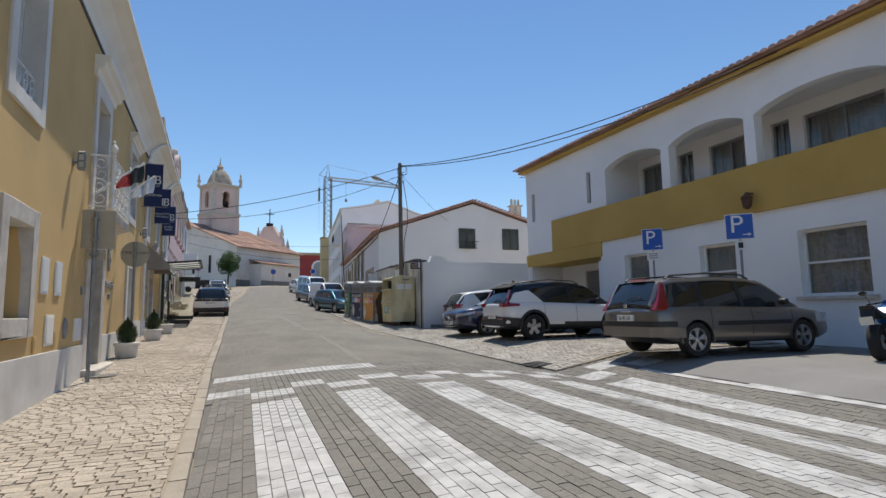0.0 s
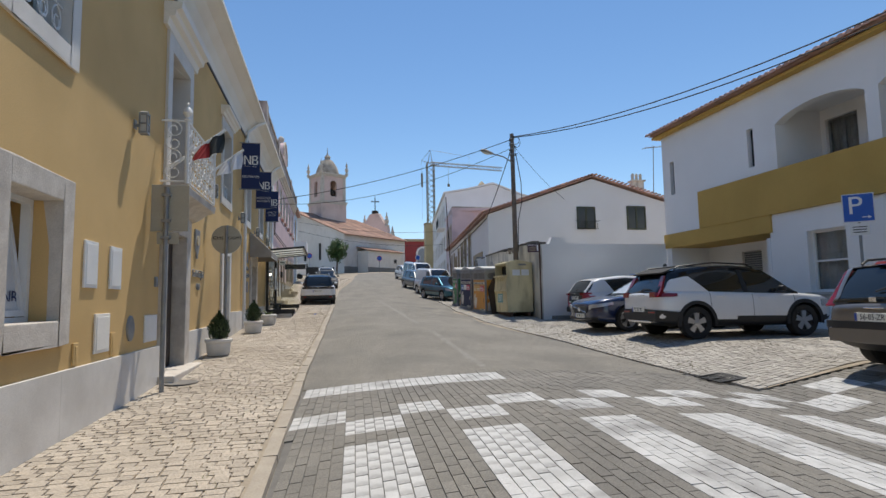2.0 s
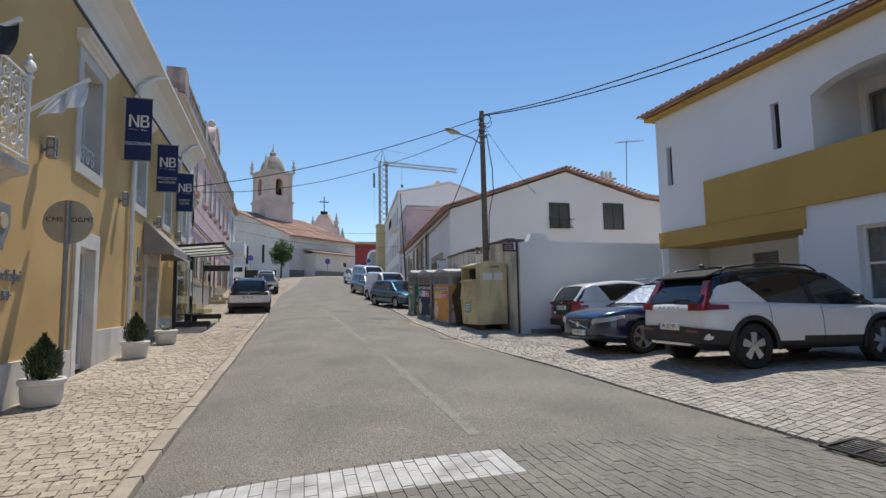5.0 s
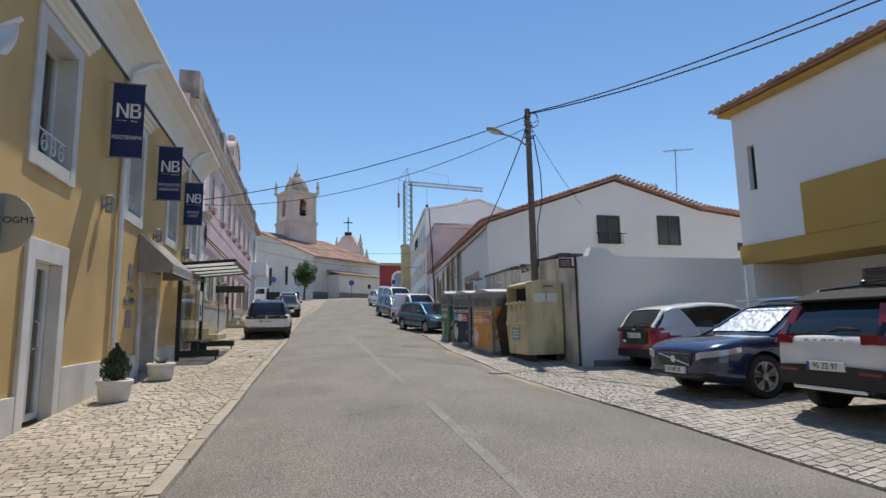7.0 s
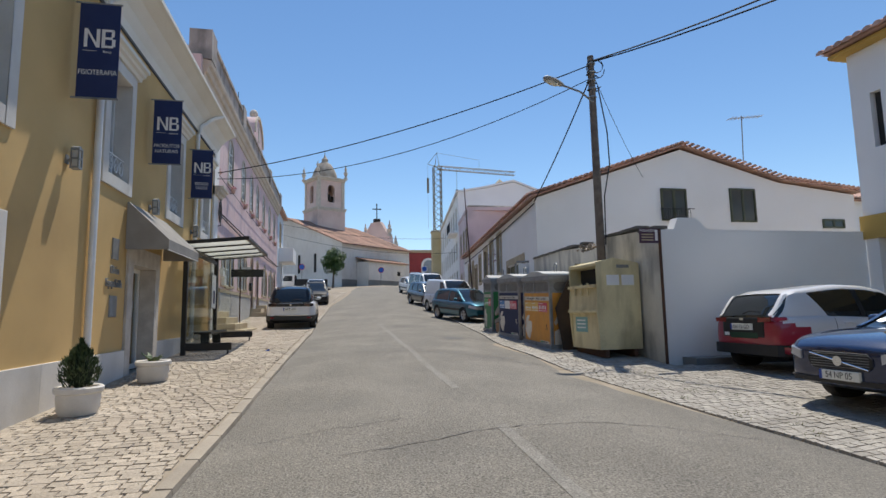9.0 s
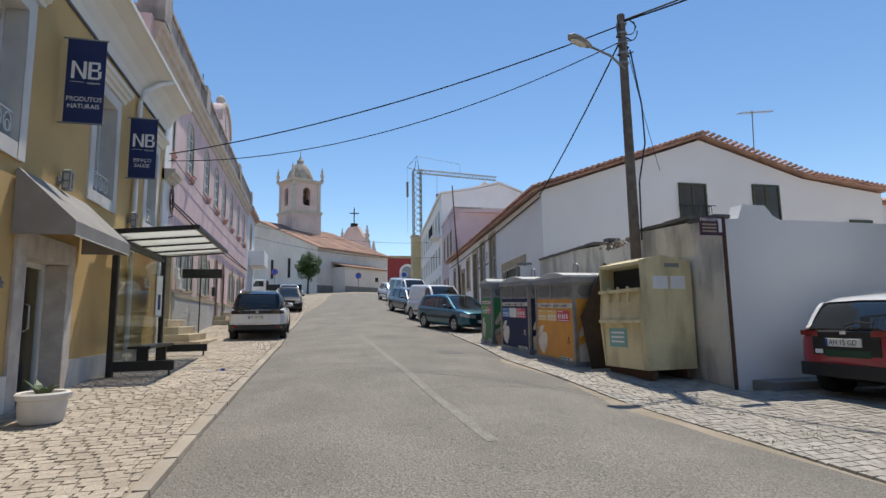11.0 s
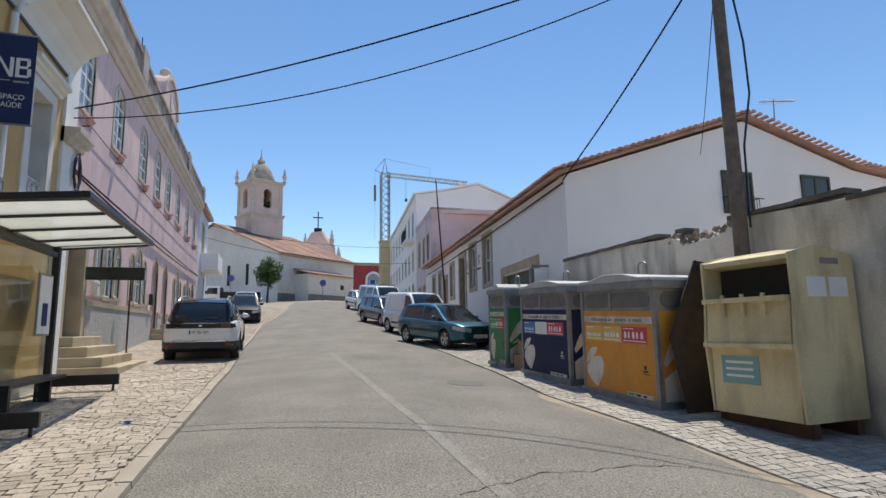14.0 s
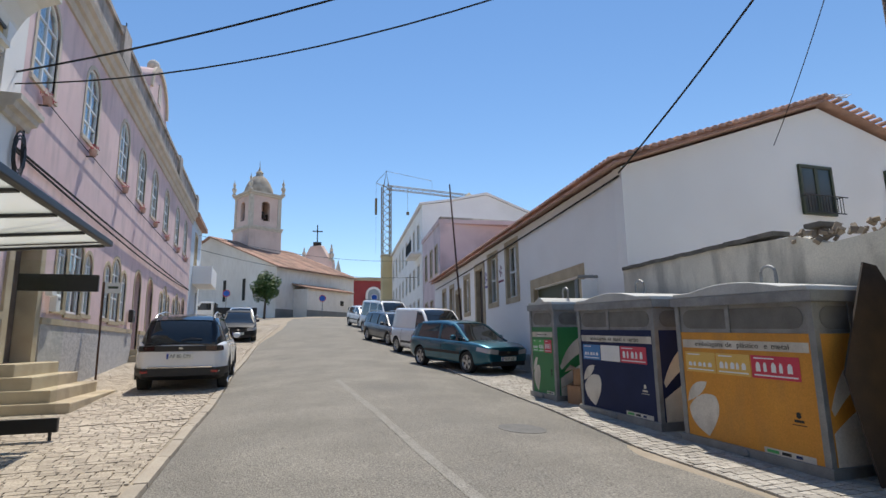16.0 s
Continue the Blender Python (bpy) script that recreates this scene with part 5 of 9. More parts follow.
bm = bmesh.new()
lathe(bm, [(0.17, 0.0), (0.17, 0.02), (0.15, 0.03)], (10.17, 0, 1.22), 16, lambda u, v, z: TY(10.17 + (u - 10.17) * 0.75, v, z), "y")
part("plate", bm, GALV, cp)
wb_ = thing("wall_bell", TY(11.2, 0, 1.9), "small grey door intercom on the wall", "intercom")
part("plate", box(11.16, 11.26, 0, 0.03, 1.8, 1.95, T=TY), GALV, wb_)
# crest and house lettering
cr = thing("wall_crest", TY(13.75, 0, 2.3), "dark metal shield crest on the wall", "crest")
bm = bmesh.new()
prism(bm, [(13.6, 3.0), (13.98, 3.0), (13.98, 2.72), (13.9, 2.58), (13.84, 2.5), (13.84, 2.42), (13.74, 2.42), (13.74, 2.5), (13.66, 2.58), (13.6, 2.72)], 0.0, 0.03, "y", TY)
part("shield", bm, GALV, cr, bevel=0.005)
bm = bmesh.new()
lathe(bm, [(0.1, 0.03), (0.1, 0.045), (0.07, 0.045)], (13.79, 0, 2.78), 14, TY, "y")
part("roundel", bm, STONE_TAN, cr)
hl = thing("wall_lettering", TY(14.0, 0, 2.1), "dark metal house name letters on the wall", "lettering")
MW = lambda u, z: basis(TY(u, 0.012, z), (0, 1, 0), (0, 0, 1))
text("letters", "Casal de S\u00e3o Jos\u00e9", 0.21, GALV, MW(13.95, 2.12), hl, 0.012, wide=0.62)
text("letters", "\u00b7 1760 \u00b7", 0.19, GALV, MW(13.95, 1.86), hl, 0.012, wide=0.7)
h2 = thing("wall_lettering", TY(20.7, 0, 2.3), "dark metal clinic name letters on the wall", "lettering")
text("letters", "Cl\u00ednica", 0.19, GALV, MW(20.75, 2.62), h2, 0.012, wide=0.7)
text("letters", "Espa\u00e7o Sa\u00fade", 0.19, GALV, MW(20.75, 2.4), h2, 0.012, wide=0.65)
part("plaque", box(20.62, 20.88, 0.0, 0.02, 2.8, 3.15, T=TY), GALV, h2)
part("plaque", box(20.6, 20.9, 0.0, 0.02, 1.85, 2.2, T=TY), GALV, h2)
# awning
aw = thing("awning", TY(22.3, 0.3, 3.1), "grey canvas awning over the clinic door", "awning")
CANVAS = mat("grey_canvas", (0.30, 0.285, 0.26), (0.25, 0.235, 0.215), 0.9, 3, 200, 0.1)
bm = bmesh.new()
prism(bm, [(0.02, 3.84), (0.04, 3.86), (0.72, 3.2), (0.72, 3.02), (0.70, 3.02), (0.70, 3.18), (0.02, 3.82)], 21.15, 23.35, "x", TY)
part("cover", bm, CANVAS, aw)
for u in (21.15, 23.33):
    bm = bmesh.new()
    prism(bm, [(0.02, 3.82), (0.70, 3.18), (0.70, 3.02), (0.02, 3.02)], u, u + 0.015, "x", TY)
    part("cheek", bm, CANVAS, aw)
bm = bmesh.new()
tube(bm, [(21.15, 0.71, 3.02), (23.35, 0.71, 3.02)], 0.012, 6, T=TY)
part("valance_bar", bm, WHITE_METAL, aw)


# ---- planters ----
def pot(x, y, plant):
    z = gz(x, y) + 0.045
    p = thing("planter", (x, y, z), "cream stone pot with a clipped conifer" if plant == "conifer" else "cream stone pot with a spiky agave", "planter", "planters by the wall")
    bm = bmesh.new()
    lathe(bm, [(0.16, 0), (0.2, 0.0), (0.225, 0.06), (0.24, 0.2), (0.235, 0.25), (0.265, 0.27), (0.27, 0.32), (0.25, 0.34), (0.22, 0.33), (0.21, 0.28), (0.02, 0.275)], (x, y, z), 24)
    part("pot", bm, STONE_PALE, p, smooth=True)
    bm = bmesh.new()
    lathe(bm, [(0.205, 0.282), (0.12, 0.30), (0.01, 0.30)], (x, y, z), 12)
    part("soil", bm, EARTH, p)
    r = random.Random(int(y * 10))
    bm = bmesh.new()
    if plant == "conifer":
        for k in range(1500):
            h = r.random() ** 0.8
            rad = (0.215 * math.sin(math.pi * min(1, (h * 0.86 + 0.22))) ** 0.9) * (0.55 + 0.5 * r.random())
            a = r.random() * math.tau
            c = Vector((x + rad * math.cos(a), y + rad * math.sin(a), z + 0.32 + h * 0.56))
            d = Vector((math.cos(a) * 0.5 + r.uniform(-0.3, 0.3), math.sin(a) * 0.5 + r.uniform(-0.3, 0.3), 1.0)).normalized()
            s = d.cross(Vector((r.random() - 0.5, r.random() - 0.5, r.random() - 0.5))).normalized() * 0.011
            l = r.uniform(0.035, 0.075)
            bm.faces.new([bm.verts.new(c - s), bm.verts.new(c + s), bm.verts.new(c + d * l)])
        part("foliage", bm, LEAF, p, kind="stuff")
        bm = bmesh.new()
        tube(bm, [(x, y, z + 0.28), (x, y, z + 0.7)], 0.018, 6, 0.008)
        lathe(bm, [(0.02, 0.3), (0.12, 0.38), (0.15, 0.5), (0.1, 0.7), (0.02, 0.84)], (x, y, z), 10)
        part("core", bm, plain("shaded_conifer", (0.018, 0.03, 0.012), 0.9), p)
    else:
        for k in range(13):
            a, l = k * 2.4, r.uniform(0.13, 0.2)
            d = Vector((math.cos(a), math.sin(a), 0))
            tilt = r.uniform(0.5, 1.1)
            pts = [Vector((x, y, z + 0.28)) + d * (0.03 + l * s * 0.8) + Vector((0, 0, l * s * (1.6 - tilt * s))) for s in (0, 0.5, 1)]
            sd = Vector((-d.y, d.x, 0))
            v = [bm.verts.new(q + sd * w * o) for q, w in zip(pts, (0.03, 0.035, 0.002)) for o in (-1, 1)]
            bm.faces.new((v[0], v[1], v[3], v[2])), bm.faces.new((v[2], v[3], v[5], v[4]))
        ob = part("foliage", bm, plain("agave", (0.11, 0.15, 0.07), 0.6), p, kind="stuff")
        ob.modifiers.new("thick", "SOLIDIFY").thickness = 0.008


pot(-1.93, 14.25, "conifer"), pot(-1.78, 18.4, "conifer"), pot(-1.62, 20.7, "agave")


# ---- signs on the sidewalk ----
SIGN_BACK = mat("bare_sign_back", (0.42, 0.40, 0.33), (0.36, 0.34, 0.28), 0.6, 2, 80, 0.05, 0.2, stain=(0.25, 0.23, 0.18), amount=0.4)
sg = thing("road_sign", (-2.04, 10.73, 0.2), "back of a rectangular road sign on a galvanised post", "road sign")
bm = bmesh.new()
tube(bm, [(-2.04, 10.73, 0.1), (-2.04, 10.73, 3.25)], 0.033, 10)
part("post", bm, GALV, sg, smooth=True)
bm = box(-2.26, -1.74, 10.765, 10.785, 2.6, 3.29)
part("plate", bm, SIGN_BACK, sg, bevel=0.008)
part("small_plate", box(-2.17, -1.87, 10.765, 10.785, 2.41, 2.585), SIGN_BACK, sg, bevel=0.006)
for z in (2.75, 3.13, 2.5):
    part("clamp", box(-2.1, -1.98, 10.69, 10.764, z - 0.02, z + 0.02), GALV, sg)
sg = thing("road_sign", (-1.91, 14.78, 0.4), "back of a round road sign with black lettering", "road sign")
bm = bmesh.new()
tube(bm, [(-1.91, 14.78, 0.3), (-1.91, 14.78, 3.22)], 0.033, 10)
part("post", bm, GALV, sg, smooth=True)
bm = bmesh.new()
lathe(bm, [(0.30, 0.0), (0.315, 0.0), (0.315, 0.035), (0.0, 0.035)][:3] + [(0.3, 0.035)], (-1.91, 14.81, 2.92), 32, ident, "y")
part("disc", bm, SIGN_BACK, sg, smooth=True)
MS = lambda x, z: basis((x, 14.806, z), (1, 0, 0), (0, 0, 1))
text("lettering", "CMS", 0.095, BLACK_LETTER, MS(-2.08, 2.95), sg, 0.002, wide=1.2)
text("lettering", "OGMT", 0.095, BLACK_LETTER, MS(-1.73, 2.95), sg, 0.002, wide=1.05)
mh = thing("manhole_cover", (-1.93, 11.33, 0.3), "round iron manhole cover in the cobbles", "manhole cover")
bm = bmesh.new()
lathe(bm, [(0.02, 0.0), (0.3, 0.0), (0.3, 0.02), (0.26, 0.025), (0.25, 0.02), (0.02, 0.02)], (-1.93, 11.33, gz(-1.9, 11.33) + 0.045), 28, lambda x, y, z: (-1.93 + (x + 1.93) * 0.85, 11.33 + (y - 11.33) * 0.85, z))
part("cover", bm, mat("worn_iron", (0.20, 0.185, 0.165), (0.14, 0.13, 0.115), 0.8, 8, 60, 0.4), mh)

# ---- bus shelter ----
bs = thing("bus_shelter", (-1.6, 26, 0.95), "black steel bus shelter with glass walls and slatted roof", "bus shelter")
g0, g1 = gz(0, 24.2) + 0.04, gz(0, 27.6) + 0.04
for y, g in ((24.2, g0), (27.55, g1)):
    part("post", box(-2.08, -1.98, y - 0.05, y + 0.05, g, 3.5), BLACK, bs, bevel=0.008)
    part("end_rail", box(-2.0, -1.0, y - 0.035, y + 0.035, g + 0.1, g + 0.27), BLACK, bs, bevel=0.008)
    bm = bmesh.new()
    tube(bm, [(-1.08, y, g - 0.02), (-1.08, y, g + 0.12)], 0.02, 8)
    part("foot", bm, BLACK, bs)
    part("glass_panel", box(-1.95, -1.05, y - 0.005, y + 0.005, g + 0.28, 3.35), GLASS_CLEAR, bs).visible_shadow = False
    part("arm", box(-2.08, -0.74, y - 0.03, y + 0.03, 3.5, 3.56, T=lambda u, v, z: (u, v, z + (u + 2.08) * 0.08)), BLACK, bs)
for a, b in ((24.28, 25.35), (25.38, 26.45), (26.48, 27.5)):
    part("glass_panel", box(-2.04, -2.03, a, b, 1.25, 3.3), GLASS_CLEAR, bs).visible_shadow = False
part("top_rail", box(-2.06, -2.0, 24.2, 27.55, 3.32, 3.4), BLACK, bs)
part("edge_beam", box(-2.2, -2.08, 24.0, 27.78, 3.46, 3.56), BLACK, bs, bevel=0.01)
part("edge_beam", box(-0.73, -0.64, 24.0, 27.78, 3.595, 3.675), BLACK, bs, bevel=0.01)
MILK = plain("milky_panel", (0.72, 0.74, 0.70), 0.35)
mn, ml = MILK.node_tree.nodes, MILK.node_tree.links
tl, mx = mn.new("ShaderNodeBsdfTranslucent"), mn.new("ShaderNodeMixShader")
tl.inputs["Color"].default_value, mx.inputs[0].default_value = (0.78, 0.80, 0.76, 1), 0.6
tp_, my = mn.new("ShaderNodeBsdfTransparent"), mn.new("ShaderNodeMixShader")
my.inputs[0].default_value = 0.45
ml.new(mn["Principled BSDF"].outputs[0], mx.inputs[1]), ml.new(tl.outputs[0], mx.inputs[2])
ml.new(mx.outputs[0], my.inputs[1]), ml.new(tp_.outputs[0], my.inputs[2])
ml.new(my.outputs[0], mn["Material Output"].inputs[0])
for k in range(4):
    y = 24.0 + k * 0.945
    part("roof_rib", box(-2.1, -0.73, y, y + 0.05, 3.47, 3.55, T=lambda u, v, z: (u, v, z + (u + 2.1) * 0.085)), BLACK, bs)
    part("roof_panel", box(-2.08, -0.735, y + 0.055, y + 0.94, 3.50, 3.515, T=lambda u, v, z: (u, v, z + (u + 2.1) * 0.085)), MILK, bs, "translucent white roof panel")
part("roof_rib", box(-2.1, -0.73, 27.73, 27.78, 3.47, 3.55, T=lambda u, v, z: (u, v, z + (u + 2.1) * 0.085)), BLACK, bs)
part("sign_board", box(-1.65, -0.75, 27.7, 27.75, 2.98, 3.2), BLACK, bs)
part("poster_frame", box(-2.0, -1.975, 26.75, 27.3, 2.05, 3.0), GALV, bs)
part("poster", box(-1.974, -1.97, 26.78, 27.27, 2.08, 2.97), LETTER, bs, "white timetable poster")
part("poster_print", box(-1.969, -1.967, 26.92, 27.14, 2.2, 2.55), NAVY, bs)
part("bench", box(-2.0, -1.6, 25.0, 27.0, 1.42, 1.47), BLACK, bs, bevel=0.01)
for y in (25.3, 26.7):
    part("bench_leg", box(-1.9, -1.7, y - 0.04, y + 0.04, 0.95, 1.42), BLACK, bs)

# ---- recycling containers ----
FLAP = mat("grey_rubber_flap", (0.17, 0.165, 0.15), (0.12, 0.115, 0.105), 0.6, 4, 60, 0.1, stain=(0.07, 0.065, 0.06), amount=0.6)
SCUFF = mat("scuffed_white_print", (0.70, 0.66, 0.58), (0.62, 0.58, 0.50), 0.6, 4, 60, 0.05, stain=(0.30, 0.27, 0.20), amount=0.7, streak=(0.28, 0.25, 0.2), runs=0.5)


def bez(a, b, c, n=10):
    """A quadratic curve from a to c, pulled towards b."""
    return [tuple((1 - t) ** 2 * p + 2 * t * (1 - t) * q + t * t * s for p, q, s in zip(a, b, c)) for t in (k / n for k in range(n + 1))]


def container(y0, y1, x0, x1, h, colour, words, label, red, name="recycling_container"):
    g = gz(x0, (y0 + y1) / 2) - 0.01
    c = thing(name, ((x0 + x1) / 2, (y0 + y1) / 2, g), label, "recycling container")
    z0, z1 = g + 0.07, g + h
    T = lambda v, u, z: (v, u, z + (u - (y0 + y1) / 2) * 0.035)
    f = 0.07
    for a, b in ((x0, y0), (x0, y1 - f), (x1 - f, y0), (x1 - f, y1 - f)):
        part("corner_post", box(a, a + f, b, b + f, z0, z1, T=T), GALV, c, bevel=0.006)
    for z in (z0 - 0.05, z1):
        bm = bmesh.new()
        e = 0.03
        bx(bm, x0 - e, x0 + f, y0 - e, y1 + e, z, z + 0.11, T), bx(bm, x1 - f, x1 + e, y0 - e, y1 + e, z, z + 0.11, T)
        bx(bm, x0 + f, x1 - f, y0 - e, y0 + f, z, z + 0.11, T), bx(bm, x0 + f, x1 - f, y1 - f, y1 + e, z, z + 0.11, T)
        part("rim", bm, GALV, c)
    PIC, zt = SCUFF, z1 - 0.32
    def face(T2, w, front):
        """One clad side in its own metres: u across, z up, v outward."""
        part("cladding", box(0.0, w, -0.02, 0.0, z0, zt, T=T2), colour, c, bevel=0.004)
        part("hatch_plate", box(0.0, w, -0.03, -0.012, zt, z1, T=T2), GALV, c)
        bm = bmesh.new()
        zc, rr = (zt + z1) / 2, 0.115
        prism(bm, [(0.05 + rr + rr * math.cos(t), zc + rr * math.sin(t)) for t in (math.pi / 2 + math.pi * q / 6 for q in range(7))] + [(w - 0.05 - rr + rr * math.cos(t), zc + rr * math.sin(t)) for t in (-math.pi / 2 + math.pi * q / 6 for q in range(7))], -0.011, -0.006, "y", T2)
        part("hatch", bm, FLAP, c, "dull grey rubber flap")
        if w > 0.9:
            part("hatch_bar", box(w * 0.42, w * 0.42 + 0.06, -0.006, 0.004, zt, z1, T=T2), GALV, c)
        bm = bmesh.new()
        hh = zt - z0
        if front:
            k = min(1.0, w / 1.5)
            q1 = bez((0.03, 0.46), (0.08, 0.74), (0.36, 0.72)) + bez((0.36, 0.72), (0.31, 0.56), (0.03, 0.46))[1:-1]
            q2 = bez((0.05, 0.40), (0.22, 0.62), (0.47, 0.57)) + bez((0.47, 0.57), (0.62, 0.42), (0.33, 0.09))[1:] + bez((0.33, 0.09), (0.03, 0.2), (0.05, 0.40))[1:-1]
            for pts in (q1, q2):
                prism(bm, [(p * k, z0 + q) for p, q in pts], 0.001, 0.004, "y", T2)
        else:
            q1 = bez((0.03, 0.45), (0.3, 0.98), (0.97, 0.9)) + bez((0.97, 0.72), (0.5, 0.74), (0.06, 0.40))
            q2 = bez((0.03, 0.28), (0.45, 0.5), (0.97, 0.62)) + [(0.97, 0.03), (0.03, 0.03)]
            for pts in (q1, q2):
                prism(bm, [(p * w, z0 + q * hh) for p, q in pts], 0.001, 0.004, "y", T2)
        part("swirl", bm, PIC, c, "pale printed swirl")
        if front:
            part("white_band", box(0.02, w - 0.02, 0.001, 0.003, zt - 0.19, zt - 0.09, T=T2), PIC, c)
            o, a_, up = Vector(T2(w / 2, 0.004, zt - 0.14)), Vector(T2(1, 0, 0)) - Vector(T2(0, 0, 0)), Vector((0, 0, 1))
            size, total, at = 0.085 * min(1.0, w / 1.8), len(words), 0.0
            for word in words.split():
                mid = (at + len(word) / 2) / total - 0.5
                text("lettering", word, size, BLACK_LETTER, basis(o + a_ * mid * total * size * 0.52, a_, up), c, 0.001, wide=1.15)
                at += len(word) + 1
            for q, (fa, fb, m_) in enumerate(((0.03, 0.30, red[0]), (0.31, 0.58, red[1]), (0.59, 0.92, red[2]))):
                part("label", box(w * fa, w * fb, 0.001, 0.004, zt - 0.48, zt - 0.24, T=T2), m_, c)
                part("print_line", box(w * fa + 0.04, w * (fa + fb) / 2, 0.004, 0.006, zt - 0.275, zt - 0.262, T=T2), LETTER, c)
                for i in range(5):
                    u = w * (fa + (fb - fa) * (0.10 + 0.165 * i))
                    d, e = w * (0.022 if i % 2 else 0.032), 0.05 + 0.025 * ((i * 3 + q) % 3)
                    bm = bmesh.new()
                    prism(bm, [(u, zt - 0.41), (u + d, zt - 0.41), (u + d, zt - 0.41 + e * 0.7), (u + d * 0.7, zt - 0.41 + e), (u + d * 0.3, zt - 0.41 + e), (u, zt - 0.41 + e * 0.7)], 0.004, 0.006, "y", T2)
                    part("icon", bm, LETTER, c)
                part("print_line", box(w * fa + 0.03, w * fb - 0.03, 0.004, 0.006, zt - 0.455, zt - 0.44, T=T2), LETTER, c)
            ink = PIC if colour is CB else BLACK_LETTER
            bm = bmesh.new()
            prism(bm, [(w * 0.875 + 0.032 * math.cos(t) * (1.0 if q % 2 else 0.7), z0 + 0.50 + 0.032 * math.sin(t)) for q, t in enumerate(math.tau * n / 12 for n in range(12))], 0.001, 0.004, "y", T2)
            part("emblem", bm, ink, c)
            part("print_line", box(w * 0.845, w * 0.905, 0.001, 0.004, z0 + 0.43, z0 + 0.455, T=T2), ink, c)
            part("print_line", box(w * 0.83, w * 0.92, 0.001, 0.004, z0 + 0.40, z0 + 0.408, T=T2), ink, c)
            part("print_panel", box(w * 0.62, w * 0.95, 0.001, 0.004, z0 + 0.06, z0 + 0.12, T=T2), PIC, c)
            for fa, fb, m_ in ((0.64, 0.72, LGN), (0.74, 0.80, BLACK_LETTER), (0.83, 0.87, NAVY)):
                part("print_line", box(w * fa, w * fb, 0.004, 0.006, z0 + 0.075, z0 + 0.105, T=T2), m_, c)
            bm = bmesh.new()
            lathe(bm, [(0.03, 0.0), (0.05, 0.02), (0.045, 0.06), (0.02, 0.07)], (w * 0.5, 0.0, z0 + 0.01), 10, T2, "y")
            part("lock", bm, GALV, c, "small steel foot lock")
    yb_, ya_ = y1 - f, y0 + f
    face(lambda u, v, z: T(x0 - v + 0.012, yb_ - u, z), yb_ - ya_, True)
    face(lambda u, v, z: T(x0 + f + u, y0 - v + 0.012, z), x1 - x0 - 2 * f, False)
    face(lambda u, v, z: T(x1 + v - 0.012, ya_ + u, z), yb_ - ya_, False)
    face(lambda u, v, z: T(x1 - f - u, y1 + v - 0.012, z), x1 - x0 - 2 * f, False)
    bm = bmesh.new()
    prism(bm, [(y0, z1 + 0.11), (y1, z1 + 0.11), (y1 - 0.02, z1 + 0.16)] + [(y1 - 0.3 - (y1 - y0 - 0.6) * q / 8, z1 + 0.17 + 0.08 * math.sin(math.pi * q / 8)) for q in range(9)] + [(y0 + 0.02, z1 + 0.16)], x0 - 0.02, x1 + 0.02, "x", T)
    part("lid", bm, mat("pale_grey_lid", (0.55, 0.55, 0.52), (0.46, 0.46, 0.44), 0.7, 3, 60, 0.1), c, bevel=0.01)
    bm = bmesh.new()
    yc, xc = (y0 + y1) / 2, (x0 + x1) / 2
    tube(bm, [T(xc, yc - 0.1, z1 + 0.22), T(xc, yc - 0.1, z1 + 0.38)] + [T(xc, yc - 0.1 * math.cos(math.pi * q / 6), z1 + 0.38 + 0.08 * math.sin(math.pi * q / 6)) for q in range(1, 6)] + [T(xc, yc + 0.1, z1 + 0.38), T(xc, yc + 0.1, z1 + 0.22)], 0.018, 8)
    part("lifting_hook", bm, GALV, c, smooth=True)


CY, CB, CG = mat("orange_yellow_panel", (0.68, 0.31, 0.05), (0.62, 0.275, 0.045), 0.55, 2, 60, 0.05, stain=(0.33, 0.19, 0.07), amount=0.4, spec=0.3, streak=(0.36, 0.2, 0.08), runs=0.35), mat("dark_blue_panel", (0.010, 0.018, 0.062), (0.014, 0.023, 0.075), 0.6, 2, 60, 0.05, stain=(0.05, 0.05, 0.055), amount=0.4, spec=0.25), mat("green_panel", (0.02, 0.17, 0.05), (0.025, 0.2, 0.06), 0.5, 2, 60, 0.05, stain=(0.04, 0.08, 0.04), amount=0.4)
LR, LB, LY, LGN = plain("red_label", (0.62, 0.05, 0.09), 0.5), plain("blue_label", (0.06, 0.22, 0.5), 0.5), plain("pale_yellow_label", (0.75, 0.48, 0.12), 0.5), plain("green_label", (0.08, 0.4, 0.1), 0.5)
container(23.45, 25.35, 6.45, 7.62, 1.70, CY, "embalagens de pl\u00e1stico e metal", "orange-yellow recycling container for plastic and metal in a steel frame", (LY, LY, LR))
container(25.8, 27.75, 6.47, 7.62, 1.68, CB, "embalagens de papel e cart\u00e3o", "dark blue paper recycling container in a galvanised steel frame", (LB, PVC, LR))
container(28.62, 29.6, 6.5, 7.65, 1.70, CG, "embalagens de vidro", "green glass recycling container in a galvanised steel frame", (LGN, LGN, LR))
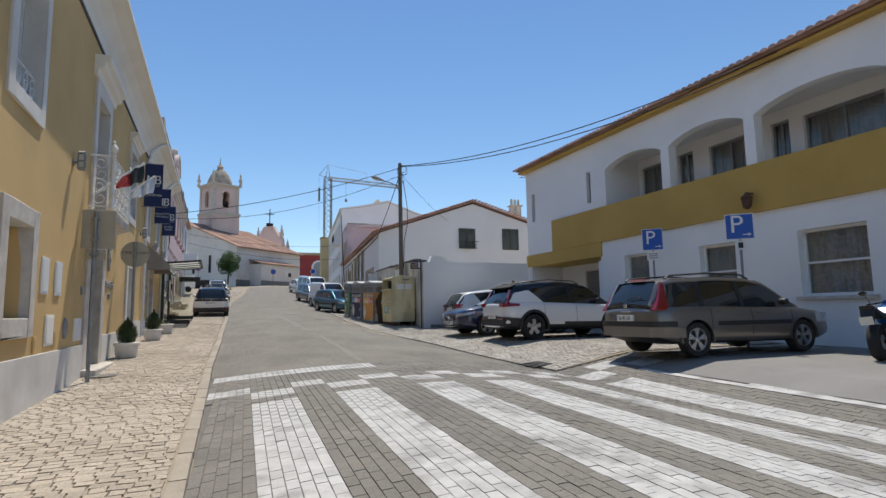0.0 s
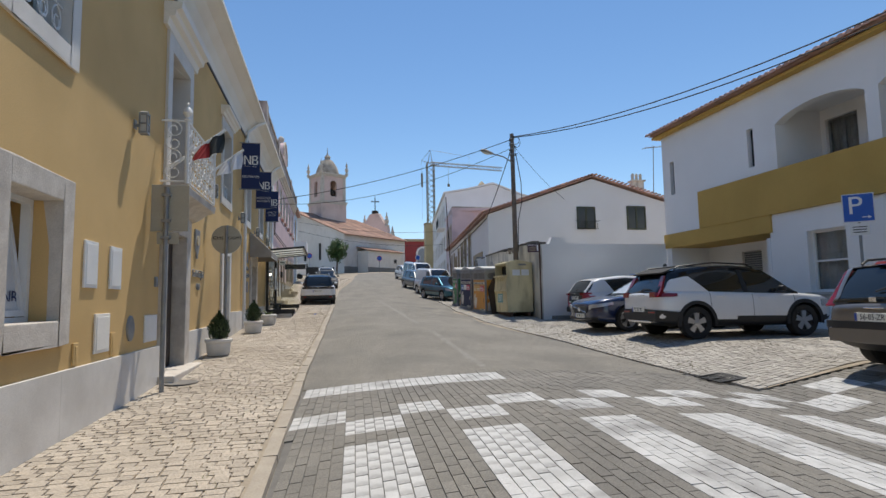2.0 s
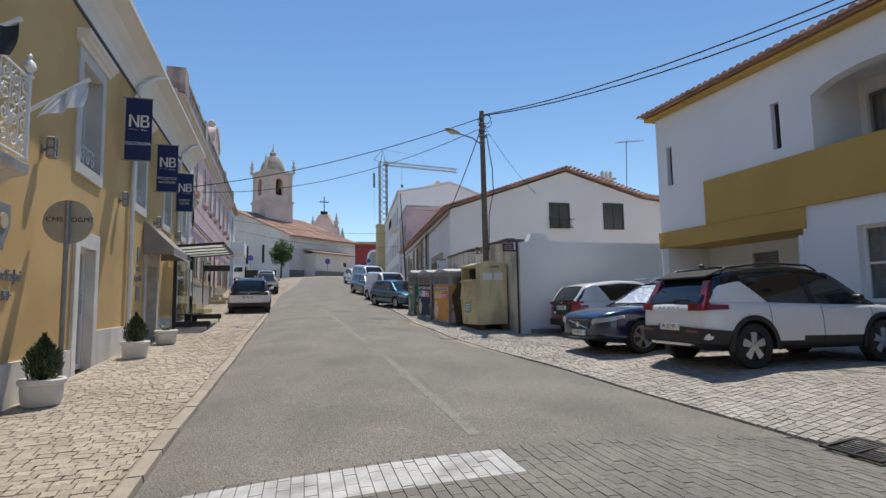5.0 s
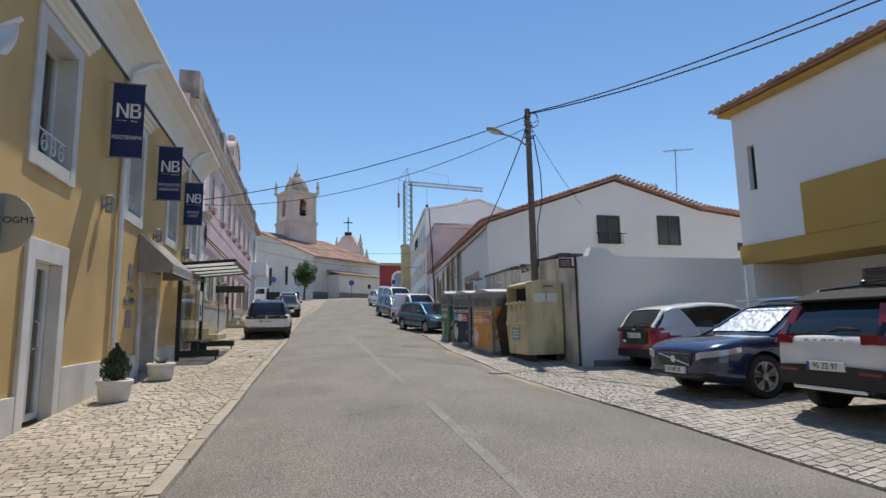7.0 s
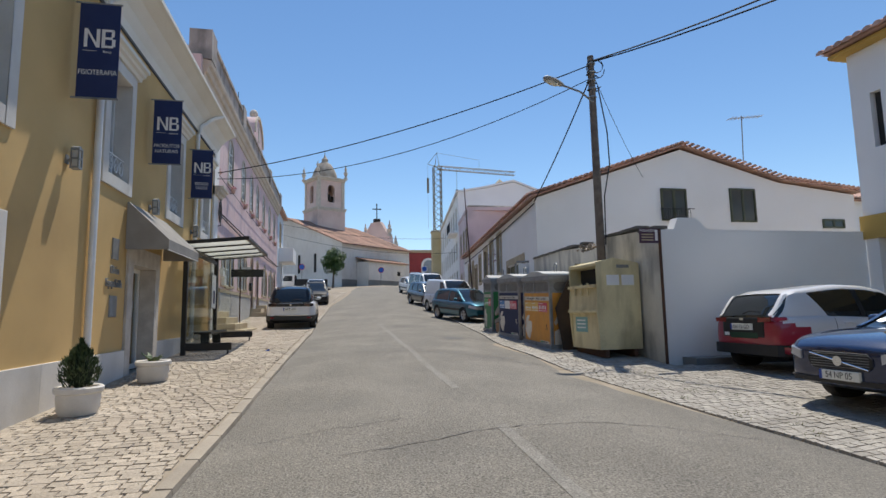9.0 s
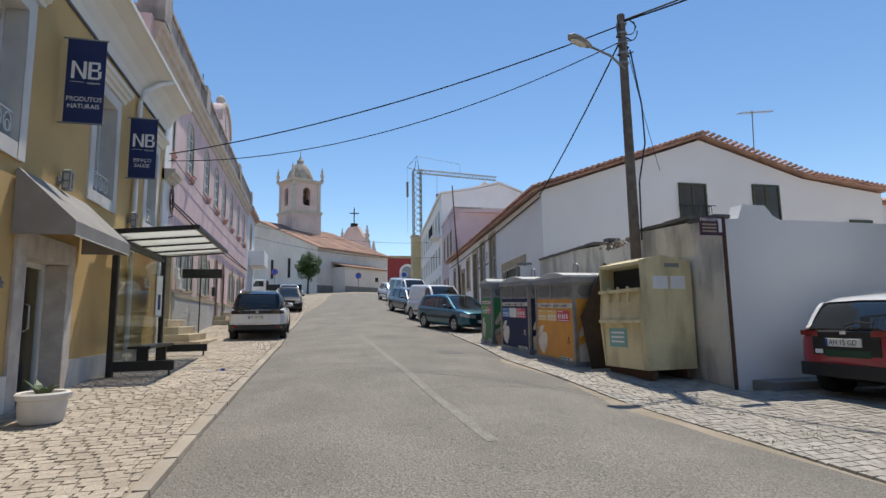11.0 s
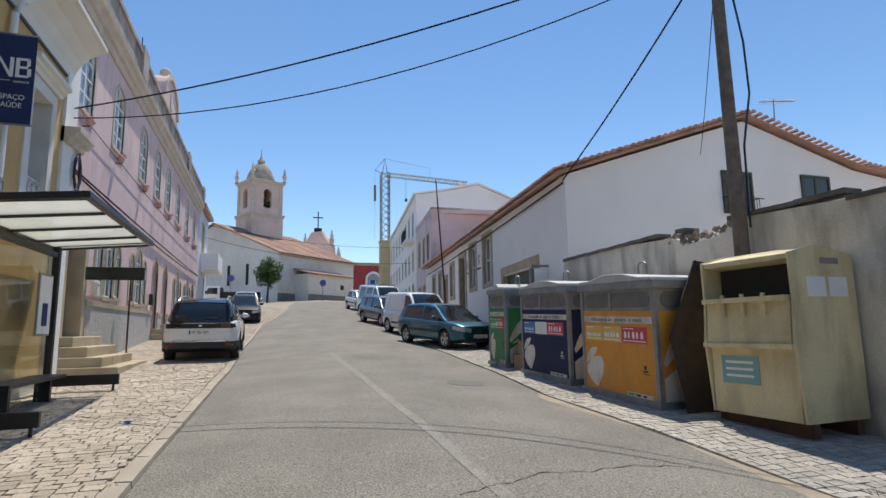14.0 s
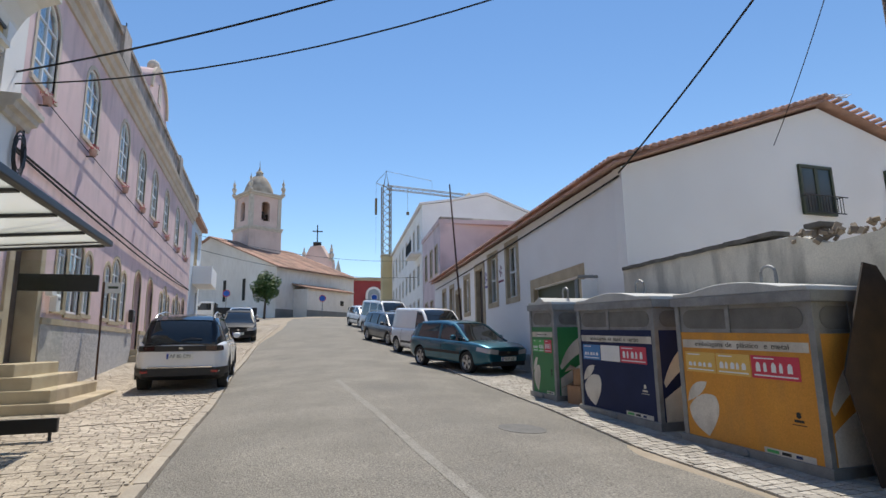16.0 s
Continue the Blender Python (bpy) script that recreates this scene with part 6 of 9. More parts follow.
# cardboard boxes between the containers
CARD = mat("brown_cardboard", (0.36, 0.22, 0.13), (0.30, 0.18, 0.10), 0.9, 4, 60, 0.1)
rnd = random.Random(9)
for x, y, s, zz, r in ((6.75, 28.2, 0.34, 0, 12), (6.8, 28.2, 0.27, 0.36, 40), (7.15, 28.2, 0.32, 0, -8)):
    g = gz(0, y) - 0.01 + zz
    cb = thing("cardboard_box", (x, y, g), "crumpled brown cardboard box with open flaps", "box", "boxes between the containers")
    R = Matrix.Translation((x, y, g)) @ Matrix.Rotation(radians(r), 4, "Z")
    T = lambda a, b, c, R=R: R @ Vector((a, b, c))
    bm = bmesh.new()
    h = s * 1.05
    frame_T = [(-s / 2, s / 2, -s / 2, -s / 2 + 0.008), (-s / 2, s / 2, s / 2 - 0.008, s / 2), (-s / 2, -s / 2 + 0.008, -s / 2, s / 2), (s / 2 - 0.008, s / 2, -s / 2, s / 2)]
    for a, b, c, d in frame_T:
        bx(bm, a, b, c, d, 0, h, T)
    bx(bm, -s / 2, s / 2, -s / 2, s / 2, 0, 0.008, T)
    part("carton", bm, CARD, cb)
    for q in (-1, 1):
        bm = bmesh.new()
        v = [bm.verts.new(T(*p)) for p in ((-s / 2, q * s / 2, h), (s / 2, q * s / 2, h), (s / 2, q * (s / 2 + 0.14), h + 0.06 * q), (-s / 2, q * (s / 2 + 0.15), h - 0.05))]
        bm.faces.new(v)
        part("flap", bm, CARD, cb).modifiers.new("thick", "SOLIDIFY").thickness = 0.006

# ---- clothes donation container ----
dn = thing("donation_container", (7.25, 22.2, 0.78), "battered cream steel clothes donation container with a chute", "clothes bank")
CREAM_STEEL = mat("grimy_cream_steel", (0.72, 0.63, 0.37), (0.64, 0.55, 0.32), 0.6, 1.6, 60, 0.08, stain=(0.24, 0.19, 0.10), amount=0.75, streak=(0.24, 0.18, 0.10), runs=0.4)
RD = Matrix.Translation((7.24, 22.2, gz(0, 22.2))) @ Matrix.Rotation(radians(3), 4, "Z")
TD = lambda x, y, z: RD @ Vector((x, y, z))
bm = bmesh.new()
# street side faces -x; chute opening near its top
W2, D2 = 0.6, 0.5
prism(bm, [(-D2, 0.14), (D2, 0.14), (D2, 1.98), (-0.12, 2.08), (-D2 - 0.02, 1.98), (-D2 - 0.02, 1.92), (-D2 + 0.25, 1.9), (-D2 + 0.25, 1.52), (-D2 - 0.02, 1.48), (-D2 - 0.06, 0.98), (-D2 - 0.06, 0.94), (-D2, 0.90)], -W2 + 0.03, W2 - 0.03, "y", TD)
part("body", bm, CREAM_STEEL, dn, bevel=0.008)
for s in (-1, 1):
    bm = bmesh.new()
    prism(bm, [(-D2 + 0.0, 0.14), (D2, 0.14), (D2 + 0.003, 1.98), (-0.12, 2.09), (-D2 - 0.04, 1.99), (-D2 - 0.03, 1.45), (-D2 - 0.07, 0.98)], s * W2 - 0.02, s * W2 + 0.01, "y", TD)
    part("side_panel", bm, CREAM_STEEL, dn, bevel=0.004)
part("lip", box(-D2 - 0.1, -D2 + 0.1, -W2 + 0.03, W2 - 0.03, 1.46, 1.52, T=TD), CREAM_STEEL, dn)
for y in (-0.28, 0.0, 0.28):
    part("chute_bar", box(-D2 - 0.08, -D2 - 0.05, y - 0.02, y + 0.02, 1.3, 1.56, T=TD), CREAM_STEEL, dn)
# near-black sheet paints the shade deep in the chute
part("chute_dark", box(-D2 + 0.24, -D2 + 0.248, -W2 + 0.05, W2 - 0.05, 1.53, 1.89, T=TD), DARK_IN, dn)
part("shelf_edge", box(-D2 - 0.1, -D2 - 0.05, -W2, W2, 0.93, 0.98, T=TD), CREAM_STEEL, dn)
part("sticker", box(-D2 - 0.007, -D2 - 0.001, -0.1, 0.42, 0.5, 0.83, T=TD), plain("teal_sticker", (0.22, 0.42, 0.40), 0.5), dn)
for k in range(3):
    part("print_line", box(-D2 - 0.010, -D2 - 0.008, -0.02, 0.36, 0.58 + 0.08 * k, 0.61 + 0.08 * k, T=TD), LETTER, dn)
for a, b in ((-0.3, 0.0), (0.06, 0.36)):
    part("notice", box(a, b, -W2 - 0.025, -W2 - 0.021, 1.5, 1.72, T=TD), LETTER, dn, "weathered white notice")
part("notice", box(-0.05, 0.25, -W2 - 0.025, -W2 - 0.021, 1.87, 1.94, T=TD), CONCRETE, dn)
for x in (-0.35, 0.35):
    part("skid", box(x - 0.05, x + 0.05, -W2, W2, -0.02, 0.139, T=TD), STEEL_RUST, dn)
# leaning brown board
lb = thing("steel_sheet", (7.1, 23.15, 0.9), "dark rusty steel sheet leaning between the containers", "sheet")
bm = bmesh.new()
prism(bm, [(6.62, 0.9), (7.5, 0.9), (7.62, 2.3), (7.3, 2.95), (7.12, 2.98), (6.5, 1.9)], 23.13, 23.15, "y", lambda x, y, z: (x, y + (z - 0.9) * 0.11, z))
part("sheet", bm, mat("dark_rusty_steel", (0.05, 0.032, 0.022), (0.03, 0.022, 0.017), 0.85, 4, 60, 0.3), lb)

# ---- street lamp pole, wires ----
pl = thing("utility_pole", (7.6, 23.02, 0.85), "grey-brown timber utility pole with street lamp and cables", "utility pole")
bm = bmesh.new()
tube(bm, [(7.66, 23.02, 0.7), (7.63, 23.0, 4.5), (7.6, 22.98, 8.2)], 0.115, 12, 0.08)
part("pole", bm, WOOD_POLE, pl, smooth=True)
bm = bmesh.new()
tube(bm, [(7.6, 22.93, 6.98), (7.2, 22.82, 7.18), (6.65, 22.7, 7.27)], 0.025, 8)
part("arm", bm, GALV, pl, smooth=True)
bm = bmesh.new()
RL = Matrix.Translation((6.68, 22.71, 7.27)) @ Matrix.Rotation(radians(195), 4, "Z") @ Matrix.Rotation(radians(-10), 4, "Y") @ Matrix.Scale(0.92, 4)
lathe(bm, [(0.03, -0.05), (0.06, 0.0), (0.10, 0.15), (0.12, 0.35), (0.10, 0.52), (0.03, 0.6)], (0, 0, 0), 12, lambda x, y, z: RL @ Vector((z, y * 1.15, x * 0.7)))
part("lamp_head", bm, mat("lamp_housing", (0.32, 0.30, 0.27), rough=0.6), pl, smooth=True)
bm = bmesh.new()
lathe(bm, [(0.02, 0.12), (0.08, 0.2), (0.09, 0.35), (0.07, 0.47), (0.02, 0.52)], (0, 0, 0), 12, lambda x, y, z: RL @ Vector((z, y, x * 0.6 - 0.06)))
part("lamp_bowl", bm, plain("lamp_bowl_plastic", (0.6, 0.58, 0.5), 0.3), pl, smooth=True)
bm = bmesh.new()
for r, a0, n, zz in ((0.24, 0.4, 18, 7.85), (0.2, 2.0, 15, 7.95), (0.16, 1.0, 14, 7.5)):
    tube(bm, [(7.62 + 0.08 + r * math.cos(a0 + t * 0.35), 22.93, zz + r * math.sin(a0 + t * 0.35)) for t in range(n)], 0.012, 5)
for z in (7.7, 7.5, 7.3):
    tube(bm, [(7.47, 22.98, z), (7.75, 22.98, z)], 0.02, 6)
tube(bm, [(7.72, 22.9, 7.4), (7.9, 22.88, 6.2), (7.92, 22.88, 5.4), (7.75, 22.9, 4.6), (7.72, 22.9, 3.4)], 0.016, 6)
part("cable_loop", bm, BLACK, pl)
for k in range(5):
    z = 7.1 + k * 0.22
    bm = bmesh.new()
    lathe(bm, [(0.1, 0), (0.108, 0.01), (0.108, 0.035), (0.1, 0.045)], (7.607, 22.985, z), 12)
    part("band", bm, GALV, pl)


def wire(a, b, sag, r, label, strands=1, n=20):
    w = thing("cable", a, label, "cable", "overhead cables")
    for k in range(strands):
        bm = bmesh.new()
        A, B = Vector(a), Vector(b)
        tube(bm, [A.lerp(B, i / n) + Vector((0, 0, -sag * 4 * (i / n) * (1 - i / n) - k * 0.16 * math.sin(math.pi * i / n) - k * 0.03)) for i in range(n + 1)], r, 5)
        part("strand", bm, RUBBER, w)


wire((7.55, 22.95, 7.95), (-2.75, 28.75, 6.25), 0.35, 0.015, "black cable crossing the street")
wire((7.55, 22.98, 7.6), (-2.75, 28.75, 6.15), 0.75, 0.011, "thin black cable crossing the street")
wire((7.62, 22.9, 8.05), (15.0, 2.0, 9.0), 1.2, 0.018, "twin black cables running over the car park", 2)
wire((7.62, 23.05, 7.7), (8.12, 28.55, 5.62), 0.1, 0.018, "thick black cable to the house corner")
wire((7.68, 23.0, 7.7), (12.3, 28.45, 6.6), 0.15, 0.008, "thin cable to the gable wall")
wire((-2.45, 54.0, 8.8), (13.3, 66, 9.6), 0.5, 0.014, "thin cable far up the street")
wire((-2.45, 54.2, 8.0), (12.5, 60, 7.4), 0.6, 0.014, "thin cable far up the street")
wire((8.1, 28.52, 5.55), (10.7, 49.5, 5.35), 0.06, 0.022, "black cable bundle clipped along the house eaves")
wire((-2.83, 29.0, 5.7), (-2.82, 53.8, 5.55), 0.05, 0.024, "black cable bundle clipped along the pink wall", 2)
wire((-2.83, 31.3, 7.0), (-2.82, 53.8, 6.9), 0.12, 0.01, "thin cable on the pink wall")
cl = thing("cable_coil", (-2.7, 28.9, 5.6), "coil of black cable on the house corner", "cable")
bm = bmesh.new()
for r in (0.18, 0.22, 0.15):
    tube(bm, [(-2.2, 28.75 + r * math.cos(t * 0.45), 5.1 + 1.6 * r * math.sin(t * 0.45)) for t in range(15)], 0.014, 5)
tube(bm, [(-2.2, 28.8, 5.9), (-2.21, 28.85, 5.2), (-2.22, 28.95, 4.7), (-2.7, 29.05, 4.6)], 0.018, 5)
part("coil", bm, BLACK, cl)
# post with a small plate, letter boxes by the weathered door
ip = thing("info_post", (-2.6, 35.5, gz(-2.6, 35.5)), "thin dark post with a small cream information plate", "sign post")
bm = bmesh.new()
tube(bm, [(-2.6, 35.5, gz(-2.6, 35.5) + 0.03), (-2.6, 35.5, 3.95)], 0.025, 8)
part("post", bm, STEEL_RUST, ip, smooth=True)
part("plate", box(-2.57, -2.2, 35.49, 35.51, 3.66, 3.94), CREAM, ip, "cream plate with a small print", bevel=0.004)
part("print", box(-2.5, -2.27, 35.486, 35.489, 3.78, 3.84), GREEN_PAINT, ip)
for u0, u1, z0, z1, m_, lab in ((32.3, 32.56, 3.32, 3.66, PVC, "white letter box on the pink wall"), (32.6, 32.84, 3.02, 3.38, PVC, "white letter box on the pink wall"), (39.6, 39.95, 3.1, 3.5, BLACK, "black letter box beside an arched door")):
    lb = thing("letter_box", TP(u0, 0.1, z0), lab, "letter box", "letter boxes")
    bm = bmesh.new()
    prism(bm, [(0.061, z0), (0.19, z0), (0.19, z1 - 0.05), (0.17, z1), (0.061, z1)], u0, u1, "x", TP)
    part("body", bm, m_, lb, bevel=0.006)
    part("flap", box(u0 + 0.05, u1 - 0.05, 0.191, 0.196, z1 - 0.13, z1 - 0.08, T=TP), GALV, lb)
# thin leaning pole by the house
tp = thing("thin_pole", (9.0, 40.0, 1.7), "thin dark metal pole by the house", "pole")
bm = bmesh.new()
tube(bm, [(8.75, 39.6, 1.7), (8.6, 40.6, 8.9)], 0.045, 8, 0.03)
part("pole", bm, STEEL_RUST, tp)
# bus stop post at the wall corner
bp = thing("bus_stop_sign", (7.72, 20.7, 0.8), "dark bus stop plate on a thin brown post", "bus stop")
bm = bmesh.new()
tube(bm, [(7.74, 20.72, 0.7), (7.74, 20.72, 3.45)], 0.03, 8)
part("post", bm, STEEL_RUST, bp)
part("plate", box(7.28, 7.70, 20.69, 20.71, 3.15, 3.45), plain("dull_purple", (0.08, 0.035, 0.06), 0.6), bp)
MB = lambda x, z: basis((x, 20.688, z), (1, 0, 0), (0, 0, 1))
text("lettering", "PARAGEM", 0.075, LETTER, MB(7.45, 3.40), bp, 0.001)
for k in range(3):
    part("print_line", box(7.32, 7.58, 20.687, 20.689, 3.2 + 0.055 * k, 3.225 + 0.055 * k), STONE_TAN, bp)
part("pictogram", box(7.62, 7.68, 20.687, 20.689, 3.2, 3.42), LETTER, bp)
# rail frame by the garage
rf = thing("sign_frame", (7.9, 29.6, 1.1), "grey tubular frame holding a small white board", "frame")
bm = bmesh.new()
tube(bm, [(7.85, 29.95, 1.1), (7.85, 29.95, 3.55), (7.88, 29.9, 3.65), (8.6, 29.75, 3.65), (8.65, 29.7, 3.55), (8.65, 29.7, 1.1)], 0.035, 8)
part("frame", bm, GALV, rf)
part("board", box(7.92, 8.58, 29.82, 29.85, 2.3, 3.58), WHITE, rf)
# wall lettering of the house
lt = thing("wall_emblem", TH(8.3, 0.0, 4.6), "dark printed emblem on the white wall", "emblem")
for u, m_ in ((8.55, plain("maroon_print", (0.2, 0.05, 0.1), 0.8)), (10.55, plain("violet_print", (0.16, 0.1, 0.32), 0.8))):
    bm = bmesh.new()
    for k in range(5):
        a = k * math.tau / 5
        prism(bm, [(u + 0.16 * math.cos(a + d) * s, 4.75 + 0.22 * math.sin(a + d) * s) for d, s in ((-0.35, 0.3), (-0.2, 1.0), (0.2, 1.0), (0.35, 0.3))], 0.001, 0.006, "y", TH)
    part("emblem", bm, m_, lt)
    part("print_line", box(u - 0.3, u + 0.3, 0.001, 0.006, 4.35, 4.42, T=TH), m_, lt)
# blue parking signs
BLUE = plain("sign_blue", (0.02, 0.11, 0.48), 0.4)
def parking(x, y, zt, z1, second):
    s = thing("parking_sign", (x, y, gz(x, y)), "blue parking sign on a galvanised post", "road sign", "parking signs")
    bm = bmesh.new()
    tube(bm, [(x, y, gz(x, y) - 0.05), (x, y, zt)], 0.03, 8)
    part("post", bm, GALV, s, smooth=True)
    d = Vector((0.72, -0.69, 0))
    nrm = Vector((-0.69, -0.72, 0))
    T = lambda u, v, z: tuple(Vector((x, y, 0)) + d * u + nrm * (v + 0.04) + Vector((0, 0, z)))
    part("plate", box(-0.3, 0.3, -0.01, 0.01, z1, zt, T=T), WHITE_METAL, s, bevel=0.004)
    part("field", box(-0.28, 0.28, 0.01, 0.013, z1 + 0.02, zt - 0.02, T=T), BLUE, s)
    text("letter", "P", 0.58, LETTER, basis(T(-0.06, 0.0145, (zt + z1) / 2 + 0.04), d, (0, 0, 1)), s, 0.001)
    bm = bmesh.new()
    bx(bm, 0.06, 0.18, 0.0135, 0.0155, z1 + 0.10, z1 + 0.12, T)
    prism(bm, [(0.17, z1 + 0.07), (0.24, z1 + 0.11), (0.17, z1 + 0.15)], 0.0135, 0.0155, "y", T)
    part("arrow", bm, LETTER, s)
    if second:
        part("small_plate", box(-0.18, 0.18, -0.01, 0.01, z1 - 0.3, z1 - 0.03, T=T), WHITE_METAL, s)
        for k in range(3):
            part("print_line", box(-0.13, 0.13, 0.0105, 0.012, z1 - 0.24 + 0.06 * k, z1 - 0.22 + 0.06 * k, T=T), BLACK_LETTER, s)
    else:
        part("small_plate", box(-0.1, 0.1, -0.01, 0.01, z1 - 0.24, z1 - 0.03, T=T), WHITE_METAL, s)
        part("pictogram", box(-0.05, 0.05, 0.0105, 0.012, z1 - 0.2, z1 - 0.07, T=T), BLACK_LETTER, s)


parking(12.19, 12.38, 3.78, 3.12, True), parking(11.2, 8.58, 3.53, 2.93, False)
# wall lantern on the ochre band
wl = thing("wall_lantern", TR(9.45, 0.1, 3.7), "rust-brown lantern on the ochre parapet", "wall lamp")
bm = bmesh.new()
lathe(bm, [(0.04, -0.15), (0.1, -0.1), (0.13, 0.12), (0.16, 0.14), (0.05, 0.26), (0.02, 0.3)], TR(9.5, 0.3, 4.05), 8)
part("lantern", bm, STEEL_RUST, wl)
part("arm", box(9.47, 9.53, 0.08, 0.3, 4.3, 4.34, T=TR), STEEL_RUST, wl)
# roof aerial
an = thing("tv_aerial", (16, 33, 7), "thin roof television aerial", "aerial")
bm = bmesh.new()
tube(bm, [(20.4, 33, 6.5), (20.6, 33, 11.05)], 0.025, 6)
part("mast", bm, GALV, an)
bm = bmesh.new()
tube(bm, [(19.85, 33, 10.85), (21.75, 33, 11.1)], 0.02, 5)
for k in range(9):
    x = 19.95 + k * 0.21
    tube(bm, [(x, 32.75, 10.87 + 0.027 * k), (x, 33.25, 10.87 + 0.027 * k)], 0.012, 4)
part("array", bm, GALV, an)
# drain grate
dg = thing("drain_grate", (6.35, 9.85, 0.19), "square iron drain grate in the gutter", "drain")
bm = bmesh.new()
TG = lambda u, v, z: (u, z, gz(u, z) + 0.022 + v)
frame_ring(bm, 6.1, 6.6, 9.58, 10.16, 0.04, 0.0, 0.02, TG)
for k in range(9):
    bx(bm, 6.15 + k * 0.047, 6.176 + k * 0.047, 0.0, 0.016, 9.62, 10.12, TG)
bx(bm, 6.12, 6.58, -0.02, 0.012, 9.85, 9.88, TG)
part("grate", bm, TRIM, dg)

# ---- distant crane, tree, far signs ----
cn = thing("tower_crane", (18.6, 100, 6), "tall dull brown lattice tower crane", "crane")
CRN = mat("crane_paint", (0.19, 0.155, 0.095), (0.14, 0.115, 0.075), 0.6, 1, 20, 0.05)


def lattice(bm, a, b, w, n, r=0.05):
    a, b = Vector(a), Vector(b)
    d = (b - a).normalized()
    s = d.cross(Vector((0, 1, 0.01))).normalized() * w
    u = d.cross(s).normalized() * w
    cs = [s + u, s - u, -s - u, -s + u]
    for c in cs:
        tube(bm, [a + c, b + c], r, 4)
    for i in range(n):
        p, q = a.lerp(b, i / n), a.lerp(b, (i + 1) / n)
        for k in range(4):
            tube(bm, [p + cs[k], q + cs[(k + 1) % 4]], r * 0.6, 3)


bm = bmesh.new()
lattice(bm, (18.6, 100, 5), (18.6, 100, 26.6), 0.62, 22, 0.085)
part("mast", bm, CRN, cn)
bm = bmesh.new()
lattice(bm, (18.6, 100, 26.4), (32.4, 100, 25.8), 0.3, 22, 0.05)
part("jib", bm, CRN, cn)
bm = bmesh.new()
tube(bm, [(18.2, 100, 26.5), (18.6, 100, 29.0), (19.0, 100, 26.5)], 0.07, 4)
tube(bm, [(18.6, 100, 29.0), (17.0, 100, 27.0)], 0.04, 3), tube(bm, [(17.0, 100, 27.0), (18.6, 100, 26.4)], 0.05, 4)
tube(bm, [(18.6, 100, 29.0), (26, 100, 28.0), (26, 100, 26.2)], 0.03, 3)
tube(bm, [(17.0, 100, 27.0), (17.0, 100, 16.0)], 0.018, 3)
bx(bm, 16.85, 17.15, 99.8, 100.2, 22.0, 24.5)
tube(bm, [(22, 100, 26.2), (22, 100, 22.5)], 0.03, 3), bx(bm, 21.8, 22.2, 99.9, 100.1, 22.2, 22.7)
part("head", bm, CRN, cn)


def leaf_cloud(bm, c, rx, rz, n, size, r):
    for k in range(n):
        a, b = r.random() * math.tau, math.acos(r.uniform(-1, 1))
        q = r.random() ** 0.4
        lump = 1 + 0.18 * math.sin(3 * a + 2 * b) + 0.12 * math.sin(7 * b + a)
        p = Vector(c) + Vector((rx * math.sin(b) * math.cos(a), rx * math.sin(b) * math.sin(a), rz * math.cos(b))) * q * lump
        d = Vector((r.uniform(-1, 1), r.uniform(-1, 1), r.uniform(-1, 1))).normalized()
        e = d.orthogonal().normalized() * size * 0.5
        s = size * r.uniform(0.7, 1.4)
        bm.faces.new([bm.verts.new(p - e), bm.verts.new(p + d * s * 0.5), bm.verts.new(p + e), bm.verts.new(p - d * s * 0.5)])


tr = thing("tree", (1.4, 80, 5.2), "small clipped round street tree by the church", "tree")
bm = bmesh.new()
tube(bm, [(1.35, 80, 5.1), (1.4, 80, 6.5), (1.45, 80, 7.6)], 0.13, 8, 0.09)
for a in range(6):
    tube(bm, [(1.43, 80, 7.2), (1.45 + 0.5 * math.cos(a), 80 + 0.5 * math.sin(a), 8.0), (1.45 + 0.9 * math.cos(a), 80 + 0.9 * math.sin(a), 8.7)], 0.06, 5, 0.02)
part("trunk", bm, BARK, tr)
bm = bmesh.new()
leaf_cloud(bm, (1.45, 80, 8.5), 1.38, 1.5, 4200, 0.17, random.Random(3))
part("crown", bm, LEAF_TREE, tr, kind="stuff")


def round_sign(x, y, z, m_, label):
    s = thing("road_sign", (x, y, gz(x, y)), label, "road sign")
    bm = bmesh.new()
    tube(bm, [(x, y, gz(x, y) - 0.05), (x, y, z)], 0.04, 6)
    part("post", bm, GALV, s)
    bm = bmesh.new()
    lathe(bm, [(0.3, -0.1), (0.36, -0.1), (0.36, -0.07), (0.3, -0.07)], (x, y, z), 18, ident, "y")
    part("rim", bm, plain("sign_red", (0.5, 0.03, 0.04), 0.4) if m_ else LETTER, s)
    bm = bmesh.new()
    lathe(bm, [(0.05, -0.115), (0.3, -0.115), (0.3, -0.09), (0.05, -0.09)], (x, y, z), 18, ident, "y")
    part("field", bm, BLUE, s)


round_sign(-2.3, 78, 7.6, True, "blue and red no-parking sign on a post")
round_sign(7.2, 79, 7.3, True, "blue and red no-parking sign on a post")
round_sign(12.0, 75, 7.1, False, "round blue direction sign on a post")
for x, y in ((10.2, 80), (-0.5, 76)):
    bo = thing("bollard", (x, y, gz(x, y)), "short dark metal bollard", "bollard")
    bm = bmesh.new()
    lathe(bm, [(0.12, -0.05), (0.12, 1.0), (0.14, 1.02), (0.05, 1.15)], (x, y, gz(x, y)), 8)
    part("post", bm, BLACK, bo)


# ---- vehicles ----
def paint(name, c, metal=0.0, rough=0.35):
    return mat(name, c, tuple(x * 0.93 for x in c), rough, 1.5, 300, 0.0, metal, coat=1.0)


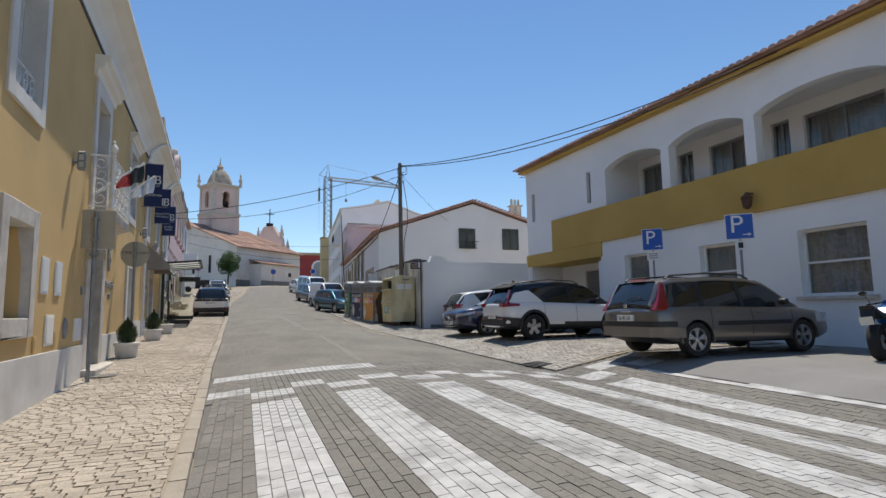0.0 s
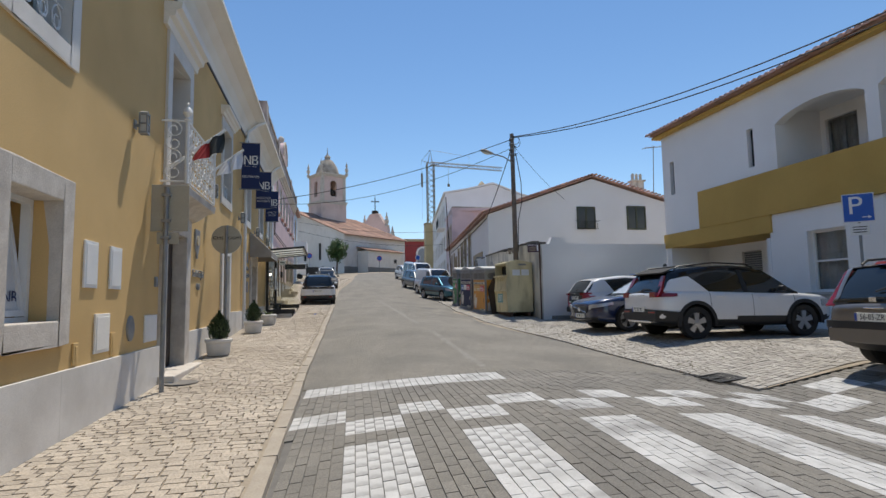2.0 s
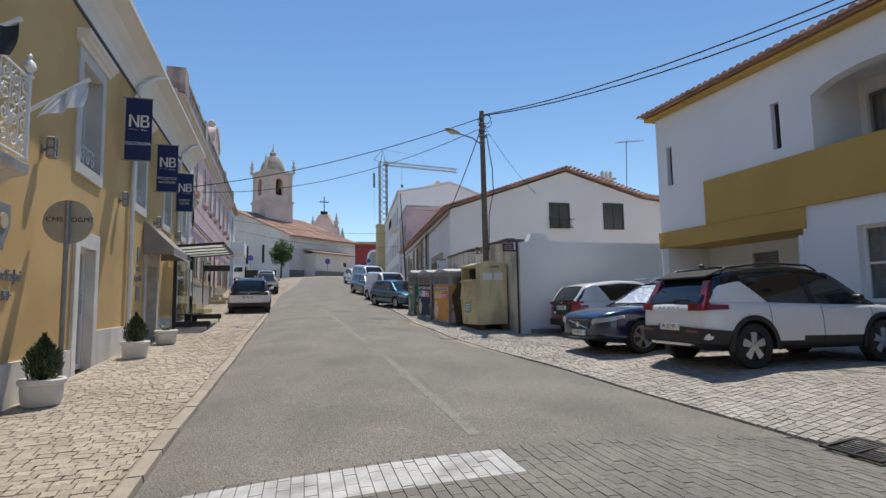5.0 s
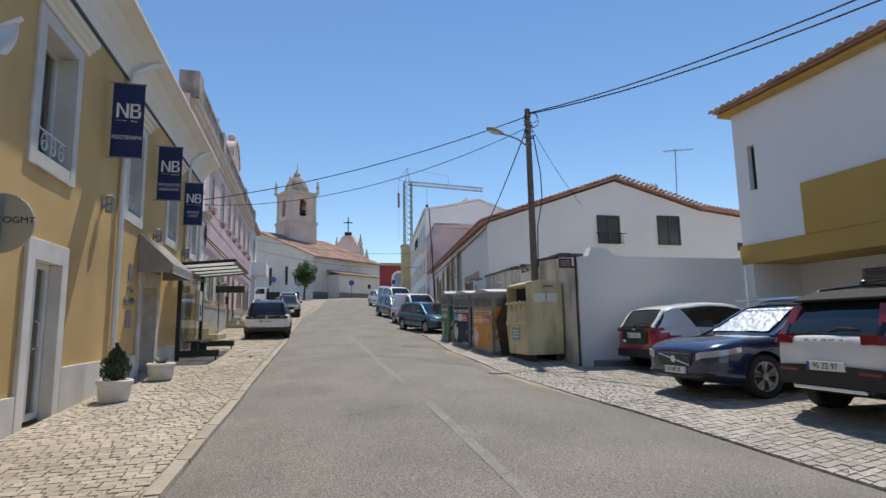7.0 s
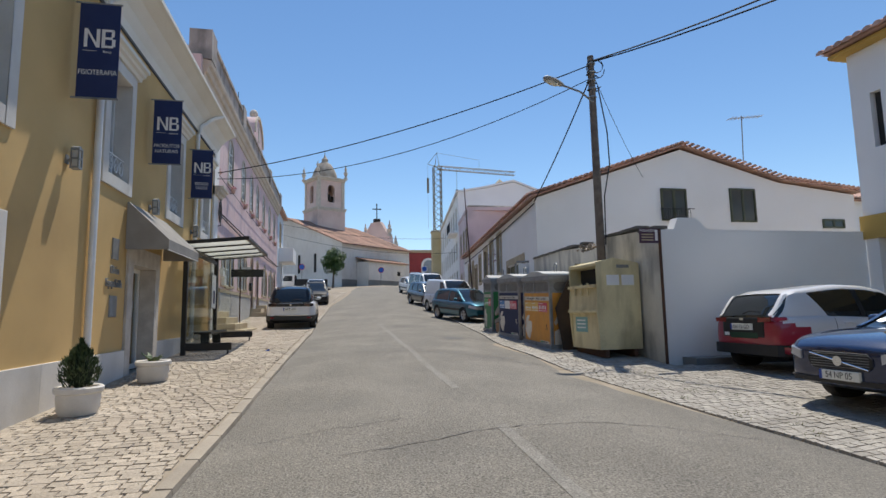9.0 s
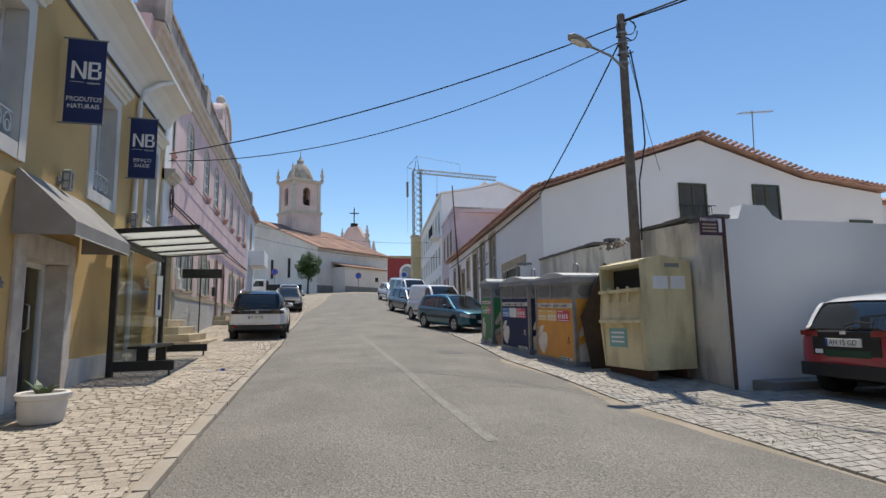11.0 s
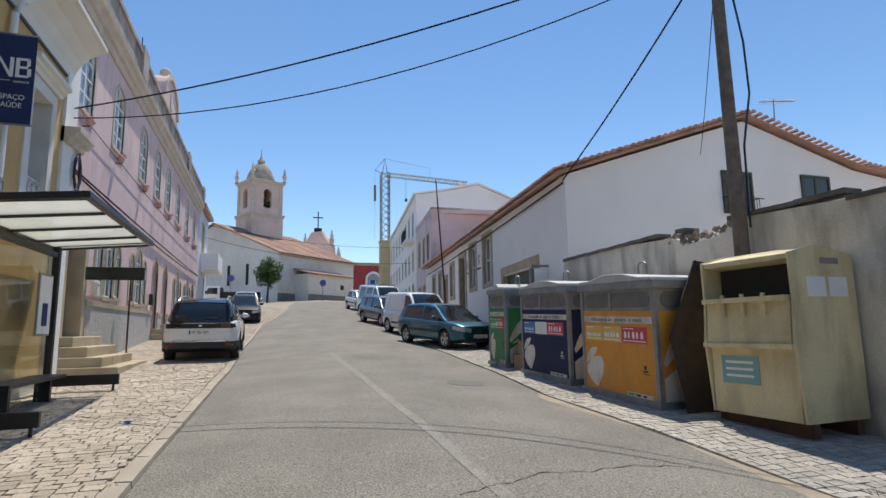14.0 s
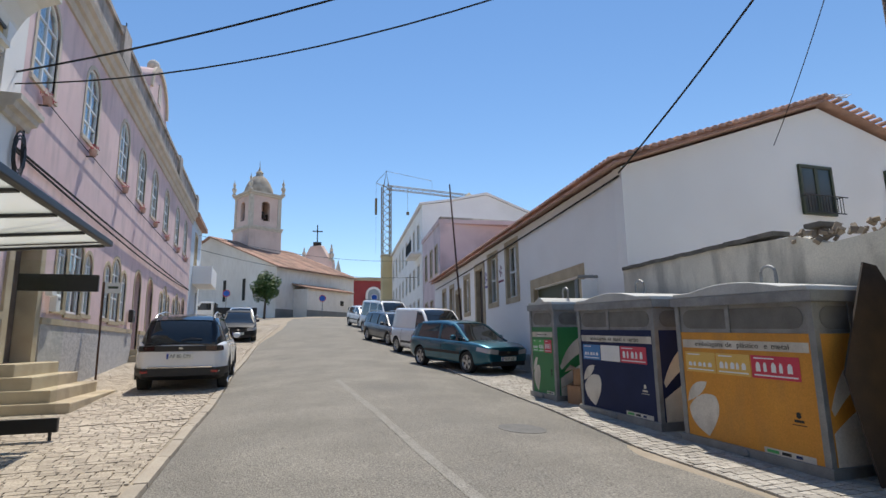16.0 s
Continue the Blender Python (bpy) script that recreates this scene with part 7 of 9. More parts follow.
CARGLASS = mat("dark_tinted_car_glass", (0.014, 0.017, 0.019), (0.018, 0.022, 0.024), 0.03, 1, 50, 0.0, spec=0.8)
TAIL = plain("red_lamp_lens", (0.24, 0.006, 0.008), 0.15, coat=0.6)
HEAD = plain("clear_lamp_lens", (0.50, 0.51, 0.53), 0.1, 0.3, coat=1.0)
PLATE = plain("number_plate", (0.78, 0.78, 0.72), 0.4)
PLATE_BLUE = plain("plate_blue_strip", (0.02, 0.07, 0.38), 0.4)
UNDER = plain("shaded_underbody", (0.010, 0.010, 0.010), 0.9)


def poly(pts):
    def f(x):
        if x <= pts[0][0]:
            return pts[0][1]
        for (a, ya), (b, yb2) in zip(pts, pts[1:]):
            if x <= b:
                t = (x - a) / (b - a)
                t = t * t * (3 - 2 * t) * 0.35 + t * 0.65
                return ya + (yb2 - ya) * t
        return pts[-1][1]
    return f


def baked(ob):
    """Applies an object's modifiers to its mesh."""
    dg_ = bpy.context.evaluated_depsgraph_get()
    me = bpy.data.meshes.new_from_object(ob.evaluated_get(dg_))
    ob.modifiers.clear()
    ob.data = me


def car(name, label, category, x, y, heading, s, colour, plate="", rim=5, group=""):
    L, W, H, wbase, r = s["L"], s["W"], s["H"], s["wb"], s["r"]
    h = Vector((math.cos(radians(heading)), math.sin(radians(heading)), 0))
    zf, zr = (gz(*(Vector((x, y, 0)) + h * k * wbase / 2).xy) for k in (1, -1))
    z0 = (zf + zr) / 2 + 0.015
    M = Matrix.Translation((x, y, z0)) @ Matrix.Rotation(radians(heading), 4, "Z") @ Matrix.Rotation(-math.atan2(zf - zr, wbase), 4, "Y")
    c = thing(name, (x, y, z0), label, category, group)
    off = s.get("shift", 0.0)
    T = lambda a, b, d: M @ Vector((a + off, b, d))
    T0 = lambda a, b, d: M @ Vector((a, b, d))
    belt, roof = poly(s["belt"]), poly(s["roof"])
    bot = poly([(-L / 2, s["clear"] + 0.16), (-L / 2 + 0.45, s["clear"] + 0.02), (L / 2 - 0.5, s["clear"]), (L / 2, s["clear"] + 0.1)])
    x1 = L / 2 - 0.6

    def hw(a):
        q = max(0.0, (abs(a) - x1) / 0.6)
        return W / 2 * (1 - s.get("taper", 0.2) * q ** 2.4)

    def section(a):
        w, zb, zt = hw(a), bot(a), belt(a)
        d = zt - zb
        return [(0, zb), (0.78 * w, zb), (0.93 * w, zb + 0.05), (0.99 * w, zb + 0.2 * d), (w, zb + 0.42 * d), (0.995 * w, zb + 0.66 * d), (0.975 * w, zb + 0.84 * d), (0.945 * w, zb + 0.95 * d), (0.88 * w, zt), (0.5 * w, zt + 0.02), (0, zt + 0.028)]

    def side_y(a, z):
        sec = section(a)
        for (ya, za), (yb2, zb2) in zip(sec[1:], sec[2:]):
            if za <= z <= zb2:
                return ya + (yb2 - ya) * (z - za) / max(1e-6, zb2 - za)
        return sec[4][0]

    n = 30
    st_ = sorted({-L / 2, -L / 2 + 0.03, -L / 2 + 0.09, L / 2 - 0.03, L / 2 - 0.09, L / 2} | {-L / 2 + L * k / n for k in range(1, n)})
    bm = bmesh.new()
    rings = []
    for a in st_:
        sec = section(a)
        e = min(a + L / 2, L / 2 - a)
        k = 1 if e > 0.08 else (0.975 if e > 0.02 else 0.93)
        mid = sum(q for _, q in sec) / len(sec)
        rings.append([bm.verts.new((a + off, p * k, mid + (q - mid) * k)) for p, q in sec] + [bm.verts.new((a + off, -p * k, mid + (q - mid) * k)) for p, q in sec[-2:0:-1]])
    m = len(rings[0])
    for a, b in zip(rings, rings[1:]):
        for k in range(m):
            bm.faces.new((a[k], a[(k + 1) % m], b[(k + 1) % m], b[k]))
    bm.faces.new(rings[0]), bm.faces.new(rings[-1][::-1])
    bmesh.ops.recalc_face_normals(bm, faces=bm.faces)
    body = part("body", bm, [colour, TRIM, s.get("second", colour)], None, smooth=True)
    cm = bmesh.new()
    ra = r * 1.14
    for ax in (-wbase / 2, wbase / 2):
        for sd in (-1, 1):
            lathe(cm, [(ra, -0.3), (ra, 0.3)], (ax, sd * (W / 2 - 0.02), r + 0.01), 28, ident, "y")
    bmesh.ops.recalc_face_normals(cm, faces=cm.faces)
    cut = part("cutter", cm, TRIM, None)
    body.modifiers.new("round", "SUBSURF").levels = 1
    mod = body.modifiers.new("arches", "BOOLEAN")
    mod.operation, mod.object, mod.solver = "DIFFERENCE", cut, "EXACT"
    baked(body)
    bpy.data.objects.remove(cut)
    for f in body.data.polygons:
        ce = f.center
        near = min(math.hypot(ce.x - ax, ce.z - r - 0.01) for ax in (-wbase / 2, wbase / 2))
        if near < ra * 0.995 and abs(ce.y) < W / 2 - 0.001 and (abs(f.normal.y) < 0.3 or near < ra * 0.9):
            f.material_index = 1
        elif ce.z < s.get("clad", 0.0) or f.normal.z < -0.8:
            f.material_index = 1
        elif "second_at" in s and s["second_at"](ce):
            f.material_index = 2
    body.data.transform(Matrix.Translation(-M.translation) @ M)
    body.parent = c
    body.data.set_sharp_from_angle(angle=radians(38))
    # glasshouse
    xa, xb, xc, xd = s["gh"]
    tum = s.get("tumble", 0.16)

    def gsec(a, f):
        """A point on the glasshouse's side: f from the belt (0) to the roof's edge (1)."""
        zt, zl = roof(a), belt(a) - 0.02
        w0 = 0.9 * hw(a)
        k = max(0.0, (zt - zl) / (H - zl))
        return (w0 - tum * k * f ** 1.3 * 1.0, zl + (zt - zl) * f)

    fs = (0, 0.25, 0.5, 0.75, 0.92)
    gx = sorted({xa, xb, xc, xd} | {xa + (xd - xa) * k / 24 for k in range(25)})
    bm = bmesh.new()
    rings = []
    for a in gx:
        sec = [gsec(a, f) for f in fs]
        yt, zt = gsec(a, 1.0)
        sec += [(yt - 0.05, zt - 0.004), (yt - 0.18, zt + 0.012), (0, zt + 0.025)]
        rings.append([bm.verts.new(T(a, p, q)) for p, q in sec] + [bm.verts.new(T(a, -p, q)) for p, q in sec[-2::-1]])
    m = len(rings[0])
    for a, b in zip(rings, rings[1:]):
        for k in range(m - 1):
            bm.faces.new((a[k], a[k + 1], b[k + 1], b[k]))
    bm.faces.new(rings[0]), bm.faces.new(rings[-1])
    part("glass", bm, CARGLASS, c, smooth=True)
    # roof shell over the glass
    rc = s.get("roof_mat", colour)
    bm = bmesh.new()
    rings = []
    xs_ = [xb - 0.02 + (xc - xb + 0.04) * k / 16 for k in range(17)]
    for a in xs_:
        y9, z9 = gsec(a, 0.88)
        yt, zt = gsec(a, 1.0)
        sec = [(y9 + 0.008, z9), (gsec(a, 0.95)[0] + 0.006, gsec(a, 0.95)[1] + 0.004), (yt - 0.045, zt + 0.012), (yt - 0.18, zt + 0.026), (0, zt + 0.038)]
        rings.append([bm.verts.new(T(a, p, q)) for p, q in sec] + [bm.verts.new(T(a, -p, q)) for p, q in sec[-2::-1]])
    m = len(rings[0])
    for a, b in zip(rings, rings[1:]):
        for k in range(m - 1):
            bm.faces.new((a[k], a[k + 1], b[k + 1], b[k]))
    ob = part("roof", bm, rc, c, smooth=True)

    def pillar(b0, b1, t0, t1, m_, f0=0.0, f1=0.95, lift=0.006, nm="pillar"):
        for sd in (-1, 1):
            bm = bmesh.new()
            rows = []
            cols = max(2, int(abs(b1 - b0) / 0.1) + 2)
            for k in range(9):
                f = f0 + (f1 - f0) * k / 8
                g = k / 8
                a0, a1 = b0 + (t0 - b0) * g, b1 + (t1 - b1) * g
                outer, inner = [], []
                for j in range(cols):
                    a = a0 + (a1 - a0) * j / (cols - 1)
                    p, q = gsec(min(max(a, xa), xd), f)
                    outer.append(bm.verts.new(T(a, sd * (p + lift), q)))
                    inner.append(bm.verts.new(T(a, sd * (p - 0.03), q)))
                rows.append(outer + inner[::-1])
            m_n = 2 * cols
            for a, b in zip(rows, rows[1:]):
                for k in range(m_n):
                    bm.faces.new((a[k], a[(k + 1) % m_n], b[(k + 1) % m_n], b[k]))
            bm.faces.new(rows[0]), bm.faces.new(rows[-1])
            part(nm, bm, m_, c, smooth=True)

    for pz in s["pillars"]:
        pillar(*pz[:4], {"b": TRIM, "c": colour, "r": rc}[pz[4]], *pz[5:])
    # rear and front pillars down the glass edges
    for e0, e1, kk in ((xa, xb, 1), (xd, xc, -1)):
        for sd in (-1, 1):
            bm = bmesh.new()
            rows = []
            for k in range(9):
                a = e0 + (e1 - e0) * k / 8
                p, q = gsec(a, 1.0)
                if k == 0:
                    p, q = gsec(a, 0.0)
                    q = roof(a)
                wd = s.get("apillar", 0.07)
                rows.append([bm.verts.new(T(a, sd * (p + 0.012), q - 0.03)), bm.verts.new(T(a, sd * (p - 0.02), q + 0.018)), bm.verts.new(T(a, sd * (p - 0.02 - wd), q + 0.024)), bm.verts.new(T(a + kk * 0.03, sd * (p - 0.03), q - 0.06))])
            for a, b in zip(rows, rows[1:]):
                for k in range(4):
                    bm.faces.new((a[k], a[(k + 1) % 4], b[(k + 1) % 4], b[k]))
            bm.faces.new(rows[0]), bm.faces.new(rows[-1])
            part("pillar", bm, rc, c, smooth=True)
    # wheels
    for ax in (-wbase / 2, wbase / 2):
        for sd in (-1, 1):
            cy = sd * (W / 2 - 0.125)
            Tw = lambda a, b, d, ax=ax, cy=cy, sd=sd: T0(ax + a, cy + sd * b, r + d)
            bm = bmesh.new()
            lathe(bm, [(r * 0.66, -0.1), (r * 0.93, -0.11), (r, -0.085), (r, 0.085), (r * 0.95, 0.108), (r * 0.68, 0.1), (r * 0.66, 0.06)], (0, 0, 0), 28, Tw, "y")
            w = part("wheel", bm, RUBBER, c, smooth=True)
            bm = bmesh.new()
            lathe(bm, [(r * 0.62, -0.06), (r * 0.69, 0.0), (r * 0.69, 0.096), (r * 0.65, 0.1), (r * 0.62, 0.085), (r * 0.60, 0.03), (0.02, 0.03)], (0, 0, 0), 24, Tw, "y")
            part("rim", bm, s.get("rim_mat", ALLOY), w, smooth=True)
            bm = bmesh.new()
            lathe(bm, [(r * 0.595, 0.031), (r * 0.595, 0.034), (0.03, 0.034)], (0, 0, 0), 20, Tw, "y")
            part("brake_shadow", bm, UNDER, w)
            bm = bmesh.new()
            k2 = s.get("split", 0.0)
            for k in range(rim):
                a = k * math.tau / rim + 0.3
                for d in ((-k2, k2) if k2 else (0,)):
                    i, o, wd = r * 0.12, r * 0.64, s.get("spoke", 0.055)
                    p = [(i, -wd * 0.5), (o, d - wd * 0.8 * s.get("flare", 1)), (o, d + wd * 0.8 * s.get("flare", 1)), (i, wd * 0.5)]
                    q = [(u * math.cos(a) - v * math.sin(a), u * math.sin(a) + v * math.cos(a)) for u, v in p]
                    prism(bm, q, 0.05, 0.085, "y", Tw)
            lathe(bm, [(r * 0.17, 0.04), (r * 0.17, 0.088), (0.02, 0.094)], (0, 0, 0), 12, Tw, "y")
            part("spokes", bm, s.get("spoke_mat", ALLOY), w)
            if s.get("lip"):
                bm = bmesh.new()
                arc = [math.pi * q / 18 for q in range(-1, 20)]
                for ra0, ra1 in ((ra * 0.985, ra + s["lip"]),):
                    ins = [(ax + ra0 * math.cos(t), r + 0.01 + ra0 * math.sin(t)) for t in arc]
                    out = [(ax + ra1 * math.cos(t), r + 0.01 + ra1 * math.sin(t)) for t in arc]
                    arch_band(bm, ins, out, 0, 1, lambda u, v, z, sd=sd: T0(u, sd * (W / 2 - 0.05 + v * 0.056), z))
                part("arch_trim", bm, s.get("lip_mat", TRIM), c)
    # seams, handles, mirrors
    for a in s["seams"]:
        for sd in (-1, 1):
            bm = bmesh.new()
            rows = []
            zz = [bot(a) + 0.16 + (belt(a) - 0.06 - bot(a) - 0.16) * k / 6 for k in range(7)]
            for z in zz:
                yy = side_y(a, z)
                rows.append([bm.verts.new(T(a - 0.004, sd * (yy + 0.002), z)), bm.verts.new(T(a + 0.004, sd * (yy + 0.002), z)), bm.verts.new(T(a + 0.004, sd * (yy - 0.01), z)), bm.verts.new(T(a - 0.004, sd * (yy - 0.01), z))])
            for p, q in zip(rows, rows[1:]):
                for k in range(4):
                    bm.faces.new((p[k], p[(k + 1) % 4], q[(k + 1) % 4], q[k]))
            part("door_seam", bm, UNDER, c)
    for a in s["handles"]:
        for sd in (-1, 1):
            z = belt(a) - 0.12
            yy = side_y(a, z)
            part("door_handle", box(a - 0.1, a + 0.1, sd * (yy + 0.008) - 0.014, sd * (yy + 0.008) + 0.016, z - 0.018, z + 0.018, T=T), s.get("handle_mat", colour), c, bevel=0.008)
    for sd in (-1, 1):
        a = xd - 0.52
        yy = 0.9 * hw(a)
        bm = bmesh.new()
        lathe(bm, [(0.03, -0.10), (0.085, -0.07), (0.10, 0.0), (0.085, 0.07), (0.03, 0.1)], (0, 0, 0), 10, lambda p, q, d, sd=sd, a=a, yy=yy: T(a + p * 0.8, sd * (yy + 0.13 + d * 0.95), belt(a) + 0.09 + q * 0.75))
        part("mirror", bm, s.get("mirror_mat", colour), c, smooth=True)
    if s.get("side_strip"):
        for sd in (-1, 1):
            bm = bmesh.new()
            a0, a1, zc = s["side_strip"]
            k = 10
            rows = []
            for i in range(k + 1):
                a = a0 + (a1 - a0) * i / k
                yy = side_y(a, zc)
                rows.append([bm.verts.new(T(a, sd * (yy + 0.012), zc - 0.04)), bm.verts.new(T(a, sd * (yy + 0.012), zc + 0.04)), bm.verts.new(T(a, sd * (yy - 0.02), zc + 0.045)), bm.verts.new(T(a, sd * (yy - 0.02), zc - 0.045))])
            for p, q in zip(rows, rows[1:]):
                for j in range(4):
                    bm.faces.new((p[j], p[(j + 1) % 4], q[(j + 1) % 4], q[j]))
            bm.faces.new(rows[0]), bm.faces.new(rows[-1])
            part("side_strip", bm, TRIM, c)
    if s.get("rails"):
        for sd in (-1, 1):
            bm = bmesh.new()
            p = [(xb + 0.15, 0.0), (xb + 0.25, 0.05), ((xb + xc) / 2, 0.06), (xc - 0.3, 0.045), (xc - 0.12, 0.0)]
            tube(bm, [T(a, sd * (gsec(a, 1.0)[0] - 0.07), roof(a) + 0.03 + d) for a, d in p], 0.018, 8)
            part("roof_rail", bm, s["rails"], c, smooth=True)

    # lamps and the ends
    def wrap(rear, y_in, reach, za, zb2, m_, nm, lift=0.012, za2=None, zb3=None):
        """A lens that follows the corner from the end's face round to the side."""
        e = -1 if rear else 1
        for sd in (-1, 1):
            path = [(e * L / 2 * 1.0, hw(L / 2) * 0.93 * (y_in + (1 - y_in) * k / 4)) for k in range(5)]
            path += [(e * (L / 2 - reach * k / 8), None) for k in range(1, 9)]
            bm = bmesh.new()
            rows = []
            nn = len(path) - 1
            for i, (a, yv) in enumerate(path):
                g = i / nn
                lo = za + ((za2 if za2 is not None else za) - za) * g
                hi = zb2 + ((zb3 if zb3 is not None else zb2) - zb2) * g
                row = []
                for z, li in ((lo, lift), (hi, lift), (hi, -0.05), (lo, -0.05)):
                    yy = yv if yv is not None else side_y(a, min(z, belt(a) - 0.005))
                    dx = e * li if i < 6 else 0
                    dy = li if i >= 4 else 0
                    row.append(bm.verts.new(T(a + dx, sd * (yy + dy), z)))
                rows.append(row)
            for p, q in zip(rows, rows[1:]):
                for k in range(4):
                    bm.faces.new((p[k], p[(k + 1) % 4], q[(k + 1) % 4], q[k]))
            bm.faces.new(rows[0]), bm.faces.new(rows[-1])
            part(nm, bm, m_, c, smooth=True)

    def end_box(rear, y0, y1, za, zb2, m_, nm, out=0.012, depth=0.05, label2="", bevel=0.005):
        e = -1 if rear else 1
        a0, a1 = sorted((e * (L / 2 + out), e * (L / 2 - depth)))
        return part(nm, box(a0, a1, y0, y1, za, zb2, T=T), m_, c, label2, bevel=bevel)

    def number_plate(rear, z, words):
        e = -1 if rear else 1
        p = end_box(rear, -0.26, 0.26, z - 0.056, z + 0.056, PLATE, "number_plate", 0.034, 0.02)
        a = e * (L / 2 + 0.0345)
        part("plate_strip", box(min(a, a + e * 0.001), max(a, a + e * 0.001), *(sorted((e * -0.26, e * -0.222))), z - 0.054, z + 0.054, T=T), PLATE_BLUE, p)
        if words:
            o = T(a + e * 0.001, 0, z)
            uu = (M.to_3x3() @ Vector((0, e, 0)))
            text("plate_number", words, 0.105, BLACK_LETTER, basis(o, uu, M.to_3x3() @ Vector((0, 0, 1))), p, 0.0008, wide=0.88)

    if s.get("mirror_end"):
        pass
    s["ends"](wrap, end_box, number_plate, plate, lambda nm, bm_, m_, **k: part(nm, bm_, m_, c, **k), T, belt, roof, gsec)
    return c


def wiper(add, T, xa, z, xb=None):
    bm = bmesh.new()
    tube(bm, [T(xa - 0.02, 0.0, z), T(xa - 0.03, -0.18, z + 0.05), T(xa - 0.02, -0.4, z + 0.03)], 0.014, 6)
    add("wiper", bm, TRIM)


# white crossover with a black roof
def ends_crossover(wrap, eb, plt, words, add, T, belt, roof, gsec):
    wrap(True, 0.70, 0.42, 0.93, 1.05, TAIL, "tail_lamp", 0.016, 0.95, 1.02)
    for sd in (-1, 1):
        bm = bmesh.new()
        prism(bm, [(-2.215, 0.93), (-1.93, 0.96), (-1.90, 1.05), (-1.80, 1.40), (-1.95, 1.42), (-2.09, 1.12)], *sorted((sd * 0.63, sd * 0.795)), "y", lambda a, b, d: T(a, b * (1 - (d - 0.95) * 0.33), d))
        add("tail_lamp", bm, TAIL, bevel=0.01)
    wrap(True, 0.0, 0.5, 0.42, 0.68, TRIM, "bumper", 0.02, 0.40, 0.60)
    eb(True, -0.5, 0.5, 0.36, 0.41, CHROME, "diffuser", 0.03, 0.15, bevel=0.015)
    eb(True, 0.42, 0.7, 0.58, 0.62, TAIL, "reflector", 0.026, 0.0), eb(True, -0.7, -0.42, 0.58, 0.62, TAIL, "reflector", 0.026, 0.0)
    plt(True, 0.66, words)
    for k in range(5):
        eb(True, -0.26 + k * 0.12, -0.20 + k * 0.12, 0.965, 0.99, CHROME, "emblem", 0.008, 0.0)
    wiper(add, T, -2.13, 1.08)
    bm = bmesh.new()
    prism(bm, [(-1.99, 1.49), (-1.72, 1.585), (-1.62, 1.61), (-1.72, 1.56), (-1.96, 1.455)], -0.64, 0.64, "y", T)
    add("spoiler", bm, RUBBER, bevel=0.01)
    wrap(False, 0.55, 0.4, 0.68, 0.84, HEAD, "head_lamp")
    bm = bmesh.new()
    lathe(bm, [(0.05, 0), (0.04, 0.05), (0.01, 0.07)], T(-1.5, 0, 1.66), 8)
    add("aerial_fin", bm, BLACK)


XC = dict(L=4.43, W=1.86, H=1.64, wb=2.70, r=0.36, clear=0.24, clad=0.46, belt=[(-2.22, 1.0), (-2.0, 1.08), (-1.2, 1.07), (0.9, 1.0), (1.25, 0.99), (1.9, 0.94), (2.12, 0.88), (2.22, 0.78)],
          roof=[(-2.17, 1.02), (-1.85, 1.47), (-1.5, 1.56), (-0.9, 1.61), (-0.3, 1.63), (0.1, 1.60), (0.45, 1.52), (1.28, 0.99)], gh=(-2.17, -1.82, 0.45, 1.28), pillars=[(-2.1, -1.0, -1.93, -1.42, "c", 0.0, 0.66), (-1.93, -1.42, -1.78, -1.40, "r", 0.661, 0.95), (-0.12, 0.0, -0.18, -0.08, "b")], roof_mat=GLOSS_BLACK,
          seams=(-1.0, 0.05, 1.12), handles=(-0.75, 0.3), lip=0.07, split=0.0, spoke=0.085, flare=0.95, rim_mat=BLACK, spoke_mat=ALLOY, rails=BLACK, mirror_mat=BLACK, ends=ends_crossover, tumble=0.2)
WHITE_CAR = paint("white_car_paint", (0.78, 0.78, 0.78))
car("crossover_car", "white compact crossover car with a black roof, parked nose in", "car", 9.62, 13.75, -2, XC, WHITE_CAR, "95 ZE 97", 5)


# bronze-grey estate
def ends_estate(wrap, eb, plt, words, add, T, belt, roof, gsec):
    for sd in (-1, 1):
        bm = bmesh.new()
        prism(bm, [(-2.26, 0.86), (-1.93, 0.84), (-1.95, 1.02), (-1.93, 1.36), (-2.0, 1.37), (-2.14, 1.05)], *sorted((sd * 0.64, sd * 0.81)), "y", lambda a, b, d: T(a + 0.04, b * (1 - max(0.0, d - 0.9) * 0.36), d))
        add("tail_lamp", bm, TAIL, bevel=0.02)
    wrap(True, 0.0, 0.6, 0.38, 0.56, s_est, "bumper", 0.03, 0.36, 0.54)
    wrap(True, 0.0, 0.42, 0.56, 0.66, TRIM, "bumper_strip", 0.034)
    plt(True, 0.72, words)
    wiper(add, T, -2.17, 1.06)
    eb(True, -0.05, 0.05, 0.92, 0.99, CHROME, "emblem", 0.012, 0.0)
    eb(True, -0.14, 0.14, 0.83, 0.85, CHROME, "emblem", 0.008, 0.0)
    bm = bmesh.new()
    prism(bm, [(-1.98, 1.43), (-1.9, 1.47), (-1.88, 1.44)], -0.2, 0.2, "y", T)
    add("brake_lamp", bm, TAIL)
    wrap(False, 0.5, 0.55, 0.58, 0.76, HEAD, "head_lamp")
    bm = bmesh.new()
    tube(bm, [T(-1.5, 0.1, 1.49), T(-1.75, 0.1, 1.7)], 0.006, 4)
    add("aerial", bm, BLACK)


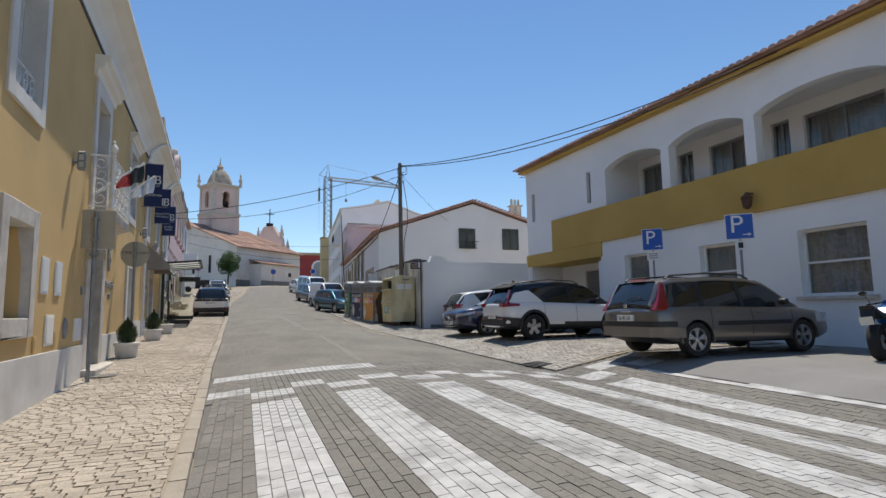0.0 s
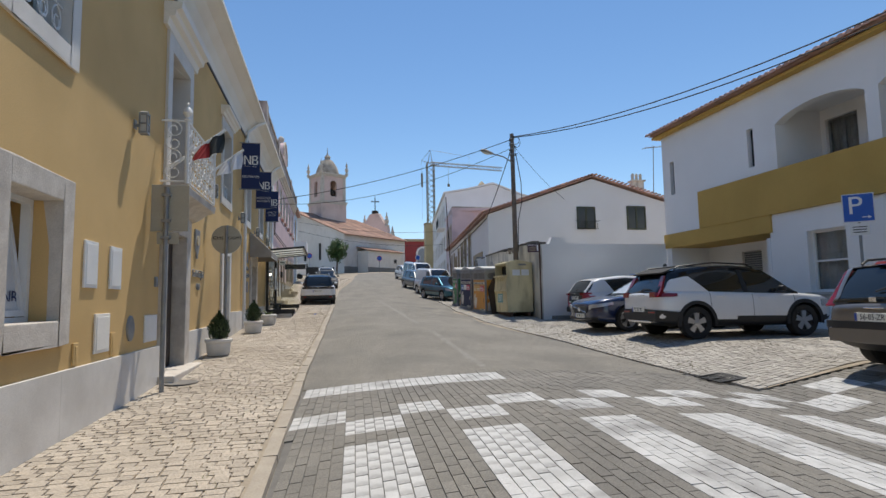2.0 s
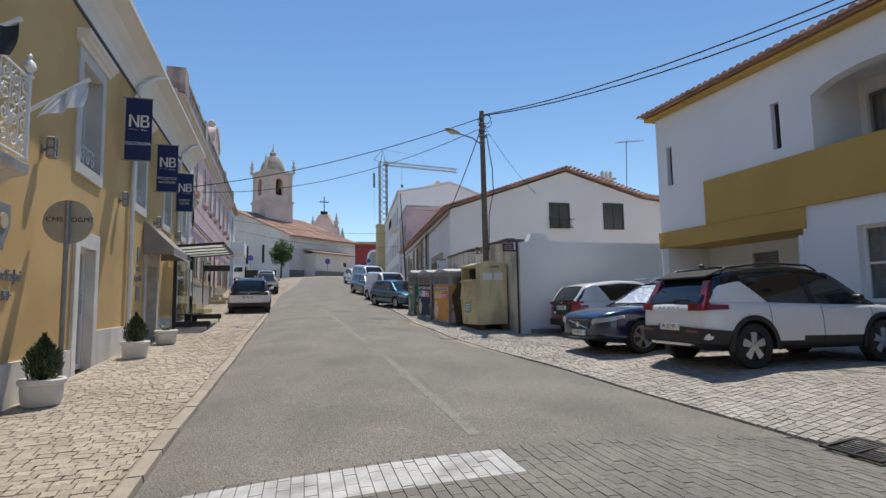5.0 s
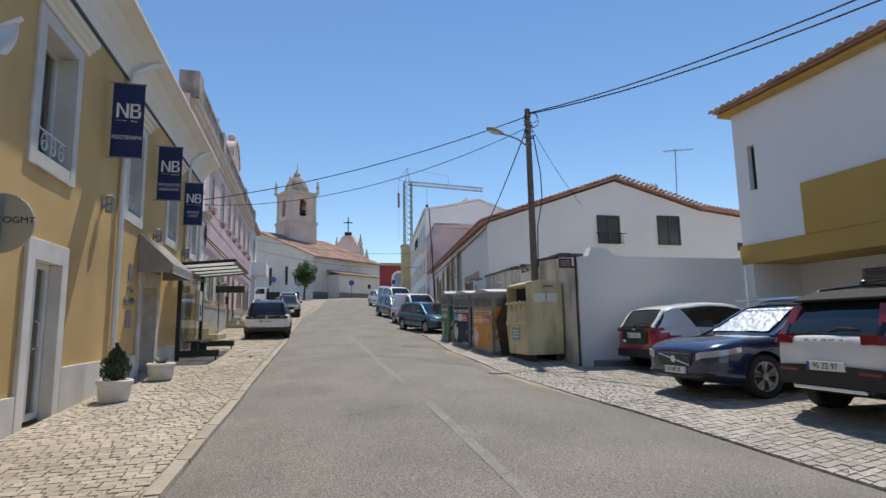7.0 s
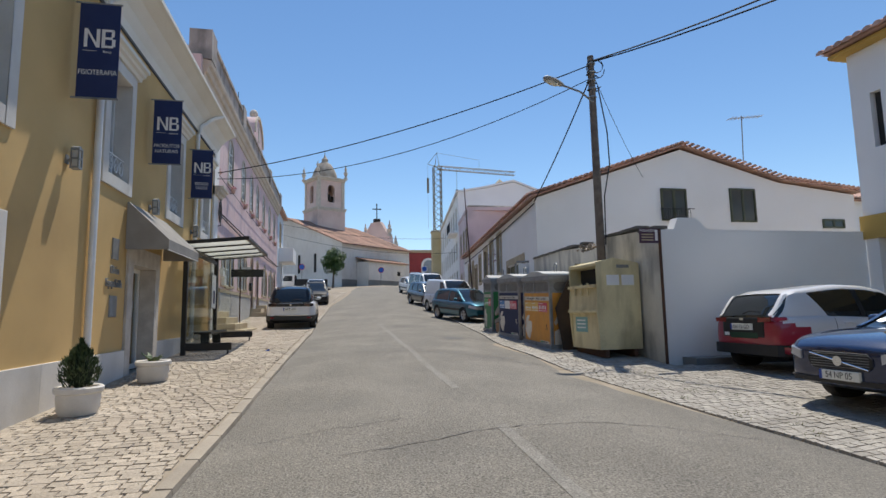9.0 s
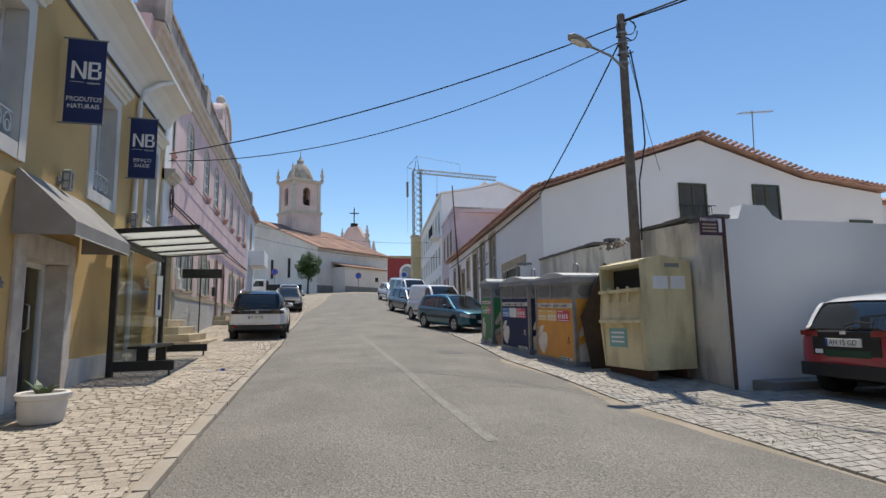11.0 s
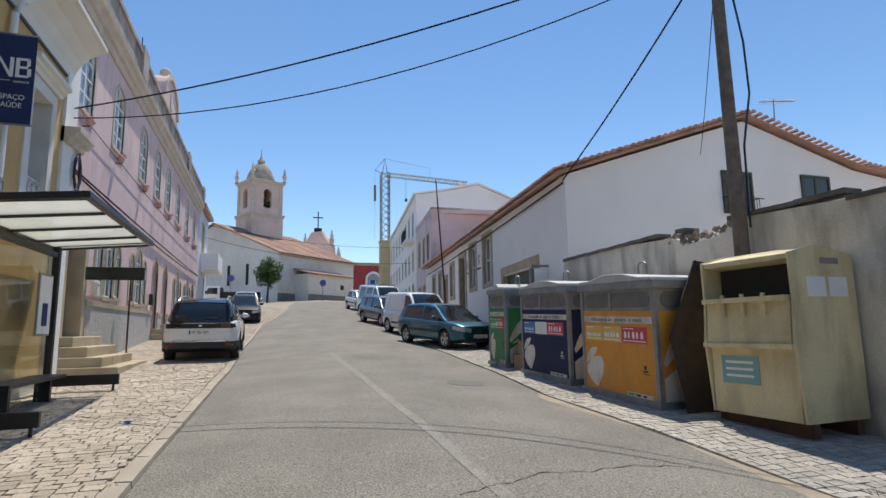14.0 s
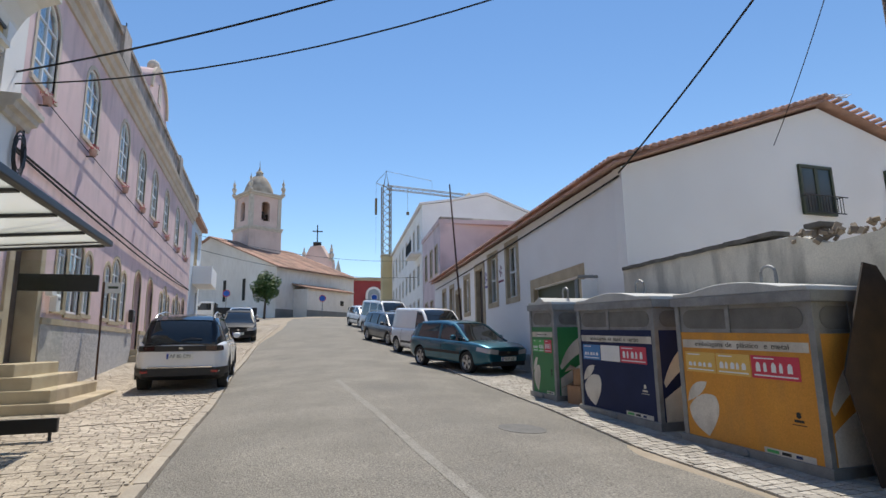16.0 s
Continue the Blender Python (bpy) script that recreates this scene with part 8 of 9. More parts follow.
s_est = paint("bronze_grey_car_paint", (0.17, 0.15, 0.13), 0.5)
EST = dict(L=4.5, W=1.78, H=1.48, wb=2.69, r=0.315, clear=0.2, belt=[(-2.25, 0.86), (-2.1, 0.93), (-1.0, 0.94), (0.8, 0.90), (1.2, 0.9), (1.8, 0.82), (2.1, 0.72), (2.25, 0.6)],
           roof=[(-2.2, 0.94), (-1.95, 1.38), (-1.7, 1.43), (-0.6, 1.48), (0.1, 1.46), (0.45, 1.4), (1.3, 0.9)], gh=(-2.2, -1.92, 0.4, 1.3), pillars=[(-2.1, -1.95, -1.95, -1.85, "c"), (-1.2, -1.08, -1.2, -1.1, "b"), (-0.2, -0.08, -0.25, -0.15, "b")],
           seams=(-1.0, 0.0, 1.05), handles=(-0.75, 0.25), side_strip=(-0.85, 1.0, 0.6), lip=0.02, lip_mat=s_est, split=0.035, spoke=0.03, rails=TRIM, mirror_mat=TRIM, ends=ends_estate, tumble=0.17)
car("estate_car", "dusty bronze-grey estate car parked nose in", "car", 9.58, 7.98, -3, EST, s_est, "56-85-ZR", 5)


# dark blue estate facing the street
def ends_blue(wrap, eb, plt, words, add, T, belt, roof, gsec):
    wrap(False, 0.82, 0.5, 0.58, 0.69, HEAD, "head_lamp", 0.014, 0.72, 0.79)
    bm = bmesh.new()
    prism(bm, [(-0.42, 0.56), (-0.36, 0.49), (0.36, 0.49), (0.42, 0.56), (0.42, 0.63), (0.36, 0.69), (-0.36, 0.69), (-0.42, 0.63)], 2.2, 2.33, "x", lambda d, y, z: T(d, y, z))
    add("grille", bm, TRIM, bevel=0.01)
    for k in range(6):
        eb(False, -0.38, 0.38, 0.515 + k * 0.03, 0.521 + k * 0.03, GALV, "grille_bar", 0.021, 0.0, bevel=0.0)
    bm = bmesh.new()
    tube(bm, [T(2.34, -0.38, 0.67), T(2.34, 0.38, 0.51)], 0.010, 6)
    lathe(bm, [(0.045, 0.0), (0.06, 0.0), (0.06, 0.012), (0.045, 0.012)], (0, 0, 0), 16, lambda a, b, d: T(2.338 + b, a, 0.59 + d), "y")
    add("grille_badge", bm, CHROME)
    plt(False, 0.42, words)
    wrap(False, 0.0, 0.12, 0.32, 0.38, TRIM, "lower_grille", 0.01)
    wrap(True, 0.7, 0.3, 0.7, 1.0, TAIL, "tail_lamp")
    bm = bmesh.new()
    for a in (-0.3, 0.35):
        tube(bm, [T(a, -0.68, 1.56), T(a, 0.68, 1.56)], 0.02, 6)
    add("roof_bar", bm, CHROME)
    rs = random.Random(21)
    bm = bmesh.new()
    rows = []
    for i in range(13):
        a = 0.30 + 0.70 * i / 12
        half = 0.50 + 0.12 * i / 12
        rows.append([bm.verts.new(T(a, -half + 2 * half * j / 16, roof(a) + 0.034 + rs.uniform(0, 0.012))) for j in range(17)])
    for p, q in zip(rows, rows[1:]):
        for j in range(16):
            bm.faces.new((p[j], p[j + 1], q[j + 1], q[j]))
    add("sun_shade", bm, FOIL, label="crumpled silver sun shade in the windscreen")


FOIL = mat("crumpled_foil", (0.74, 0.76, 0.76), (0.60, 0.63, 0.64), 0.32, 6, 40, 0.3, 0.75)
BLUE_CAR = paint("dark_blue_car_paint", (0.006, 0.017, 0.066), 0.15, 0.25)
V60 = dict(L=4.63, W=1.87, H=1.48, wb=2.78, r=0.335, clear=0.19, belt=[(-2.31, 0.9), (-2.1, 0.98), (-1.0, 0.97), (0.7, 0.95), (0.95, 0.95), (1.6, 0.92), (2.1, 0.85), (2.31, 0.74)],
           roof=[(-2.25, 0.98), (-1.75, 1.38), (-1.3, 1.44), (-0.5, 1.48), (-0.1, 1.46), (0.15, 1.42), (1.1, 0.94)], gh=(-2.25, -1.75, 0.12, 1.1), pillars=[(-1.6, -1.45, -1.55, -1.4, "b"), (-0.4, -0.28, -0.45, -0.35, "b")], roof_mat=BLUE_CAR,
           seams=(-1.15, -0.2, 0.95), handles=(-0.95, 0.0), lip=0.0, split=0.04, spoke=0.035, rails=CHROME, ends=ends_blue, tumble=0.2, taper=0.26)
car("blue_estate_car", "dark blue estate car with roof bars facing the street", "car", 9.45, 16.35, 180, V60, BLUE_CAR, "54 NP 05", 5)


# red and white hatchback
def ends_hatch(wrap, eb, plt, words, add, T, belt, roof, gsec):
    wrap(True, 0.6, 0.22, 0.88, 0.96, TAIL, "tail_lamp", 0.016, 0.92, 0.97)
    eb(True, -0.5, 0.5, 0.62, 0.96, BLACK, "tailgate_panel", 0.01, 0.1, bevel=0.02)
    eb(True, -0.36, 0.3, 0.60, 0.70, plain("dark_green_wrap", (0.015, 0.06, 0.03), 0.5), "sticker", 0.013, 0.0)
    wrap(True, 0.0, 0.3, 0.32, 0.50, TRIM, "bumper", 0.02)
    plt(True, 0.80, words)
    wiper(add, T, -1.92, 1.03)
    eb(True, -0.045, 0.045, 0.91, 0.955, CHROME, "emblem", 0.018, 0.0)
    for sd in (0.33,):
        eb(True, sd, sd + 0.12, 0.64, 0.70, LETTER, "decal", 0.016, 0.0)
    wrap(False, 0.5, 0.4, 0.62, 0.76, HEAD, "head_lamp")


RED_CAR = paint("red_wrap_paint", (0.34, 0.012, 0.03))
YAR = dict(L=3.94, W=1.75, H=1.5, wb=2.56, r=0.31, clear=0.2, belt=[(-1.97, 0.9), (-1.8, 0.99), (-1.2, 1.0), (0.7, 0.93), (1.0, 0.93), (1.6, 0.86), (1.85, 0.75), (1.97, 0.6)],
           roof=[(-1.93, 0.98), (-1.62, 1.34), (-1.35, 1.42), (-0.5, 1.5), (0.0, 1.48), (0.3, 1.42), (1.15, 0.93)], gh=(-1.93, -1.58, 0.25, 1.15), pillars=[(-1.9, -0.95, -1.6, -1.25, "c"), (-0.25, -0.15, -0.3, -0.2, "b")],
           seams=(-0.85, 0.05, 1.0), handles=(-0.6, 0.3), second=RED_CAR, second_at=lambda p: p.x < -1.35 and p.z < 0.82 + max(0.0, (-1.6 - p.x) * 0.3), split=0.03, spoke=0.035, ends=ends_hatch, tumble=0.18)
car("hatchback_car", "white hatchback with a red rear bumper by the wall", "car", 10.45, 19.5, 0, YAR, WHITE_CAR, "AH 15 GD", 5)


# white SUV on the other side
def ends_suv(wrap, eb, plt, words, add, T, belt, roof, gsec):
    eb(True, -0.78, 0.78, 0.88, 1.0, BLACK, "tail_band", 0.014, 0.1, bevel=0.01)
    wrap(True, 0.72, 0.16, 0.89, 0.99, plain("smoked_lamp_lens", (0.03, 0.004, 0.005), 0.15, coat=0.6), "tail_lamp", 0.018)
    wrap(True, 0.0, 0.5, 0.38, 0.54, TRIM, "bumper", 0.025)
    eb(True, -0.62, 0.62, 0.54, 0.575, CHROME, "bumper_strip", 0.03, 0.0)
    for sd in (-1, 1):
        eb(True, *sorted((sd * 0.6, sd * 0.74)), 0.44, 0.49, TAIL, "reflector", 0.03, 0.0)
    plt(True, 0.78, words)
    wiper(add, T, -2.2, 1.1)
    eb(True, -0.04, 0.04, 0.92, 0.97, CHROME, "emblem", 0.02, 0.0)
    wrap(False, 0.5, 0.4, 0.7, 0.85, HEAD, "head_lamp")


SUV = dict(L=4.45, W=1.84, H=1.62, wb=2.68, r=0.35, clear=0.22, clad=0.42, belt=[(-2.22, 1.0), (-2.0, 1.08), (-1.0, 1.07), (0.9, 1.02), (1.2, 1.01), (1.9, 0.94), (2.22, 0.75)],
           roof=[(-2.2, 1.04), (-1.9, 1.5), (-1.5, 1.58), (-0.5, 1.62), (0.1, 1.6), (0.5, 1.52), (1.25, 1.0)], gh=(-2.2, -1.88, 0.45, 1.25), pillars=[(-1.6, -1.3, -1.6, -1.4, "b"), (-0.1, 0.0, -0.15, -0.05, "b")], roof_mat=GLOSS_BLACK,
           seams=(-1.0, 0.05, 1.1), handles=(-0.75, 0.3), lip=0.06, split=0.03, spoke=0.04, rails=ALLOY, ends=ends_suv, tumble=0.2)
car("suv_car", "white SUV with a black roof half on the pavement", "car", -0.28, 34.5, 90, SUV, WHITE_CAR, "AF 80 OM", 5)


def ends_plain(wrap, eb, plt, words, add, T, belt, roof, gsec):
    L2 = 0
    wrap(False, 0.6, 0.4, 0.57, 0.70, HEAD, "head_lamp", 0.014, 0.66, 0.77)
    wrap(True, 0.6, 0.25, 0.7, 0.95, TAIL, "tail_lamp")
    eb(False, -0.36, 0.36, 0.54, 0.66, TRIM, "grille", 0.008, 0.1)
    eb(False, -0.6, 0.6, 0.26, 0.38, TRIM, "lower_grille", 0.008, 0.1)
    eb(False, -0.05, 0.05, 0.6, 0.66, CHROME, "emblem", 0.018, 0.0)
    plt(False, 0.45, words), plt(True, 0.75, words)


GEN = dict(L=4.3, W=1.72, H=1.45, wb=2.55, r=0.31, clear=0.19, belt=[(-2.15, 0.88), (-2.0, 0.96), (-1.0, 0.94), (0.8, 0.9), (1.1, 0.9), (1.75, 0.86), (2.15, 0.76)],
           roof=[(-2.1, 0.95), (-1.75, 1.32), (-1.4, 1.41), (-0.5, 1.45), (0.0, 1.43), (0.3, 1.37), (1.2, 0.9)], gh=(-2.1, -1.72, 0.25, 1.2), pillars=[(-1.75, -1.5, -1.65, -1.45, "c"), (-0.3, -0.18, -0.33, -0.23, "c")],
           seams=(-1.0, -0.05, 1.0), handles=(-0.75, 0.2), side_strip=(-0.95, 0.95, 0.55), split=0.03, spoke=0.035, ends=ends_plain, tumble=0.17)
TEAL = paint("dark_teal_car_paint", (0.006, 0.10, 0.15), 0.6)
car("teal_hatchback", "dark teal hatchback parked askew facing down the street", "car", 7.36, 35.95, -74, GEN, TEAL, "76-61-QZ", 5, "cars parked up the street")
BLK = mat("black_car_paint", (0.005, 0.006, 0.009), (0.005, 0.006, 0.008), 0.5, 1.5, 300, 0.0, coat=0.0, spec=0.3)
car("black_saloon", "black saloon parked facing down the street", "car", 0.12, 50.1, -88, dict(GEN, L=4.4, roof=[(-2.1, 0.93), (-1.5, 1.28), (-1.0, 1.41), (-0.4, 1.45), (0.0, 1.43), (0.3, 1.37), (1.2, 0.9)], gh=(-2.1, -1.2, 0.25, 1.2)), BLK, "41-MX-54", 5, "cars parked up the street")
GREYC = paint("silver_grey_car_paint", (0.30, 0.33, 0.36), 0.4)
car("grey_hatchback", "silver-grey car parked behind the black saloon", "car", 0.0, 55.6, -88, GEN, GREYC, "", 5, "cars parked up the street")
DGREY = paint("dark_grey_car_paint", (0.09, 0.095, 0.10), 0.4)
car("grey_estate_car", "dark grey estate car parked along the street", "car", 7.5, 46.6, -79, EST | dict(ends=ends_plain, rails=ALLOY, side_strip=None), DGREY, "", 5, "cars parked up the street")


def ends_van(wrap, eb, plt, words, add, T, belt, roof, gsec):
    ends_plain(wrap, eb, plt, words, add, T, belt, roof, gsec)


VAN = dict(L=4.3, W=1.83, H=1.82, wb=2.7, r=0.32, clear=0.2, belt=[(-2.15, 1.02), (0.8, 1.05), (1.15, 1.03), (1.75, 0.95), (2.15, 0.84)],
           roof=[(-2.15, 1.1), (-2.1, 1.72), (-1.8, 1.8), (0.2, 1.82), (0.5, 1.74), (1.35, 1.02)], gh=(-2.15, -2.1, 0.42, 1.35), pillars=[(-2.14, 0.1, -2.08, 0.1, "c"), (0.05, 0.2, 0.0, 0.15, "c")],
           seams=(-0.9, 0.1, 1.0), handles=(-0.4, 0.3), side_strip=(-0.9, 0.9, 0.5), split=0.0, spoke=0.05, ends=ends_van, tumble=0.12, roof_mat=WHITE_CAR, taper=0.14)
car("white_van", "small white panel van parked along the street", "van", 7.72, 40.75, -78, VAN, WHITE_CAR, "", 6, "cars parked up the street")
car("white_minibus", "white minibus with side windows and dark decals", "van", 8.4, 52.3, -78, dict(VAN, L=4.9, W=1.9, H=1.95, wb=3.0, roof=[(-2.45, 1.1), (-2.4, 1.85), (-2.0, 1.93), (0.4, 1.95), (0.7, 1.86), (1.6, 1.05)], belt=[(-2.45, 1.05), (1.1, 1.07), (1.4, 1.05), (2.1, 0.92), (2.45, 0.7)], gh=(-2.45, -2.4, 0.6, 1.6), pillars=[(-2.44, -1.9, -2.38, -1.9, "c"), (-0.9, -0.75, -0.9, -0.78, "c"), (0.3, 0.42, 0.28, 0.4, "c")], rails=BLACK), WHITE_CAR, "", 6, "cars parked up the street")
car("white_hatchback", "white car parked near the top of the street", "car", 8.2, 58.6, -82, GEN, WHITE_CAR, "", 5, "cars parked up the street")

# flatbed truck
BEDG = plain("dark_bed_paint", (0.035, 0.037, 0.04), 0.7, spec=0.2)
g = gz(0, 63) - 0.02
tk = thing("flatbed_truck", (-1.5, 63, g), "white flatbed truck with a dark drop-side bed", "truck")
TK = lambda x, y, z: (x, y, z + g)
bm = bmesh.new()
prism(bm, [(-3.5, 0.4), (-2.1, 0.4), (-2.1, 1.68), (-3.05, 1.68), (-3.38, 1.08), (-3.5, 1.0)], 62.2, 63.8, "y", TK)
part("cab", bm, WHITE_CAR, tk, bevel=0.05)
bm = bmesh.new()
prism(bm, [(-3.2, 1.08), (-2.3, 1.08), (-2.3, 1.55), (-2.95, 1.55)], 62.185, 62.21, "y", TK)
part("side_window", bm, CARGLASS, tk)
bm = bmesh.new()
prism(bm, [(-3.40, 1.10), (-3.08, 1.64), (-3.06, 1.64), (-3.36, 1.10)], 62.3, 63.7, "y", TK)
part("windscreen", bm, CARGLASS, tk)
part("mirror", box(-3.2, -3.1, 62.0, 62.12, 1.1, 1.35, T=TK), BLACK, tk)
part("bed", box(-1.98, 0.83, 62.1, 63.9, 0.62, 1.25, T=TK), BEDG, tk, bevel=0.02)
for x in (-1.3, -0.6, 0.1):
    part("bed_stake", box(x, x + 0.06, 62.07, 62.1, 0.62, 1.25, T=TK), TRIM, tk)
part("headboard", box(-2.06, -1.98, 62.1, 63.9, 0.62, 1.6, T=TK), BEDG, tk)
part("chassis", box(-3.2, 0.8, 62.6, 63.4, 0.4, 0.62, T=TK), UNDER, tk)
part("tail_lamp", box(0.83, 0.86, 62.15, 62.5, 0.5, 0.66, T=TK), TAIL, tk)
for x in (-2.8, 0.1):
    for y in (62.3, 63.7):
        bm = bmesh.new()
        lathe(bm, [(0.16, -0.1), (0.3, -0.1), (0.3, 0.1), (0.16, 0.1)], (x, y, g + 0.3), 18, ident, "y")
        part("wheel", bm, RUBBER, tk)

# motorcycle
mc = thing("motorcycle", (11.2, 5.6, 0.4), "blue and black sports motorcycle on its stand", "motorcycle")
RM = Matrix.Translation((11.3, 5.7, gz(11.3, 5.7))) @ Matrix.Rotation(radians(14), 4, "Z") @ Matrix.Rotation(radians(-6), 4, "X")
TM = lambda x, y, z: RM @ Vector((x, y, z))
for x in (-0.7, 0.7):
    bm = bmesh.new()
    lathe(bm, [(0.2, -0.06), (0.28, -0.085), (0.31, -0.05), (0.315, 0.0), (0.31, 0.05), (0.28, 0.085), (0.2, 0.06)], (x, 0, 0.315), 26, TM, "y")
    w = part("wheel", bm, RUBBER, mc, smooth=True)
    bm = bmesh.new()
    lathe(bm, [(0.17, -0.05), (0.21, -0.05), (0.21, 0.05), (0.17, 0.05)], (x, 0, 0.315), 24, TM, "y")
    for k in range(5):
        a = k * math.tau / 5
        tube(bm, [(x + 0.03 * math.cos(a), 0, 0.315 + 0.03 * math.sin(a)), (x + 0.19 * math.cos(a), 0, 0.315 + 0.19 * math.sin(a))], 0.018, 6, T=TM)
    part("rim", bm, BLACK, w)
    bm = bmesh.new()
    lathe(bm, [(0.08, 0.06), (0.13, 0.06), (0.13, 0.066), (0.08, 0.066)], (x, -0.14, 0.315), 20, TM, "y")
    part("brake_disc", bm, GALV, w)
bm = bmesh.new()
tube(bm, [(0.7, -0.1, 0.315), (0.45, -0.08, 0.95)], 0.03, 8, T=TM), tube(bm, [(0.7, 0.1, 0.315), (0.45, 0.08, 0.95)], 0.03, 8, T=TM)
part("fork", bm, GALV, mc)
bm = bmesh.new()
tube(bm, [(-0.7, 0.1, 0.315), (-0.15, 0.08, 0.42)], 0.035, 8, T=TM), tube(bm, [(-0.7, -0.1, 0.315), (-0.15, -0.08, 0.42)], 0.035, 8, T=TM)
part("swingarm", bm, BLACK, mc)
bm = bmesh.new()
bx(bm, -0.2, 0.35, -0.17, 0.17, 0.25, 0.62, TM)
part("engine", bm, TRIM, mc, bevel=0.05)
bm = bmesh.new()
prism(bm, [(-0.15, 0.78), (0.05, 0.92), (0.3, 0.98), (0.5, 0.92), (0.55, 0.75), (0.3, 0.62), (0.0, 0.62)], -0.15, 0.15, "y", TM)
part("tank", bm, paint("bright_blue_paint", (0.02, 0.16, 0.50)), mc, bevel=0.05)
bm = bmesh.new()
prism(bm, [(0.45, 0.6), (0.65, 0.72), (0.78, 0.9), (0.62, 1.08), (0.5, 1.02)], -0.16, 0.16, "y", TM)
part("fairing", bm, paint("bright_blue_fairing", (0.02, 0.16, 0.50)), mc, bevel=0.04)
bm = bmesh.new()
prism(bm, [(-0.95, 0.96), (-0.5, 0.84), (-0.15, 0.76), (-0.1, 0.7), (-0.5, 0.72), (-0.92, 0.88)], -0.11, 0.11, "y", TM)
part("seat", bm, BLACK, mc, bevel=0.03)
bm = bmesh.new()
prism(bm, [(-0.92, 0.88), (-1.02, 0.62), (-1.0, 0.62), (-0.88, 0.88)], -0.1, 0.1, "y", TM)
part("rear_fender", bm, TRIM, mc)
bm = bmesh.new()
prism(bm, [(-1.03, 0.62), (-1.07, 0.76), (-1.065, 0.76), (-1.02, 0.62)], -0.1, 0.1, "y", TM)
part("number_plate", bm, PLATE, mc)
bm = bmesh.new()
lathe(bm, [(0.05, -0.2), (0.07, -0.1), (0.07, 0.15), (0.05, 0.22)], (0, 0, 0), 12, lambda x, y, z: TM(-0.55 + z, -0.2 + y, 0.45 + x + z * -0.3))
part("exhaust", bm, GALV, mc, smooth=True)
bm = bmesh.new()
tube(bm, [(0.38, -0.36, 1.0), (0.45, -0.1, 1.02), (0.45, 0.1, 1.02), (0.38, 0.36, 1.0)], 0.014, 6, T=TM)
part("handlebar", bm, BLACK, mc)
for s_ in (-1, 1):
    bm = bmesh.new()
    tube(bm, [(0.42, s_ * 0.3, 1.0), (0.38, s_ * 0.36, 1.2)], 0.007, 5, T=TM)
    lathe(bm, [(0.02, -0.015), (0.055, -0.01), (0.055, 0.01), (0.02, 0.015)], (0, 0, 0), 12, lambda x, y, z, s_=s_: TM(0.38 + z, s_ * 0.38 + x * 1.3, 1.22 + y * 0.8))
    part("mirror", bm, CARGLASS, mc)
bm = bmesh.new()
tube(bm, [(0.0, 0.12, 0.3), (-0.1, 0.32, 0.0)], 0.012, 5, T=TM)
part("stand", bm, BLACK, mc)


# ---- paving: kerb stones, cobbles, pavers, markings ----
def pieces(name, verts, faces, mats, parent, label=""):
    me = bpy.data.meshes.new(name)
    me.from_pydata(verts, [], faces)
    for m in mats:
        me.materials.append(m)
    return me


def stone(cx, cy, lx, ly, ang, h, r, bev=0.005, tilt=0.0025, jit=0.005):
    """Eight corners of an uneven stone, its top smaller than its foot."""
    out = []
    ca, sa = math.cos(ang), math.sin(ang)
    for top in (0, 1):
        k = bev if top else 0.0
        for sx, sy in ((-1, -1), (1, -1), (1, 1), (-1, 1)):
            px, py = sx * (lx / 2 - k) + r.uniform(-jit, jit), sy * (ly / 2 - k) + r.uniform(-jit, jit)
            x, y = cx + px * ca - py * sa, cy + px * sa + py * ca
            out.append((x, y, gz(x, y) + (h + r.uniform(-tilt, tilt) if top else -0.05)))
    return out


SIX = ((4, 5, 6, 7), (0, 1, 5, 4), (1, 2, 6, 5), (2, 3, 7, 6), (3, 0, 4, 7))


def cobbles(parent, left, right, y0, y1, sx, sy, h, near, seed, height=None, field=COBBLE, single=COBBLE_ONE, skew=0.12):
    """Rows of small stones across a strip: the nearest ones each an object, the rest one mesh."""
    r = random.Random(seed)
    verts, faces, made = [], [], 0
    y, row = y0, 0
    while y < y1:
        a, b = left(y), right(y)
        x, first = a, row % 2
        d = sy * r.uniform(0.9, 1.12)
        while x < b - sx * 0.3:
            w = min(sx * r.uniform(0.75, 1.3) * (0.55 if first else 1.0), b - x)
            first = 0
            hh = h if height is None else height(x, y)
            v = stone(x + w / 2, y + d / 2 + 0.05 * math.sin(x * 1.3 + 0.4 * y) + skew * (x - a), w - 0.003, d - 0.003, r.uniform(-0.07, 0.07), hh + r.uniform(-0.0025, 0.0025), r)
            if near(x, y) and made < 150:
                me = bpy.data.meshes.new("cobble")
                o = Vector((x + w / 2, y + d / 2, gz(x, y)))
                me.from_pydata([tuple(Vector(p) - o) for p in v], [], SIX)
                me.materials.append(single)
                ob = new("cobble", me)
                ob.location = o
                ob.parent = parent
                made += 1
            else:
                k = len(verts)
                verts += v
                faces += [tuple(i + k for i in f) for f in SIX]
            x += w
        y += d
        row += 1
    me = bpy.data.meshes.new("cobble_field")
    me.from_pydata(verts, [], faces)
    me.materials.append(field)
    ob = new("cobble_field", me)
    ob.parent = parent
    tagged(ob, kind="stuff")


def base_sheet(name, label, left, right, y0, y1, dz):
    bm = bmesh.new()
    sheet(bm, left, right, y0, y1, 0.5, dz, 14)
    return part(name, bm, EARTH, None, label, kind="structure", category="pavement")


